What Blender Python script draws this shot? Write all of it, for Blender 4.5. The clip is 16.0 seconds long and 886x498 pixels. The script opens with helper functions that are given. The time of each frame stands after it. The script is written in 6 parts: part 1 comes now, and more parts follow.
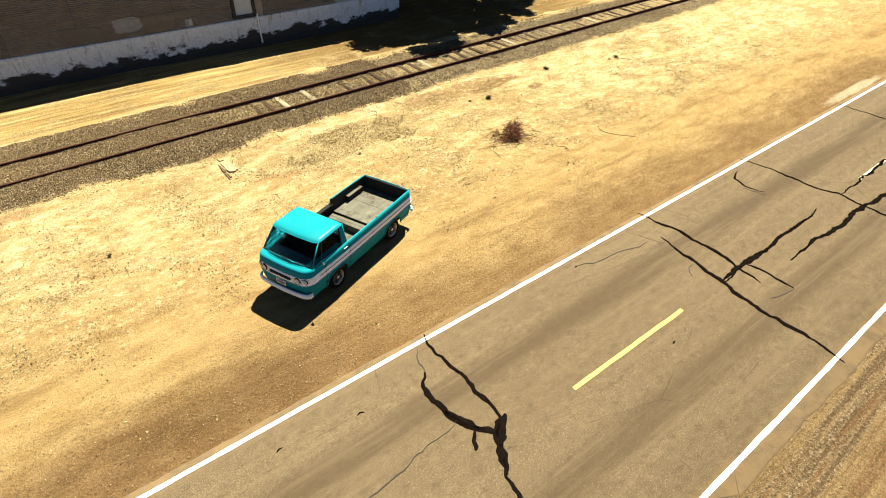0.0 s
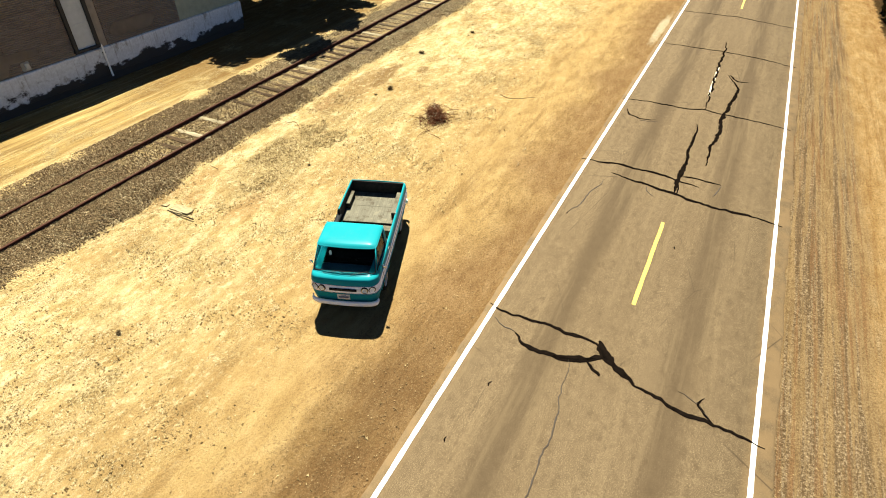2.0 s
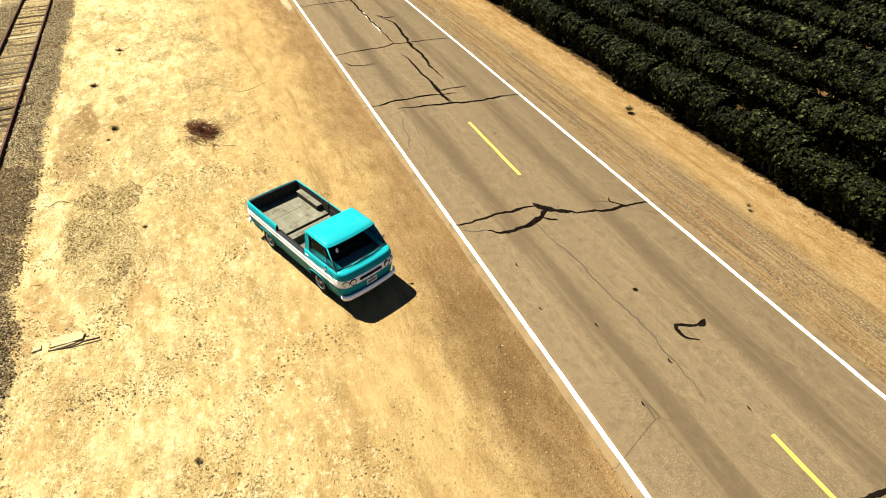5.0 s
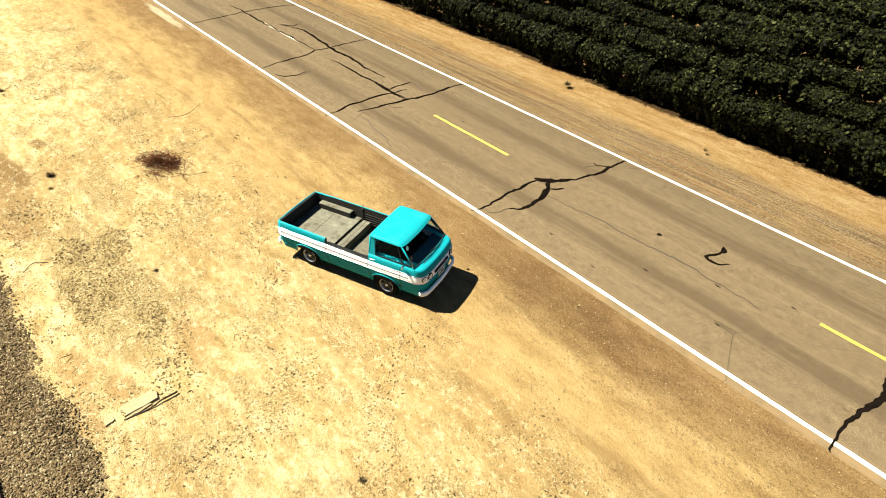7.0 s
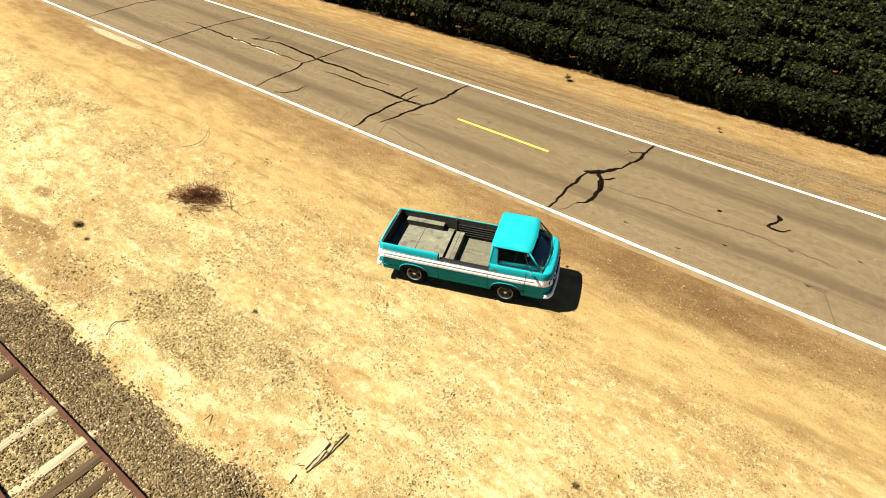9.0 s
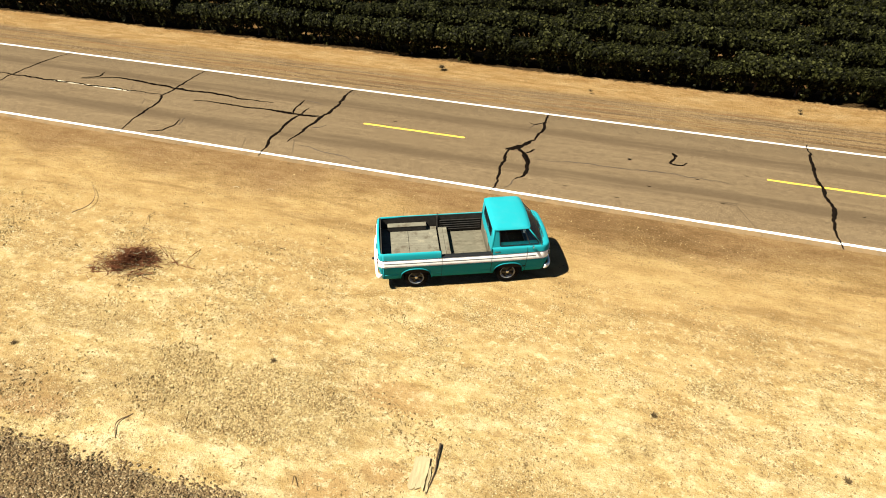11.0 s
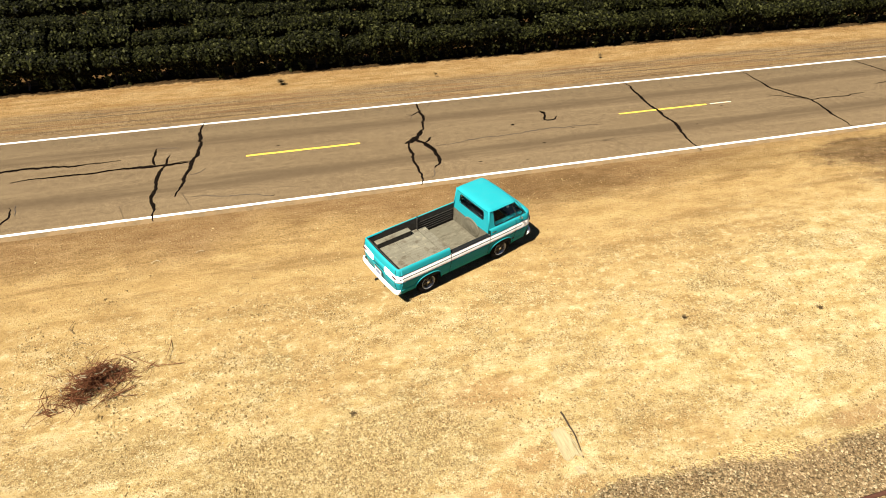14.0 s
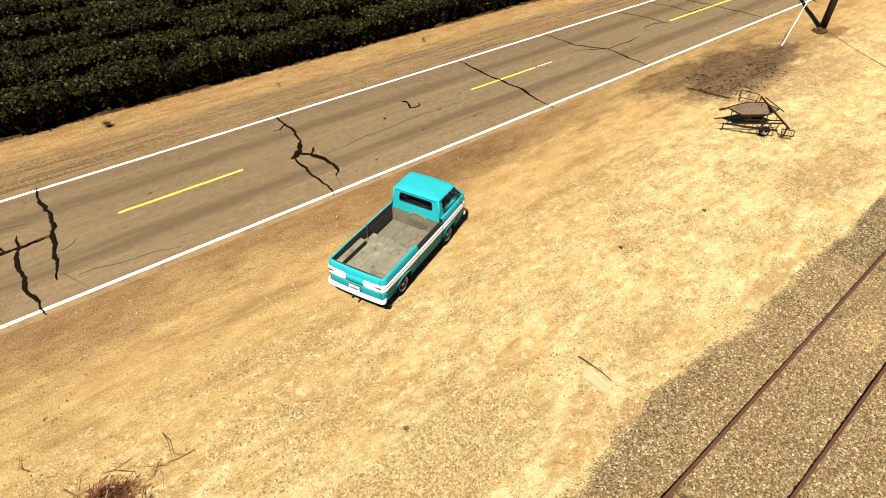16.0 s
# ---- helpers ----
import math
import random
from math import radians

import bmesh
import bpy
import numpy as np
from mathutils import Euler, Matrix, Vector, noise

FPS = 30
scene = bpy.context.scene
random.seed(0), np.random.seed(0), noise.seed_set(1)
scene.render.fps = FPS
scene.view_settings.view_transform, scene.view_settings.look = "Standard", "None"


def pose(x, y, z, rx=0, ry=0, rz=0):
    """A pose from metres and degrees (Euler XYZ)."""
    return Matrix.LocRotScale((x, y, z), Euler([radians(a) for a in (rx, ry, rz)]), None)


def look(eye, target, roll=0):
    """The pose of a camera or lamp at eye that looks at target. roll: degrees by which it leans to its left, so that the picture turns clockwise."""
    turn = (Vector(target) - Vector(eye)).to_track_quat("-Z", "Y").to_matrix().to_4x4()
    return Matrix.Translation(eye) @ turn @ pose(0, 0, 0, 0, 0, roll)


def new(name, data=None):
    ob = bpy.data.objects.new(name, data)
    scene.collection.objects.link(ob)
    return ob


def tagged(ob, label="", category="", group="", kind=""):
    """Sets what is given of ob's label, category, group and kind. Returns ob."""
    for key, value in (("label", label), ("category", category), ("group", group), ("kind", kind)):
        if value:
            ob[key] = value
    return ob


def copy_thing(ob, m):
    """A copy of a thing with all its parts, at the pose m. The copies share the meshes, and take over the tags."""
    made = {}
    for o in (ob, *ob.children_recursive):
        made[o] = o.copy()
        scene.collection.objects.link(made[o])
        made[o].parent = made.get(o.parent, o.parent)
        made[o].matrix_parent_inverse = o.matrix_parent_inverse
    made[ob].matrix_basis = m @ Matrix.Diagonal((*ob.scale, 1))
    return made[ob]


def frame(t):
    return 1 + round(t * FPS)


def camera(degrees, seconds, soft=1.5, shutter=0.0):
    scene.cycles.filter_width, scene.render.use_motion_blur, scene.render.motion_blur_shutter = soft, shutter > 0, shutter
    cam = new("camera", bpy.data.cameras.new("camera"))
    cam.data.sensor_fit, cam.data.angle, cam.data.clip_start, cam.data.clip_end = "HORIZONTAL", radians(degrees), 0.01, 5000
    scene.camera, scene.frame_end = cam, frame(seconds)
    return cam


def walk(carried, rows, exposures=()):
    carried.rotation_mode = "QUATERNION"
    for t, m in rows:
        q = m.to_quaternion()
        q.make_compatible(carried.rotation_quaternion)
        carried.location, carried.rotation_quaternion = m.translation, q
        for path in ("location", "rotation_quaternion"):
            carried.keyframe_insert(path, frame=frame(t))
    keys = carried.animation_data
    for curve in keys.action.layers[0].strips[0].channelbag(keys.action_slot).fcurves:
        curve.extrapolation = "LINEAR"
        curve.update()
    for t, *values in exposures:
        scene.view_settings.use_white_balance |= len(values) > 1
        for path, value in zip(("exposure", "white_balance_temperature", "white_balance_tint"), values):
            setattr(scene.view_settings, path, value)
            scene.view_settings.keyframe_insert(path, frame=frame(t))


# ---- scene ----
cam = camera(75.5, 16.0, 1.0)
PATH = [
    (0, (-0.249, -1.571, 9.869), (0.745, -0.351, 8.633), 1.5),
    (0.5, (-1.357, -0.819, 9.936), (-0.313, 0.349, 8.694), 1.4),
    (1, (-2.456, 0.024, 9.986), (-1.28, 1.057, 8.741), 1.1),
    (1.5, (-3.568, 1.043, 10.022), (-2.249, 1.888, 8.779), 0.9),
    (2, (-4.579, 2.258, 10.08), (-3.183, 2.964, 8.834), 0.6),
    (2.5, (-5.516, 3.517, 10.122), (-4.051, 4.058, 8.872), 0.5),
    (3, (-6.212, 4.952, 10.173), (-4.673, 5.184, 8.917), 0.2),
    (3.5, (-6.765, 6.594, 10.213), (-5.214, 6.543, 8.952), -0.1),
    (4, (-7.06, 8.289, 10.25), (-5.528, 8.064, 8.984), -0.1),
    (4.5, (-7.097, 9.958, 10.226), (-5.603, 9.545, 8.963), 0.4),
    (4.7, (-7.069, 10.483, 10.237), (-5.603, 9.996, 8.967), 0.2),
    (6.8, (-5.165, 15.424, 10.131), (-3.988, 14.423, 8.862), 0.7),
    (7, (-4.834, 15.838, 10.114), (-3.666, 14.824, 8.846), 0.6),
    (7.5, (-3.94, 16.767, 10.148), (-2.807, 15.719, 8.876), 0.7),
    (8, (-2.942, 17.678, 10.171), (-1.861, 16.576, 8.9), 1.0),
    (8.2, (-2.554, 18.034, 10.188), (-1.494, 16.911, 8.918), 0.9),
    (10.3, (1.502, 20.79, 10.35), (2.104, 19.37, 9.077), 0.9),
    (10.5, (1.883, 21.0, 10.347), (2.426, 19.555, 9.075), 0.8),
    (11, (2.873, 21.389, 10.305), (3.258, 19.89, 9.038), 1.0),
    (11.5, (3.909, 21.629, 10.316), (4.137, 20.099, 9.049), 1.0),
    (12, (4.872, 21.773, 10.341), (4.965, 20.229, 9.073), 1.1),
    (12.5, (5.898, 21.801, 10.362), (5.859, 20.256, 9.092), 1.1),
    (13, (6.884, 21.753, 10.329), (6.722, 20.214, 9.061), 1.1),
    (13.5, (7.847, 21.653, 10.323), (7.56, 20.133, 9.056), 1.1),
    (14, (8.75, 21.487, 10.275), (8.348, 19.989, 9.012), 0.9),
    (14.5, (9.721, 21.154, 10.28), (9.19, 19.698, 9.015), 1.0),
    (15, (10.776, 20.713, 10.331), (10.072, 19.338, 9.062), 1.2),
    (15.5, (11.675, 20.221, 10.378), (10.797, 18.953, 9.105), 1.2),
    (16, (12.564, 19.723, 10.372), (11.556, 18.552, 9.102), 1.2),
]
walk(cam, [(t, look(eye, target, roll)) for t, eye, target, roll in PATH], [(0.0, 2.03, 6350, 2.0), (2.0, 1.99, 6350, 2.5), (4.5, 2.03, 6300, 2.0), (8.0, 2.09, 6250, 1.0), (11.0, 1.85, 6380, 6.0), (16.0, 1.80, 6390, 9.0)])

# ---- world, sun ----
SUN_TO = Vector((-0.824, -0.566, 0)).normalized()      # the way the shadows fall
SUN_ELEV = radians(56)
world = bpy.data.worlds.new("world")
scene.world = world
world.use_nodes = True
wn = world.node_tree.nodes
sky = wn.new("ShaderNodeTexSky")
sky.sky_type = "NISHITA"
sky.sun_disc = False
sky.sun_elevation = SUN_ELEV
sky.sun_rotation = math.atan2(-SUN_TO.x, -SUN_TO.y)
sky.air_density = 0.36
sky.dust_density = 0.0
sky.altitude = 1500
wn["Background"].inputs["Strength"].default_value = 0.045
world.node_tree.links.new(sky.outputs["Color"], wn["Background"].inputs["Color"])
sun = new("sun", bpy.data.lights.new("sun", "SUN"))
sun.data.energy = 5.0
sun.data.angle = radians(0.5)
sun.data.color = (1.0, 0.93, 0.80)
sun_dir = Vector((SUN_TO.x * math.cos(SUN_ELEV), SUN_TO.y * math.cos(SUN_ELEV), -math.sin(SUN_ELEV)))
sun.matrix_world = Matrix.Translation((20, 20, 30)) @ sun_dir.to_track_quat("-Z", "Y").to_matrix().to_4x4()
scene.view_settings.exposure = 1.0


# ---- small tools ----
def part(name, bm, material, parent=None, label="", smooth=False):
    """One mesh object from a bmesh, under a thing or a part."""
    me = bpy.data.meshes.new(name)
    bm.normal_update()
    bm.to_mesh(me)
    bm.free()
    if material:
        me.materials.append(material)
    if smooth:
        for p in me.polygons:
            p.use_smooth = True
    ob = new(name, me)
    if parent:
        ob.parent = parent
    if label:
        tagged(ob, label)
    return ob


def mesh_part(name, verts, faces, material, parent=None, label="", smooth=False):
    me = bpy.data.meshes.new(name)
    me.from_pydata([tuple(v) for v in verts], [], [tuple(f) for f in faces])
    me.update()
    if material:
        me.materials.append(material)
    if smooth:
        for p in me.polygons:
            p.use_smooth = True
    ob = new(name, me)
    if parent:
        ob.parent = parent
    if label:
        tagged(ob, label)
    return ob


def thing(name, m, label, category, group="", kind=""):
    """An Empty at a thing's base."""
    ob = new(name)
    ob.matrix_world = m
    return tagged(ob, label, category, group, kind)


def add_box(bm, cx, cy, cz, sx, sy, sz, bevel=0.0, turn=None):
    made = bmesh.ops.create_cube(bm, size=1.0)["verts"]
    bmesh.ops.scale(bm, vec=(sx, sy, sz), verts=made)
    if bevel:
        edges = list({e for v in made for e in v.link_edges})
        made = bmesh.ops.bevel(bm, geom=edges, offset=bevel, segments=2, affect="EDGES", profile=0.5)["verts"]
    m = Matrix.Translation((cx, cy, cz)) @ (turn if turn else Matrix())
    bmesh.ops.transform(bm, matrix=m, verts=made)
    return made


def box_bm(*a, **k):
    bm = bmesh.new()
    add_box(bm, *a, **k)
    return bm


def add_tube(bm, points, radii, sides=8, caps=True):
    """A round bar along a line of points."""
    pts = [Vector(p) for p in points]
    if not hasattr(radii, "__len__"):
        radii = [radii] * len(pts)
    rings = []
    up = Vector((0.13, 0.21, 0.97))
    for i, p in enumerate(pts):
        d = (pts[min(i + 1, len(pts) - 1)] - pts[max(i - 1, 0)]).normalized()
        if abs(d.dot(up)) > 0.95:
            up = Vector((0.9, 0.3, 0.1))
        a = d.cross(up).normalized()
        b = d.cross(a).normalized()
        rings.append([bm.verts.new(p + radii[i] * (math.cos(2 * math.pi * k / sides) * a + math.sin(2 * math.pi * k / sides) * b)) for k in range(sides)])
    for r0, r1 in zip(rings, rings[1:]):
        for k in range(sides):
            bm.faces.new((r0[k], r0[(k + 1) % sides], r1[(k + 1) % sides], r1[k]))
    if caps and sides > 2:
        bm.faces.new(rings[0][::-1])
        bm.faces.new(rings[-1])


def tube_bm(points, radii, sides=8):
    bm = bmesh.new()
    add_tube(bm, points, radii, sides)
    bmesh.ops.recalc_face_normals(bm, faces=bm.faces)
    return bm


def lathe_bm(profile, segments=32, axis="y", close=False):
    """Turns a profile of (radius, along) round an axis."""
    bm = bmesh.new()
    rings = []
    for r, a in profile:
        ring = []
        for k in range(segments):
            c, s = math.cos(2 * math.pi * k / segments) * r, math.sin(2 * math.pi * k / segments) * r
            ring.append(bm.verts.new((c, a, s) if axis == "y" else (c, s, a) if axis == "z" else (a, c, s)))
        rings.append(ring)
    pairs = list(zip(rings, rings[1:])) + ([(rings[-1], rings[0])] if close else [])
    for r0, r1 in pairs:
        for k in range(segments):
            bm.faces.new((r0[k], r0[(k + 1) % segments], r1[(k + 1) % segments], r1[k]))
    bmesh.ops.remove_doubles(bm, verts=bm.verts, dist=1e-5)
    bmesh.ops.recalc_face_normals(bm, faces=bm.faces)
    return bm


def sm(a, b, x):
    """A smooth step from 0 at a to 1 at b."""
    t = np.clip((x - a) / (b - a), 0, 1)
    return t * t * (3 - 2 * t)


class Nodes:
    """A short hand for node materials."""

    def __init__(self, name):
        self.m = bpy.data.materials.new(name)
        self.m.use_nodes = True
        self.t = self.m.node_tree
        self.b = self.t.nodes["Principled BSDF"]

    def put(self, socket, value):
        if isinstance(value, bpy.types.NodeSocket):
            self.t.links.new(value, socket)
        elif hasattr(value, "__len__") and len(value) == 3 and socket.type == "RGBA":
            socket.default_value = (*value, 1)
        else:
            socket.default_value = value

    def bsdf(self, **k):
        for key, v in k.items():
            self.put(self.b.inputs[key.replace("_", " ")], v)
        return self

    def where(self, kind="Object"):
        """Places: Object (own metres) or World."""
        if kind == "World":
            return self.t.nodes.new("ShaderNodeNewGeometry").outputs["Position"]
        return self.t.nodes.new("ShaderNodeTexCoord").outputs[kind]

    def scaled(self, vec, s, turn=0.0, shift=(0, 0, 0)):
        n = self.t.nodes.new("ShaderNodeMapping")
        self.put(n.inputs["Vector"], vec)
        n.inputs["Scale"].default_value = s
        n.inputs["Rotation"].default_value = (0, 0, turn)
        n.inputs["Location"].default_value = shift
        return n.outputs["Vector"]

    def noise(self, vec, scale, detail=4.0, rough=0.55, distort=0.0):
        n = self.t.nodes.new("ShaderNodeTexNoise")
        self.put(n.inputs["Vector"], vec)
        for key, v in (("Scale", scale), ("Detail", detail), ("Roughness", rough), ("Distortion", distort)):
            n.inputs[key].default_value = v
        return n.outputs["Fac"]

    def voronoi(self, vec, scale, feature="F1", out="Distance", rand=1.0):
        n = self.t.nodes.new("ShaderNodeTexVoronoi")
        n.feature = feature
        self.put(n.inputs["Vector"], vec)
        n.inputs["Scale"].default_value = scale
        n.inputs["Randomness"].default_value = rand
        return n.outputs[out]

    def ramp(self, fac, *stops):
        n = self.t.nodes.new("ShaderNodeValToRGB")
        self.put(n.inputs["Fac"], fac)
        e = n.color_ramp.elements
        while len(e) < len(stops):
            e.new(0.5)
        for el, (p, c) in zip(e, stops):
            el.position = p
            el.color = (*c, 1) if hasattr(c, "__len__") else (c, c, c, 1)
        return n.outputs["Color"]

    def range(self, v, a, b, c=0.0, d=1.0):
        n = self.t.nodes.new("ShaderNodeMapRange")
        n.interpolation_type = "SMOOTHSTEP"
        for i, x in enumerate((v, a, b, c, d)):
            self.put(n.inputs[i], x)
        return n.outputs[0]

    def math(self, op, a, b=0.0):
        n = self.t.nodes.new("ShaderNodeMath")
        n.operation = op
        self.put(n.inputs[0], a)
        self.put(n.inputs[1], b)
        return n.outputs[0]

    def mix(self, fac, a, b, kind="MIX"):
        n = self.t.nodes.new("ShaderNodeMix")
        n.data_type = "RGBA"
        n.blend_type = kind
        self.put(n.inputs[0], fac)
        self.put(n.inputs[6], a)
        self.put(n.inputs[7], b)
        return n.outputs[2]

    def xyz(self, vec):
        n = self.t.nodes.new("ShaderNodeSeparateXYZ")
        self.put(n.inputs[0], vec)
        return n.outputs

    def random(self):
        return self.t.nodes.new("ShaderNodeObjectInfo").outputs["Random"]

    def island(self):
        return self.t.nodes.new("ShaderNodeNewGeometry").outputs["Random Per Island"]

    def dimmed(self, col, f):
        """The same colours, all darker by one factor."""
        return self.mix(1.0, col, (f, f, f), "MULTIPLY")

    def bump(self, height, strength=0.5, distance=0.01):
        n = self.t.nodes.new("ShaderNodeBump")
        self.put(n.inputs["Height"], height)
        n.inputs["Strength"].default_value = strength
        n.inputs["Distance"].default_value = distance
        self.put(self.b.inputs["Normal"], n.outputs["Normal"])
        return self


def plain(name, color, rough=0.6, metal=0.0, vary=0.25, grain=30.0, coat=0.0, bump=0.15, spec=0.5):
    """A simple painted or bare surface with dirt at two scales."""
    n = Nodes(name)
    v = n.where()
    f = n.noise(v, grain, 5)
    g = n.noise(v, grain * 0.12, 3)
    dark = tuple(c * (1 - vary) for c in color)
    light = tuple(min(1, c * (1 + vary * 0.6)) for c in color)
    col = n.mix(n.math("MULTIPLY", n.range(g, 0.3, 0.7), 0.6), n.ramp(f, (0.3, dark), (0.7, light)), color)
    n.bsdf(Base_Color=col, Roughness=n.range(f, 0.2, 0.8, rough * 0.85, min(1, rough * 1.15)), Metallic=metal, Coat_Weight=coat, Coat_Roughness=0.05, Specular_IOR_Level=spec)
    n.bump(f, bump, 0.004)
    return n.m

# ---- materials ----
def paint(name, color, dusty=0.12, rough=0.28):
    n = Nodes(name)
    v = n.where()
    dust = n.range(n.noise(v, 2.3, 6, 0.65), 0.45, 0.75)
    amount = n.math("MULTIPLY", dust, dusty)
    fade = n.mix(n.range(n.noise(v, 0.9, 3), 0.35, 0.7, 0.0, 0.25), color, tuple(min(1, c * 1.2) for c in color))
    col = n.mix(amount, fade, (0.42, 0.31, 0.18))
    n.bsdf(Base_Color=col, Roughness=n.math("ADD", rough, n.math("MULTIPLY", amount, 0.8)), Coat_Weight=0.02, Coat_Roughness=0.15, Specular_IOR_Level=0.01)
    n.bump(n.noise(v, 3.0, 2), 0.04, 0.01)
    return n.m


M_TEAL = paint("turquoise_paint", (0.013, 0.190, 0.214), 0.02)
M_WHITE = paint("white_paint", (0.80, 0.80, 0.78), 0.02)
M_BLACK = plain("black_rubber", (0.004, 0.004, 0.004), 0.8, spec=0.2)
M_TYRE = plain("tyre_rubber", (0.006, 0.0055, 0.005), 0.9, vary=0.4, spec=0.04)
M_CHROME = plain("chrome", (0.62, 0.62, 0.60), 0.18, 1.0, vary=0.1)
M_RIM = plain("dull_rim_metal", (0.30, 0.30, 0.29), 0.4, 0.5, vary=0.15)
M_DARKMETAL = plain("dark_wheel_metal", (0.035, 0.034, 0.033), 0.45, 0.6)
M_UNDER = plain("underbody_dirt", (0.02, 0.017, 0.014), 0.9, spec=0.05)
M_SEAT = plain("dark_vinyl", (0.012, 0.011, 0.011), 0.6, spec=0.1)
M_DASH = plain("dark_blue_dash", (0.005, 0.03, 0.055), 0.45, spec=0.15)
M_BEDSIDE = plain("worn_grey_bed_paint", (0.032, 0.028, 0.024), 0.7, vary=0.45, grain=9, spec=0.04)
M_CREASE = plain("crease_grey", (0.045, 0.048, 0.048), 0.4, 0.5)
M_PLATE = plain("pale_plate", (0.46, 0.47, 0.43), 0.5)
M_PLATEBAR = plain("plate_bar", (0.05, 0.07, 0.14), 0.5)
M_LAMPRED = plain("red_lens", (0.05, 0.004, 0.003), 0.3)


def glass(name, tint):
    n = Nodes(name)
    n.bsdf(Base_Color=tint, Roughness=0.02, Transmission_Weight=1.0, IOR=1.12, Specular_IOR_Level=0.6)
    return n.m


M_GLASS = glass("tinted_glass", (0.55, 0.72, 0.75))
M_LENS = glass("headlamp_glass", (0.85, 0.88, 0.88))


def bed_floor():
    n = Nodes("dusty_bed_floor")
    v = n.where()
    f = n.noise(n.scaled(v, (3, 6, 3)), 2.0, 6, 0.65)
    g = n.noise(v, 2.4, 6, 0.65)
    col = n.mix(n.range(g, 0.40, 0.60, 0.0, 0.8), n.ramp(f, (0.30, (0.10, 0.086, 0.060)), (0.70, (0.215, 0.19, 0.135))), (0.165, 0.148, 0.105))
    n.bsdf(Base_Color=n.dimmed(col, 0.55), Roughness=0.95, Specular_IOR_Level=0.04)
    n.bump(f, 0.3, 0.004)
    return n.m


def old_wood(name, a, b, along=0, spread=0.55, stained=0.0):
    n = Nodes(name)
    v = n.where()
    s = [26, 26, 26]
    s[along] = 1.6
    f = n.noise(n.scaled(v, tuple(s)), 1.0, 6, 0.7, 0.4)
    g = n.noise(v, 1.1, 4)
    r = n.random()
    col = n.mix(n.range(g, 0.3, 0.7, 0, 0.6), n.ramp(f, (0.28, a), (0.72, b)), tuple(0.5 * (x + y) for x, y in zip(a, b)))
    col = n.mix(n.range(r, 0, 1, 0, spread), col, tuple(x * 0.7 for x in a))
    if stained:
        blot = n.noise(v, 2.6, 7, 0.7)
        col = n.mix(n.range(blot, 0.50, 0.64, 0.0, stained), col, (0.085, 0.062, 0.040))
        col = n.mix(n.range(blot, 0.44, 0.34, 0.0, stained), col, (0.34, 0.30, 0.21))
    n.bsdf(Base_Color=n.dimmed(col, 0.55), Roughness=0.95, Specular_IOR_Level=0.04)
    n.bump(f, 0.5, 0.008)
    return n.m


M_BEDFLOOR = bed_floor()
M_BEDWOOD = old_wood("grey_bed_wood", (0.15, 0.135, 0.098), (0.28, 0.255, 0.19), 0, 0.16, 0.6)
M_TIE = old_wood("sleeper_wood", (0.050, 0.031, 0.018), (0.145, 0.094, 0.051), 1)
M_TIEGREY = old_wood("grey_sleeper_wood", (0.085, 0.058, 0.034), (0.25, 0.185, 0.112), 1, 0.45)
M_PALEWOOD = old_wood("bleached_wood", (0.26, 0.205, 0.12), (0.56, 0.47, 0.30), 1, 0.35)
M_PLANK = old_wood("dusty_grey_wood", (0.33, 0.255, 0.135), (0.68, 0.56, 0.33), 1, 0.3)
M_POLE = old_wood("tarred_pole_wood", (0.035, 0.024, 0.016), (0.12, 0.085, 0.055), 2)
M_TWIG = plain("red_brown_twig", (0.105, 0.040, 0.018), 0.9, vary=0.5, grain=14, spec=0.05)
M_STICK = plain("grey_brown_stick", (0.11, 0.073, 0.04), 0.9, vary=0.4, grain=14, spec=0.05)
M_WEED = plain("dry_weed", (0.070, 0.047, 0.022), 0.9, vary=0.4, grain=14, spec=0.05)
M_RUST = plain("rusted_iron", (0.017, 0.0095, 0.006), 0.9, 0.0, vary=0.5, grain=18, spec=0.05)
M_RUSTSHEET = plain("rusted_sheet_iron", (0.085, 0.060, 0.040), 0.9, 0.1, vary=0.45, grain=9, spec=0.05)
M_RAIL = plain("rusted_rail_steel", (0.058, 0.025, 0.016), 0.85, 0.1, vary=0.4, grain=12, spec=0.05)


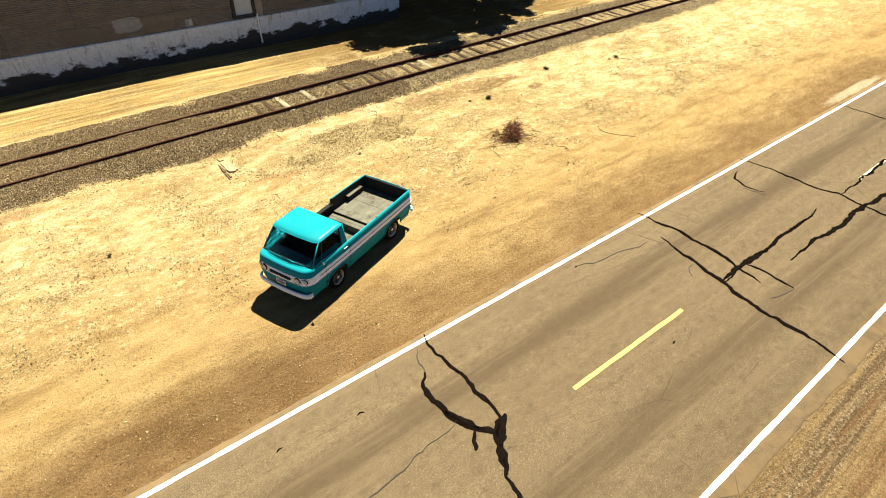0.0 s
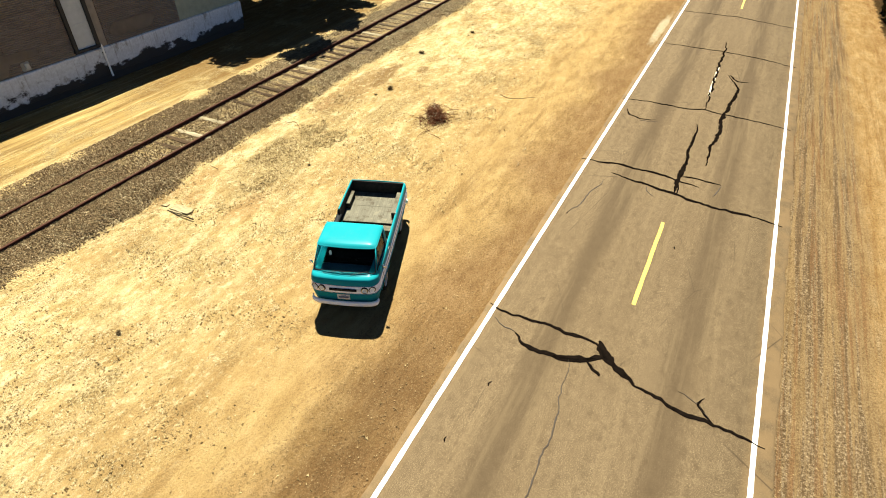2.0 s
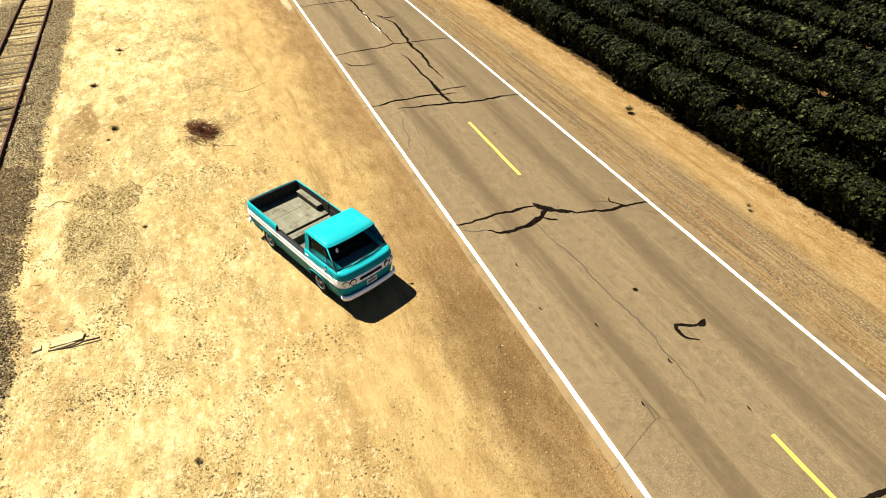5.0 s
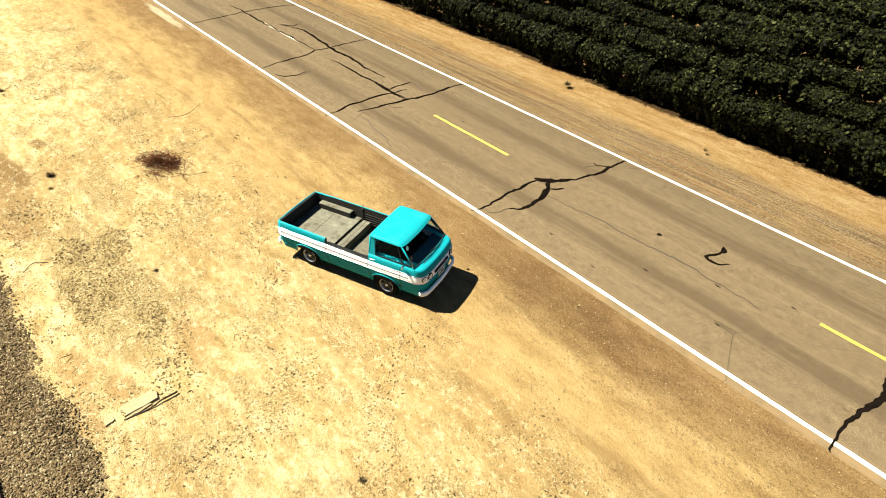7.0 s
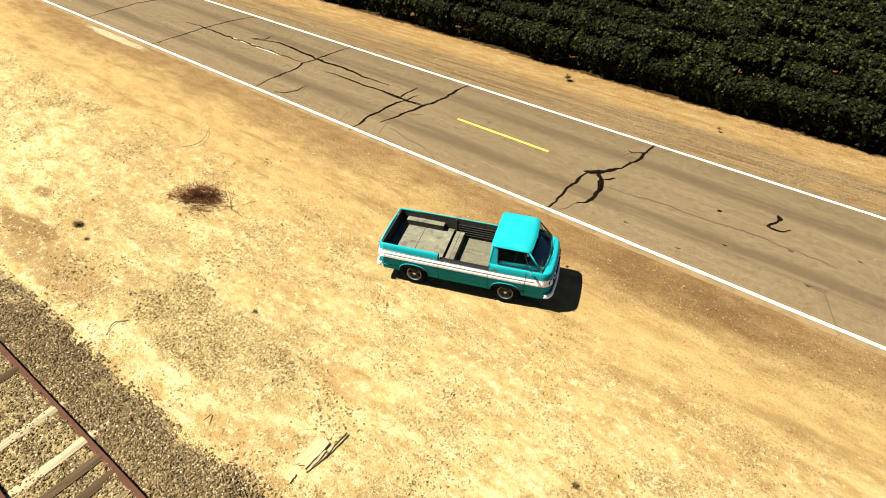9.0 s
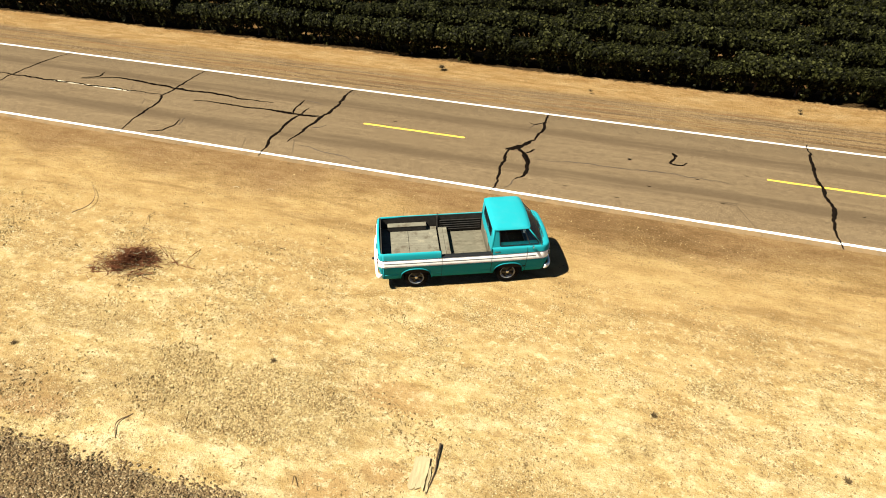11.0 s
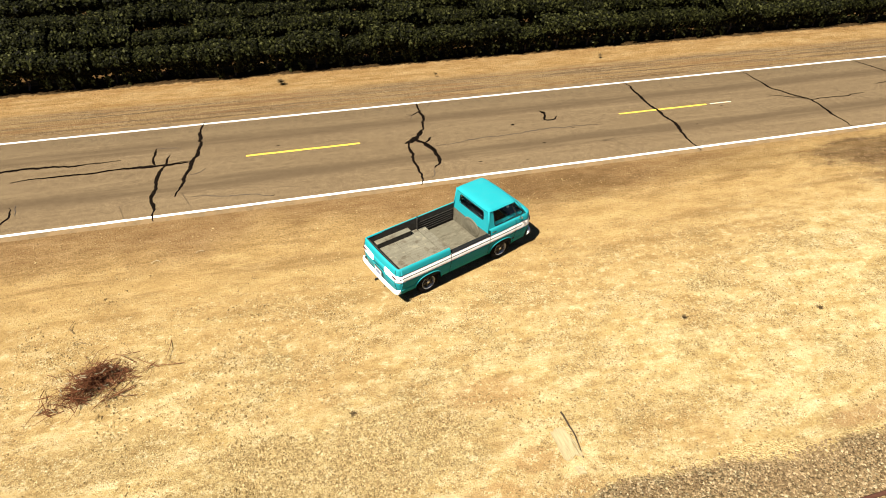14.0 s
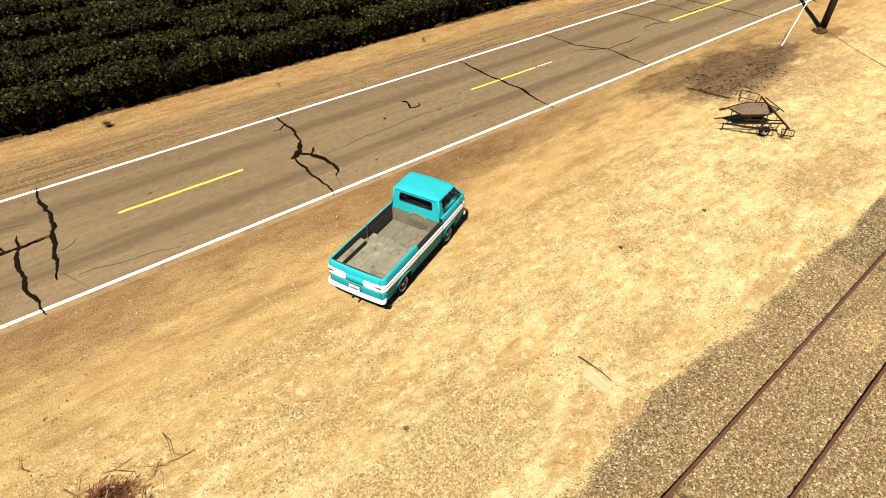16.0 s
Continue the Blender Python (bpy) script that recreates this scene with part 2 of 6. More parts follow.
def ground_material():
    n = Nodes("dry_ground")
    v = n.where("World")
    x, y, _ = n.xyz(v)

    def blob(cx, cy, rx, ry, rag, lo=0.2, hi=1.1):
        """A ragged oval patch of the ground."""
        bx = n.math("DIVIDE", n.math("SUBTRACT", x, cx), rx)
        by = n.math("DIVIDE", n.math("SUBTRACT", y, cy), ry)
        d = n.math("ADD", n.math("MULTIPLY", bx, bx), n.math("MULTIPLY", by, by))
        return n.range(n.math("ADD", d, n.math("MULTIPLY", n.math("SUBTRACT", rag, 0.5), 3.0)), hi, lo)

    wob = n.noise(v, 0.22, 5, 0.6)
    flat = n.scaled(v, (0.42, 1.0, 1.0), 0.05)
    rag = n.noise(flat, 1.5, 8, 0.72)
    yy = n.math("ADD", y, n.math("MULTIPLY", n.math("SUBTRACT", wob, 0.5), 5.0))
    streak = n.noise(n.scaled(v, (0.14, 1.0, 1.0), 0.06), 1.3, 7, 0.62)
    fine = n.noise(v, 45.0, 4, 0.75)
    crumb = n.noise(v, 17.0, 4, 0.7)
    mid = n.noise(flat, 2.3, 9, 0.72)
    big = n.noise(v, 0.35, 5, 0.6)
    straw = n.ramp(mid, (0.32, (0.34, 0.216, 0.08)), (0.43, (0.52, 0.368, 0.152)), (0.53, (0.67, 0.51, 0.255)), (0.68, (0.79, 0.645, 0.38)))
    tan = n.ramp(mid, (0.30, (0.31, 0.192, 0.071)), (0.5, (0.425, 0.278, 0.112)), (0.72, (0.53, 0.372, 0.168)))
    brown = n.ramp(mid, (0.30, (0.188, 0.106, 0.044)), (0.5, (0.275, 0.165, 0.072)), (0.72, (0.37, 0.238, 0.114)))
    # compacted brown shoulder, then tan, then bleached straw
    col = n.mix(n.range(n.math("ADD", yy, n.range(x, -1.0, -6.0, 0.0, 1.6)), 8.8, 6.4), tan, brown)
    near = n.math("ADD", yy, n.range(x, -1.0, -7.0, -0.2, 1.8))
    patch = n.range(n.math("ADD", near, n.math("MULTIPLY", n.math("SUBTRACT", rag, 0.5), 5.0)), 9.6, 14.2)
    patch = n.math("MULTIPLY", patch, n.range(x, 7.0, 14.0, 0.74, 1.0))
    col = n.mix(patch, col, straw)
    col = n.mix(n.math("MULTIPLY", n.range(big, 0.5, 0.66), n.range(y, 9.0, 11.0)), col, tan)
    # wheel tracks along the road
    tracks = n.math("MULTIPLY", n.range(streak, 0.52, 0.66), n.range(y, 13.0, 8.0))
    col = n.mix(n.math("MULTIPLY", tracks, 0.6), col, (0.20, 0.112, 0.042))
    pale = n.math("MULTIPLY", n.range(streak, 0.46, 0.36), n.range(y, 7.0, 9.0))
    col = n.mix(n.math("MULTIPLY", pale, 0.45), col, (0.50, 0.355, 0.15))
    # verge on the vineyard side
    verge = n.range(n.math("ADD", y, n.math("MULTIPLY", n.math("SUBTRACT", rag, 0.5), 0.7)), -0.2, -0.6)
    gravel = n.ramp(n.noise(v, 16.0, 5, 0.85), (0.38, (0.05, 0.032, 0.017)), (0.5, (0.22, 0.155, 0.085)), (0.60, (0.60, 0.47, 0.30)))
    stripes = n.noise(n.scaled(v, (0.03, 1.0, 1.0)), 4.6, 5, 0.65)
    vergecol = n.mix(n.range(stripes, 0.46, 0.54), gravel, n.ramp(mid, (0.3, (0.25, 0.16, 0.072)), (0.7, (0.45, 0.315, 0.155))))
    vergecol = n.mix(n.range(stripes, 0.45, 0.38, 0.0, 0.75), vergecol, (0.12, 0.075, 0.040))
    rut = n.noise(n.scaled(v, (0.02, 1.0, 1.0), 0.0, (0, 3, 0)), 7.0, 4, 0.6)
    vergecol = n.mix(n.range(rut, 0.54, 0.60, 0.0, 0.6), vergecol, (0.26, 0.13, 0.055))
    vergecol = n.mix(n.range(crumb, 0.42, 0.58, 0.35, 0.0), vergecol, (0.11, 0.07, 0.035))
    thin = n.noise(n.scaled(v, (0.018, 1.0, 1.0), 0.01, (1, 8, 0)), 15.0, 3, 0.6)
    vergecol = n.mix(n.range(thin, 0.55, 0.63, 0.0, 0.3), vergecol, (0.10, 0.062, 0.032))
    vergecol = n.mix(n.range(thin, 0.44, 0.36, 0.0, 0.25), vergecol, (0.46, 0.335, 0.18))
    outer = n.ramp(mid, (0.32, (0.34, 0.205, 0.075)), (0.46, (0.48, 0.315, 0.125)), (0.56, (0.56, 0.39, 0.175)), (0.7, (0.66, 0.50, 0.25)))
    outer = n.mix(n.range(stripes, 0.46, 0.36, 0.0, 0.5), outer, (0.30, 0.16, 0.05))
    outer = n.mix(n.math("MULTIPLY", n.range(n.noise(v, 15.0, 4, 0.7), 0.54, 0.64), 0.4), outer, (0.22, 0.125, 0.045))
    vergecol = n.mix(n.range(n.math("ADD", y, n.math("MULTIPLY", rag, 0.9)), -2.0, -2.7), vergecol, n.mix(1.0, outer, (0.86, 0.82, 0.80), "MULTIPLY"))
    vergecol = n.mix(1.0, vergecol, (0.82, 0.795, 0.79), "MULTIPLY")
    col = n.mix(verge, col, vergecol)
    # dry earth and fallen leaves between the vines, shade painted dark under each row
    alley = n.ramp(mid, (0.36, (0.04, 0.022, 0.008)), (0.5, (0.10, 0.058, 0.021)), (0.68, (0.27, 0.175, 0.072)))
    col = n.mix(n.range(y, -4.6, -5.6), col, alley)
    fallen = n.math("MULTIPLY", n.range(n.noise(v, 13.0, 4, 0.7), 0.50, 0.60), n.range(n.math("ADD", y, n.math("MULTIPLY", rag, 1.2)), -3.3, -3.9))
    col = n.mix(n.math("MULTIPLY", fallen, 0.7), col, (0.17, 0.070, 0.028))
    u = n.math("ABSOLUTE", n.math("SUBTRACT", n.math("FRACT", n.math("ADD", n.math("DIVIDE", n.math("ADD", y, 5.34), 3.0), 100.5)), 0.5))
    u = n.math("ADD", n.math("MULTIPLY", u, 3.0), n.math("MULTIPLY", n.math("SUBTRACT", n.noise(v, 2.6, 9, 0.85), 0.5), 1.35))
    # canopy shade and dark litter, put into the ground colour along each row
    row_shade = n.math("MULTIPLY", n.range(u, 0.62, 0.48), n.range(y, -4.2, -4.4))
    col = n.mix(row_shade, col, n.ramp(crumb, (0.40, (0.020, 0.012, 0.006)), (0.60, (0.045, 0.026, 0.012)), (0.72, (0.10, 0.05, 0.02))))
    # yard behind the track, rutted
    yard = n.ramp(n.noise(n.scaled(v, (0.12, 1.6, 1.0)), 1.5, 6, 0.65), (0.32, (0.20, 0.115, 0.042)), (0.5, (0.40, 0.265, 0.095)), (0.7, (0.55, 0.40, 0.16)))
    yardrut = n.noise(n.scaled(v, (0.05, 1.0, 1.0), 0.25, (0, 4, 0)), 3.4, 6, 0.7)
    yard = n.mix(n.range(yardrut, 0.55, 0.62, 0.0, 0.7), yard, (0.20, 0.105, 0.036))
    yard = n.mix(n.range(yardrut, 0.46, 0.38, 0.0, 0.6), yard, (0.74, 0.58, 0.28))
    # browner earth from x 7 to 34, with tree shade painted in
    yard = n.mix(n.math("MULTIPLY", n.math("MULTIPLY", n.range(x, 7.0, 15.0), n.range(x, 34.0, 28.0)), 0.72), yard, (0.17, 0.095, 0.036))
    col = n.mix(n.range(y, 21.6, 22.4), col, yard)
    # leaf litter and crumbly patches in the straw
    litter = n.math("MAXIMUM", blob(9.16, 15.25, 3.8, 1.3, rag), blob(13.62, 14.02, 2.0, 0.7, rag))
    litter = n.math("MAXIMUM", litter, n.math("MULTIPLY", n.range(n.noise(v, 0.55, 7, 0.75), 0.515, 0.64), n.range(y, 9.5, 12.0)))
    littercol = n.ramp(crumb, (0.38, (0.17, 0.112, 0.047)), (0.48, (0.38, 0.27, 0.115)), (0.66, (0.58, 0.45, 0.22)))
    col = n.mix(n.math("MULTIPLY", litter, 0.92), col, littercol)
    # trodden tan earth round the brush pile
    col = n.mix(n.math("MULTIPLY", blob(15.5, 13.2, 5.5, 3.2, rag, -0.5, 1.4), 0.6), col, tan)
    # bare tan hollows by the ballast
    col = n.mix(n.math("MULTIPLY", blob(15.41, 16.36, 3.2, 0.8, rag), 0.7), col, (0.27, 0.165, 0.07))
    col = n.mix(n.math("MULTIPLY", blob(-8.94, 15.36, 4.0, 1.1, rag), 0.55), col, (0.34, 0.205, 0.085))
    hollow = n.math("MAXIMUM", n.math("MAXIMUM", blob(6.45, 16.65, 0.9, 0.36, rag), blob(5.26, 16.08, 0.6, 0.34, rag)), n.math("MAXIMUM", blob(5.0, 16.85, 0.9, 0.34, rag), blob(5.7, 14.36, 1.1, 0.5, rag)))
    col = n.mix(n.math("MULTIPLY", hollow, 0.8), col, (0.40, 0.245, 0.10))
    scuff = n.math("MAXIMUM", blob(18.25, 14.98, 0.55, 0.28, rag), n.math("MAXIMUM", blob(17.0, 16.2, 1.3, 0.4, rag), blob(16.2, 15.9, 1.2, 0.3, rag)))
    col = n.mix(n.math("MULTIPLY", scuff, 0.75), col, (0.20, 0.115, 0.045))
    col = n.mix(n.math("MULTIPLY", n.math("MAXIMUM", blob(-1.9, 16.75, 1.3, 0.30, rag), blob(12.9, 16.6, 1.0, 0.3, rag)), 0.75), col, (0.36, 0.215, 0.095))
    # burnt patch by the old implement, trodden brown earth round it
    col = n.mix(n.math("MULTIPLY", n.math("MAXIMUM", blob(-20.0, 8.6, 6.0, 2.2, rag, -0.4, 1.3), blob(-16.0, 8.6, 6.0, 2.2, rag, -0.4, 1.3)), 0.7), col, n.ramp(mid, (0.35, (0.13, 0.070, 0.034)), (0.65, (0.22, 0.128, 0.068))))
    burnt = n.math("MAXIMUM", blob(-14.77, 8.54, 4.6, 2.0, rag, 0.4, 1.5), n.math("MAXIMUM", blob(-11.96, 7.35, 3.2, 0.9, rag, 0.4, 1.5), blob(-18.01, 8.82, 3.2, 1.4, rag)))
    col = n.mix(n.math("MULTIPLY", burnt, n.range(streak, 0.36, 0.62, 0.95, 0.6)), col, n.ramp(n.noise(v, 4.5, 8, 0.8), (0.38, (0.012, 0.007, 0.005)), (0.48, (0.060, 0.032, 0.019)), (0.60, (0.125, 0.074, 0.045)), (0.70, (0.26, 0.20, 0.14))))
    col = n.mix(n.math("MULTIPLY", n.math("MAXIMUM", blob(-18.0, 11.2, 4.5, 1.6, rag), blob(-14.0, 11.0, 2.6, 0.9, rag)), 0.55), col, (0.27, 0.165, 0.078))
    col = n.mix(n.math("MULTIPLY", blob(-24.63, 9.16, 1.6, 0.7, rag), 0.7), col, (0.15, 0.075, 0.032))
    # pale sand along the edge line
    col = n.mix(n.math("MULTIPLY", blob(29.96, 6.27, 3.5, 0.28, rag), 0.6), col, (0.74, 0.64, 0.43))
    # old damp stain on the shoulder
    col = n.mix(n.math("MULTIPLY", blob(0.7, 6.75, 3.6, 1.25, rag, -0.7, 1.4), 0.78), col, (0.088, 0.043, 0.017))
    col = n.mix(n.math("MULTIPLY", blob(-5.43, 6.89, 5.0, 0.8, rag), 0.2), col, (0.10, 0.056, 0.024))
    # tufted straw: browner gaps and bleached clumps a hand wide
    clump = n.noise(n.scaled(v, (0.75, 1.0, 1.0), 0.3, (2, 9, 0)), 5.5, 6, 0.78)
    field = n.math("MULTIPLY", n.range(y, 8.6, 11.5), n.range(y, 17.6, 17.0))
    col = n.mix(n.math("MULTIPLY", n.range(clump, 0.53, 0.62, 0.0, 0.5), field), col, (0.30, 0.19, 0.075))
    col = n.mix(n.math("MULTIPLY", n.range(clump, 0.47, 0.37, 0.0, 0.5), field), col, (0.82, 0.69, 0.41))
    # dark crumbs in drifts, pale chaff, and a fine grain all over
    drift = n.math("MULTIPLY", n.range(n.noise(flat, 1.0, 8, 0.75), 0.46, 0.56), n.range(y, 8.5, 11.5, 0.25, 1.0))
    drift = n.math("ADD", n.math("MULTIPLY", drift, 0.9), 0.10)
    crumbs = n.math("MULTIPLY", n.range(n.noise(v, 19.0, 3, 0.6), 0.56, 0.63), drift)
    col = n.mix(n.math("MULTIPLY", crumbs, 0.75), col, (0.16, 0.095, 0.037))
    chaff = n.math("MULTIPLY", n.range(n.noise(n.scaled(v, (1, 1, 1), 0.7, (3, 7, 0)), 27.0, 3, 0.6), 0.58, 0.66), n.math("MULTIPLY", drift, n.range(y, 8.0, 11.0, 0.2, 0.8)))
    col = n.mix(chaff, col, (0.74, 0.65, 0.40))
    shoulder = n.math("MULTIPLY", n.range(y, 9.5, 7.5), n.range(y, -5.0, -4.0))
    col = n.mix(n.math("MULTIPLY", n.range(n.noise(v, 20.0, 4, 0.7), 0.55, 0.64, 0.0, 0.42), shoulder), col, (0.40, 0.28, 0.14))
    col = n.mix(n.math("MULTIPLY", n.range(n.noise(n.scaled(v, (1, 1, 1), 0.4, (5, 2, 0)), 17.0, 4, 0.7), 0.53, 0.62, 0.0, 0.5), shoulder), col, (0.095, 0.055, 0.024))
    grain = n.math("ADD", n.math("MULTIPLY", drift, 0.36), n.range(y, 8.5, 6.5, 0.16, 0.42))
    col = n.mix(n.math("MULTIPLY", n.range(fine, 0.36, 0.60, 1.0, 0.0), grain), col, (0.11, 0.066, 0.025))
    n.bsdf(Base_Color=n.dimmed(col, 0.56), Roughness=1.0, Specular_IOR_Level=0.0)
    n.bump(n.math("ADD", n.math("MULTIPLY", mid, 1.8), n.math("ADD", n.math("MULTIPLY", crumb, 0.8), n.math("MULTIPLY", fine, 0.6))), 0.8, 0.042)
    return n.m


def asphalt_material():
    n = Nodes("old_asphalt")
    v = n.where("World")
    x, y, _ = n.xyz(v)
    stone = n.noise(v, 42.0, 4, 0.8)
    big = n.noise(n.scaled(v, (0.25, 1, 1)), 0.8, 6, 0.6)
    col = n.ramp(stone, (0.32, (0.10, 0.071, 0.039)), (0.52, (0.182, 0.129, 0.072)), (0.72, (0.35, 0.264, 0.153)))
    col = n.mix(n.range(big, 0.35, 0.65, 0.0, 0.45), col, (0.15, 0.104, 0.056))
    blotch = n.noise(n.scaled(v, (0.7, 1, 1)), 5.0, 7, 0.75)
    col = n.mix(n.range(blotch, 0.50, 0.66, 0.0, 0.5), col, (0.10, 0.07, 0.038))
    col = n.mix(n.range(blotch, 0.46, 0.34, 0.0, 0.4), col, (0.27, 0.20, 0.115))
    grit = n.noise(n.scaled(v, (1, 1, 1), 0.3, (4, 1, 0)), 60.0, 2, 0.6)
    col = n.mix(n.range(grit, 0.60, 0.68, 0.0, 0.55), col, (0.52, 0.40, 0.22))
    # darker bands where the wheels and dripping oil go
    lane = n.math("ABSOLUTE", n.math("SUBTRACT", n.math("ABSOLUTE", n.math("SUBTRACT", y, 2.72)), 1.45))
    band = n.range(n.math("ADD", lane, n.math("MULTIPLY", n.math("SUBTRACT", big, 0.5), 0.8)), 0.55, 0.1)
    col = n.mix(n.math("MULTIPLY", band, 0.62), col, (0.094, 0.065, 0.036))
    scuff = n.noise(n.scaled(v, (0.05, 1.0, 1.0)), 3.6, 6, 0.65)
    col = n.mix(n.range(scuff, 0.48, 0.66, 0.0, 0.32), col, (0.26, 0.19, 0.105))
    edge = n.range(n.math("ABSOLUTE", n.math("SUBTRACT", y, 2.72)), 2.85, 3.15)
    col = n.mix(n.math("MULTIPLY", edge, n.range(n.noise(v, 2.0, 5), 0.35, 0.6, 0.2, 0.8)), col, (0.30, 0.20, 0.10))
    hair = n.range(n.voronoi(n.scaled(v, (0.6, 1.0, 1.0)), 0.35, "DISTANCE_TO_EDGE"), 0.004, 0.0)
    col = n.mix(n.math("MULTIPLY", hair, n.range(n.noise(v, 0.5, 3), 0.45, 0.6, 0, 0.6)), col, (0.05, 0.037, 0.025))
    col = n.mix(1.0, col, (0.510, 0.500, 0.500), "MULTIPLY")
    n.bsdf(Base_Color=col, Roughness=0.95, Specular_IOR_Level=0.05)
    n.bump(stone, 0.5, 0.006)
    return n.m


def road_paint(name, color, under):
    n = Nodes(name)
    v = n.where("World")
    wear = n.range(n.noise(v, 30.0, 5, 0.75), 0.60, 0.72)
    wear2 = n.range(n.noise(v, 2.0, 5, 0.7), 0.55, 0.75, 0.0, 0.5)
    col = n.mix(n.math("MULTIPLY", n.math("ADD", wear, wear2), 0.6), color, under)
    n.bsdf(Base_Color=col, Roughness=0.7)
    n.bump(n.noise(v, 60, 3), 0.3, 0.003)
    return n.m


def ballast_material():
    n = Nodes("ballast_stone")
    v = n.where("World")
    cell = n.voronoi(v, 24.0, out="Color")
    d = n.voronoi(v, 24.0)
    col = n.ramp(n.xyz(cell)[0], (0.05, (0.10, 0.070, 0.036)), (0.45, (0.235, 0.18, 0.098)), (0.75, (0.37, 0.295, 0.172)), (0.97, (0.62, 0.53, 0.35)))
    col = n.mix(n.range(d, 0.45, 0.8, 0.0, 0.75), col, (0.085, 0.060, 0.033))
    col = n.mix(n.range(n.noise(v, 0.8, 5, 0.65), 0.40, 0.62, 0.0, 0.35), col, (0.20, 0.125, 0.06))
    x, y, _ = n.xyz(v)
    off = n.math("SUBTRACT", n.math("SUBTRACT", y, n.math("MULTIPLY", x, 0.009)), 19.16)
    rag = n.noise(v, 0.9, 7, 0.62)
    spill = n.math("MULTIPLY", n.range(x, 6.4, 5.0), n.range(x, 0.0, 3.5, 0.0, 0.28))
    side = n.math("SUBTRACT", n.math("ABSOLUTE", off), n.math("MULTIPLY", spill, n.range(off, 0.0, -1.0)))
    margin = n.range(n.math("ADD", side, n.math("MULTIPLY", n.math("SUBTRACT", rag, 0.5), 1.1)), 1.78, 2.06)
    crib = n.math("MULTIPLY", n.range(n.math("ABSOLUTE", off), 0.72, 0.62), n.math("MULTIPLY", n.range(x, 4.6, 6.2), n.math("MAXIMUM", n.range(x, 26.8, 28.0), n.range(n.noise(v, 1.6, 7, 0.7), 0.42, 0.58))))
    margin = n.math("MAXIMUM", margin, n.math("MULTIPLY", crib, 0.48))
    px, py = n.math("DIVIDE", n.math("ADD", x, 1.6), 1.3), n.math("DIVIDE", off, 0.42)
    drift = n.range(n.math("ADD", n.math("ADD", n.math("MULTIPLY", px, px), n.math("MULTIPLY", py, py)), n.math("MULTIPLY", n.math("SUBTRACT", rag, 0.5), 3.0)), 1.0, 0.3)
    margin = n.math("MAXIMUM", margin, drift)
    dust = n.math("MAXIMUM", margin, n.math("MULTIPLY", n.range(n.noise(v, 0.55, 7, 0.7), 0.54, 0.68), 0.5))
    col = n.mix(n.math("MULTIPLY", dust, 0.95), col, n.ramp(n.noise(v, 17.0, 4, 0.7), (0.36, (0.40, 0.28, 0.12)), (0.5, (0.66, 0.49, 0.23)), (0.64, (0.86, 0.69, 0.37))))
    n.bsdf(Base_Color=n.mix(1.0, col, (0.430, 0.410, 0.378), "MULTIPLY"), Roughness=0.95, Specular_IOR_Level=0.04)
    n.bump(d, 0.8, -0.035)
    return n.m


def stones_material():
    n = Nodes("loose_stone")
    r = n.island()
    v = n.where("World")
    col = n.ramp(r, (0.0, (0.17, 0.110, 0.055)), (0.45, (0.30, 0.210, 0.110)), (0.85, (0.47, 0.35, 0.20)), (1.0, (0.74, 0.60, 0.39)))
    col = n.mix(n.range(n.noise(v, 25, 4), 0.3, 0.7, 0, 0.4), col, (0.16, 0.12, 0.08))
    n.bsdf(Base_Color=n.mix(1.0, col, (0.460, 0.437, 0.402), "MULTIPLY"), Roughness=0.95, Specular_IOR_Level=0.04)
    return n.m


def straw_material():
    n = Nodes("dry_stubble_straw")
    r = n.island()
    col = n.ramp(r, (0.0, (0.13, 0.085, 0.035)), (0.4, (0.26, 0.18, 0.075)), (0.8, (0.52, 0.39, 0.18)), (1.0, (0.66, 0.53, 0.28)))
    n.bsdf(Base_Color=n.dimmed(col, 0.55), Roughness=0.95, Specular_IOR_Level=0.04)
    return n.m


def leaf_material(name, dark, light, warm):
    n = Nodes(name)
    r = n.island()
    o = n.random()
    v = n.where()
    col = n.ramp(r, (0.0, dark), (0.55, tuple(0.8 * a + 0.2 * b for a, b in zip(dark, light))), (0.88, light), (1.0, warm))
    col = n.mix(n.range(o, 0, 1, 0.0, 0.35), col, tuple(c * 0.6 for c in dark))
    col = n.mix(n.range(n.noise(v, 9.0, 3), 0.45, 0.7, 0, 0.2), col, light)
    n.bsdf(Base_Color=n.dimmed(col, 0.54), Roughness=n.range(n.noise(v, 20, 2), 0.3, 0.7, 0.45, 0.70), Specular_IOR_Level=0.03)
    return n.m


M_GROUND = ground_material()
M_ASPHALT = asphalt_material()
M_LINE = road_paint("white_road_paint", (0.72, 0.71, 0.66), (0.24, 0.20, 0.14))
M_YELLOW = road_paint("yellow_road_paint", (0.50, 0.35, 0.03), (0.22, 0.15, 0.035))
M_LINEWORN = road_paint("worn_pale_road_paint", (0.46, 0.41, 0.29), (0.19, 0.14, 0.08))
M_TAR = plain("crack_tar", (0.0055, 0.0038, 0.0028), 1.0, vary=0.5, grain=8, bump=0.3, spec=0.0)
M_TAROLD = plain("hairline_crack", (0.028, 0.018, 0.010), 0.95, vary=0.4, grain=8)
M_BALLAST = ballast_material()
M_STONES = stones_material()
M_STRAW = straw_material()


def clod_material(name, a, b, c):
    n = Nodes(name)
    col = n.ramp(n.island(), (0.0, a), (0.5, b), (1.0, c))
    n.bsdf(Base_Color=n.dimmed(col, 0.55), Roughness=0.95, Specular_IOR_Level=0.04)
    return n.m


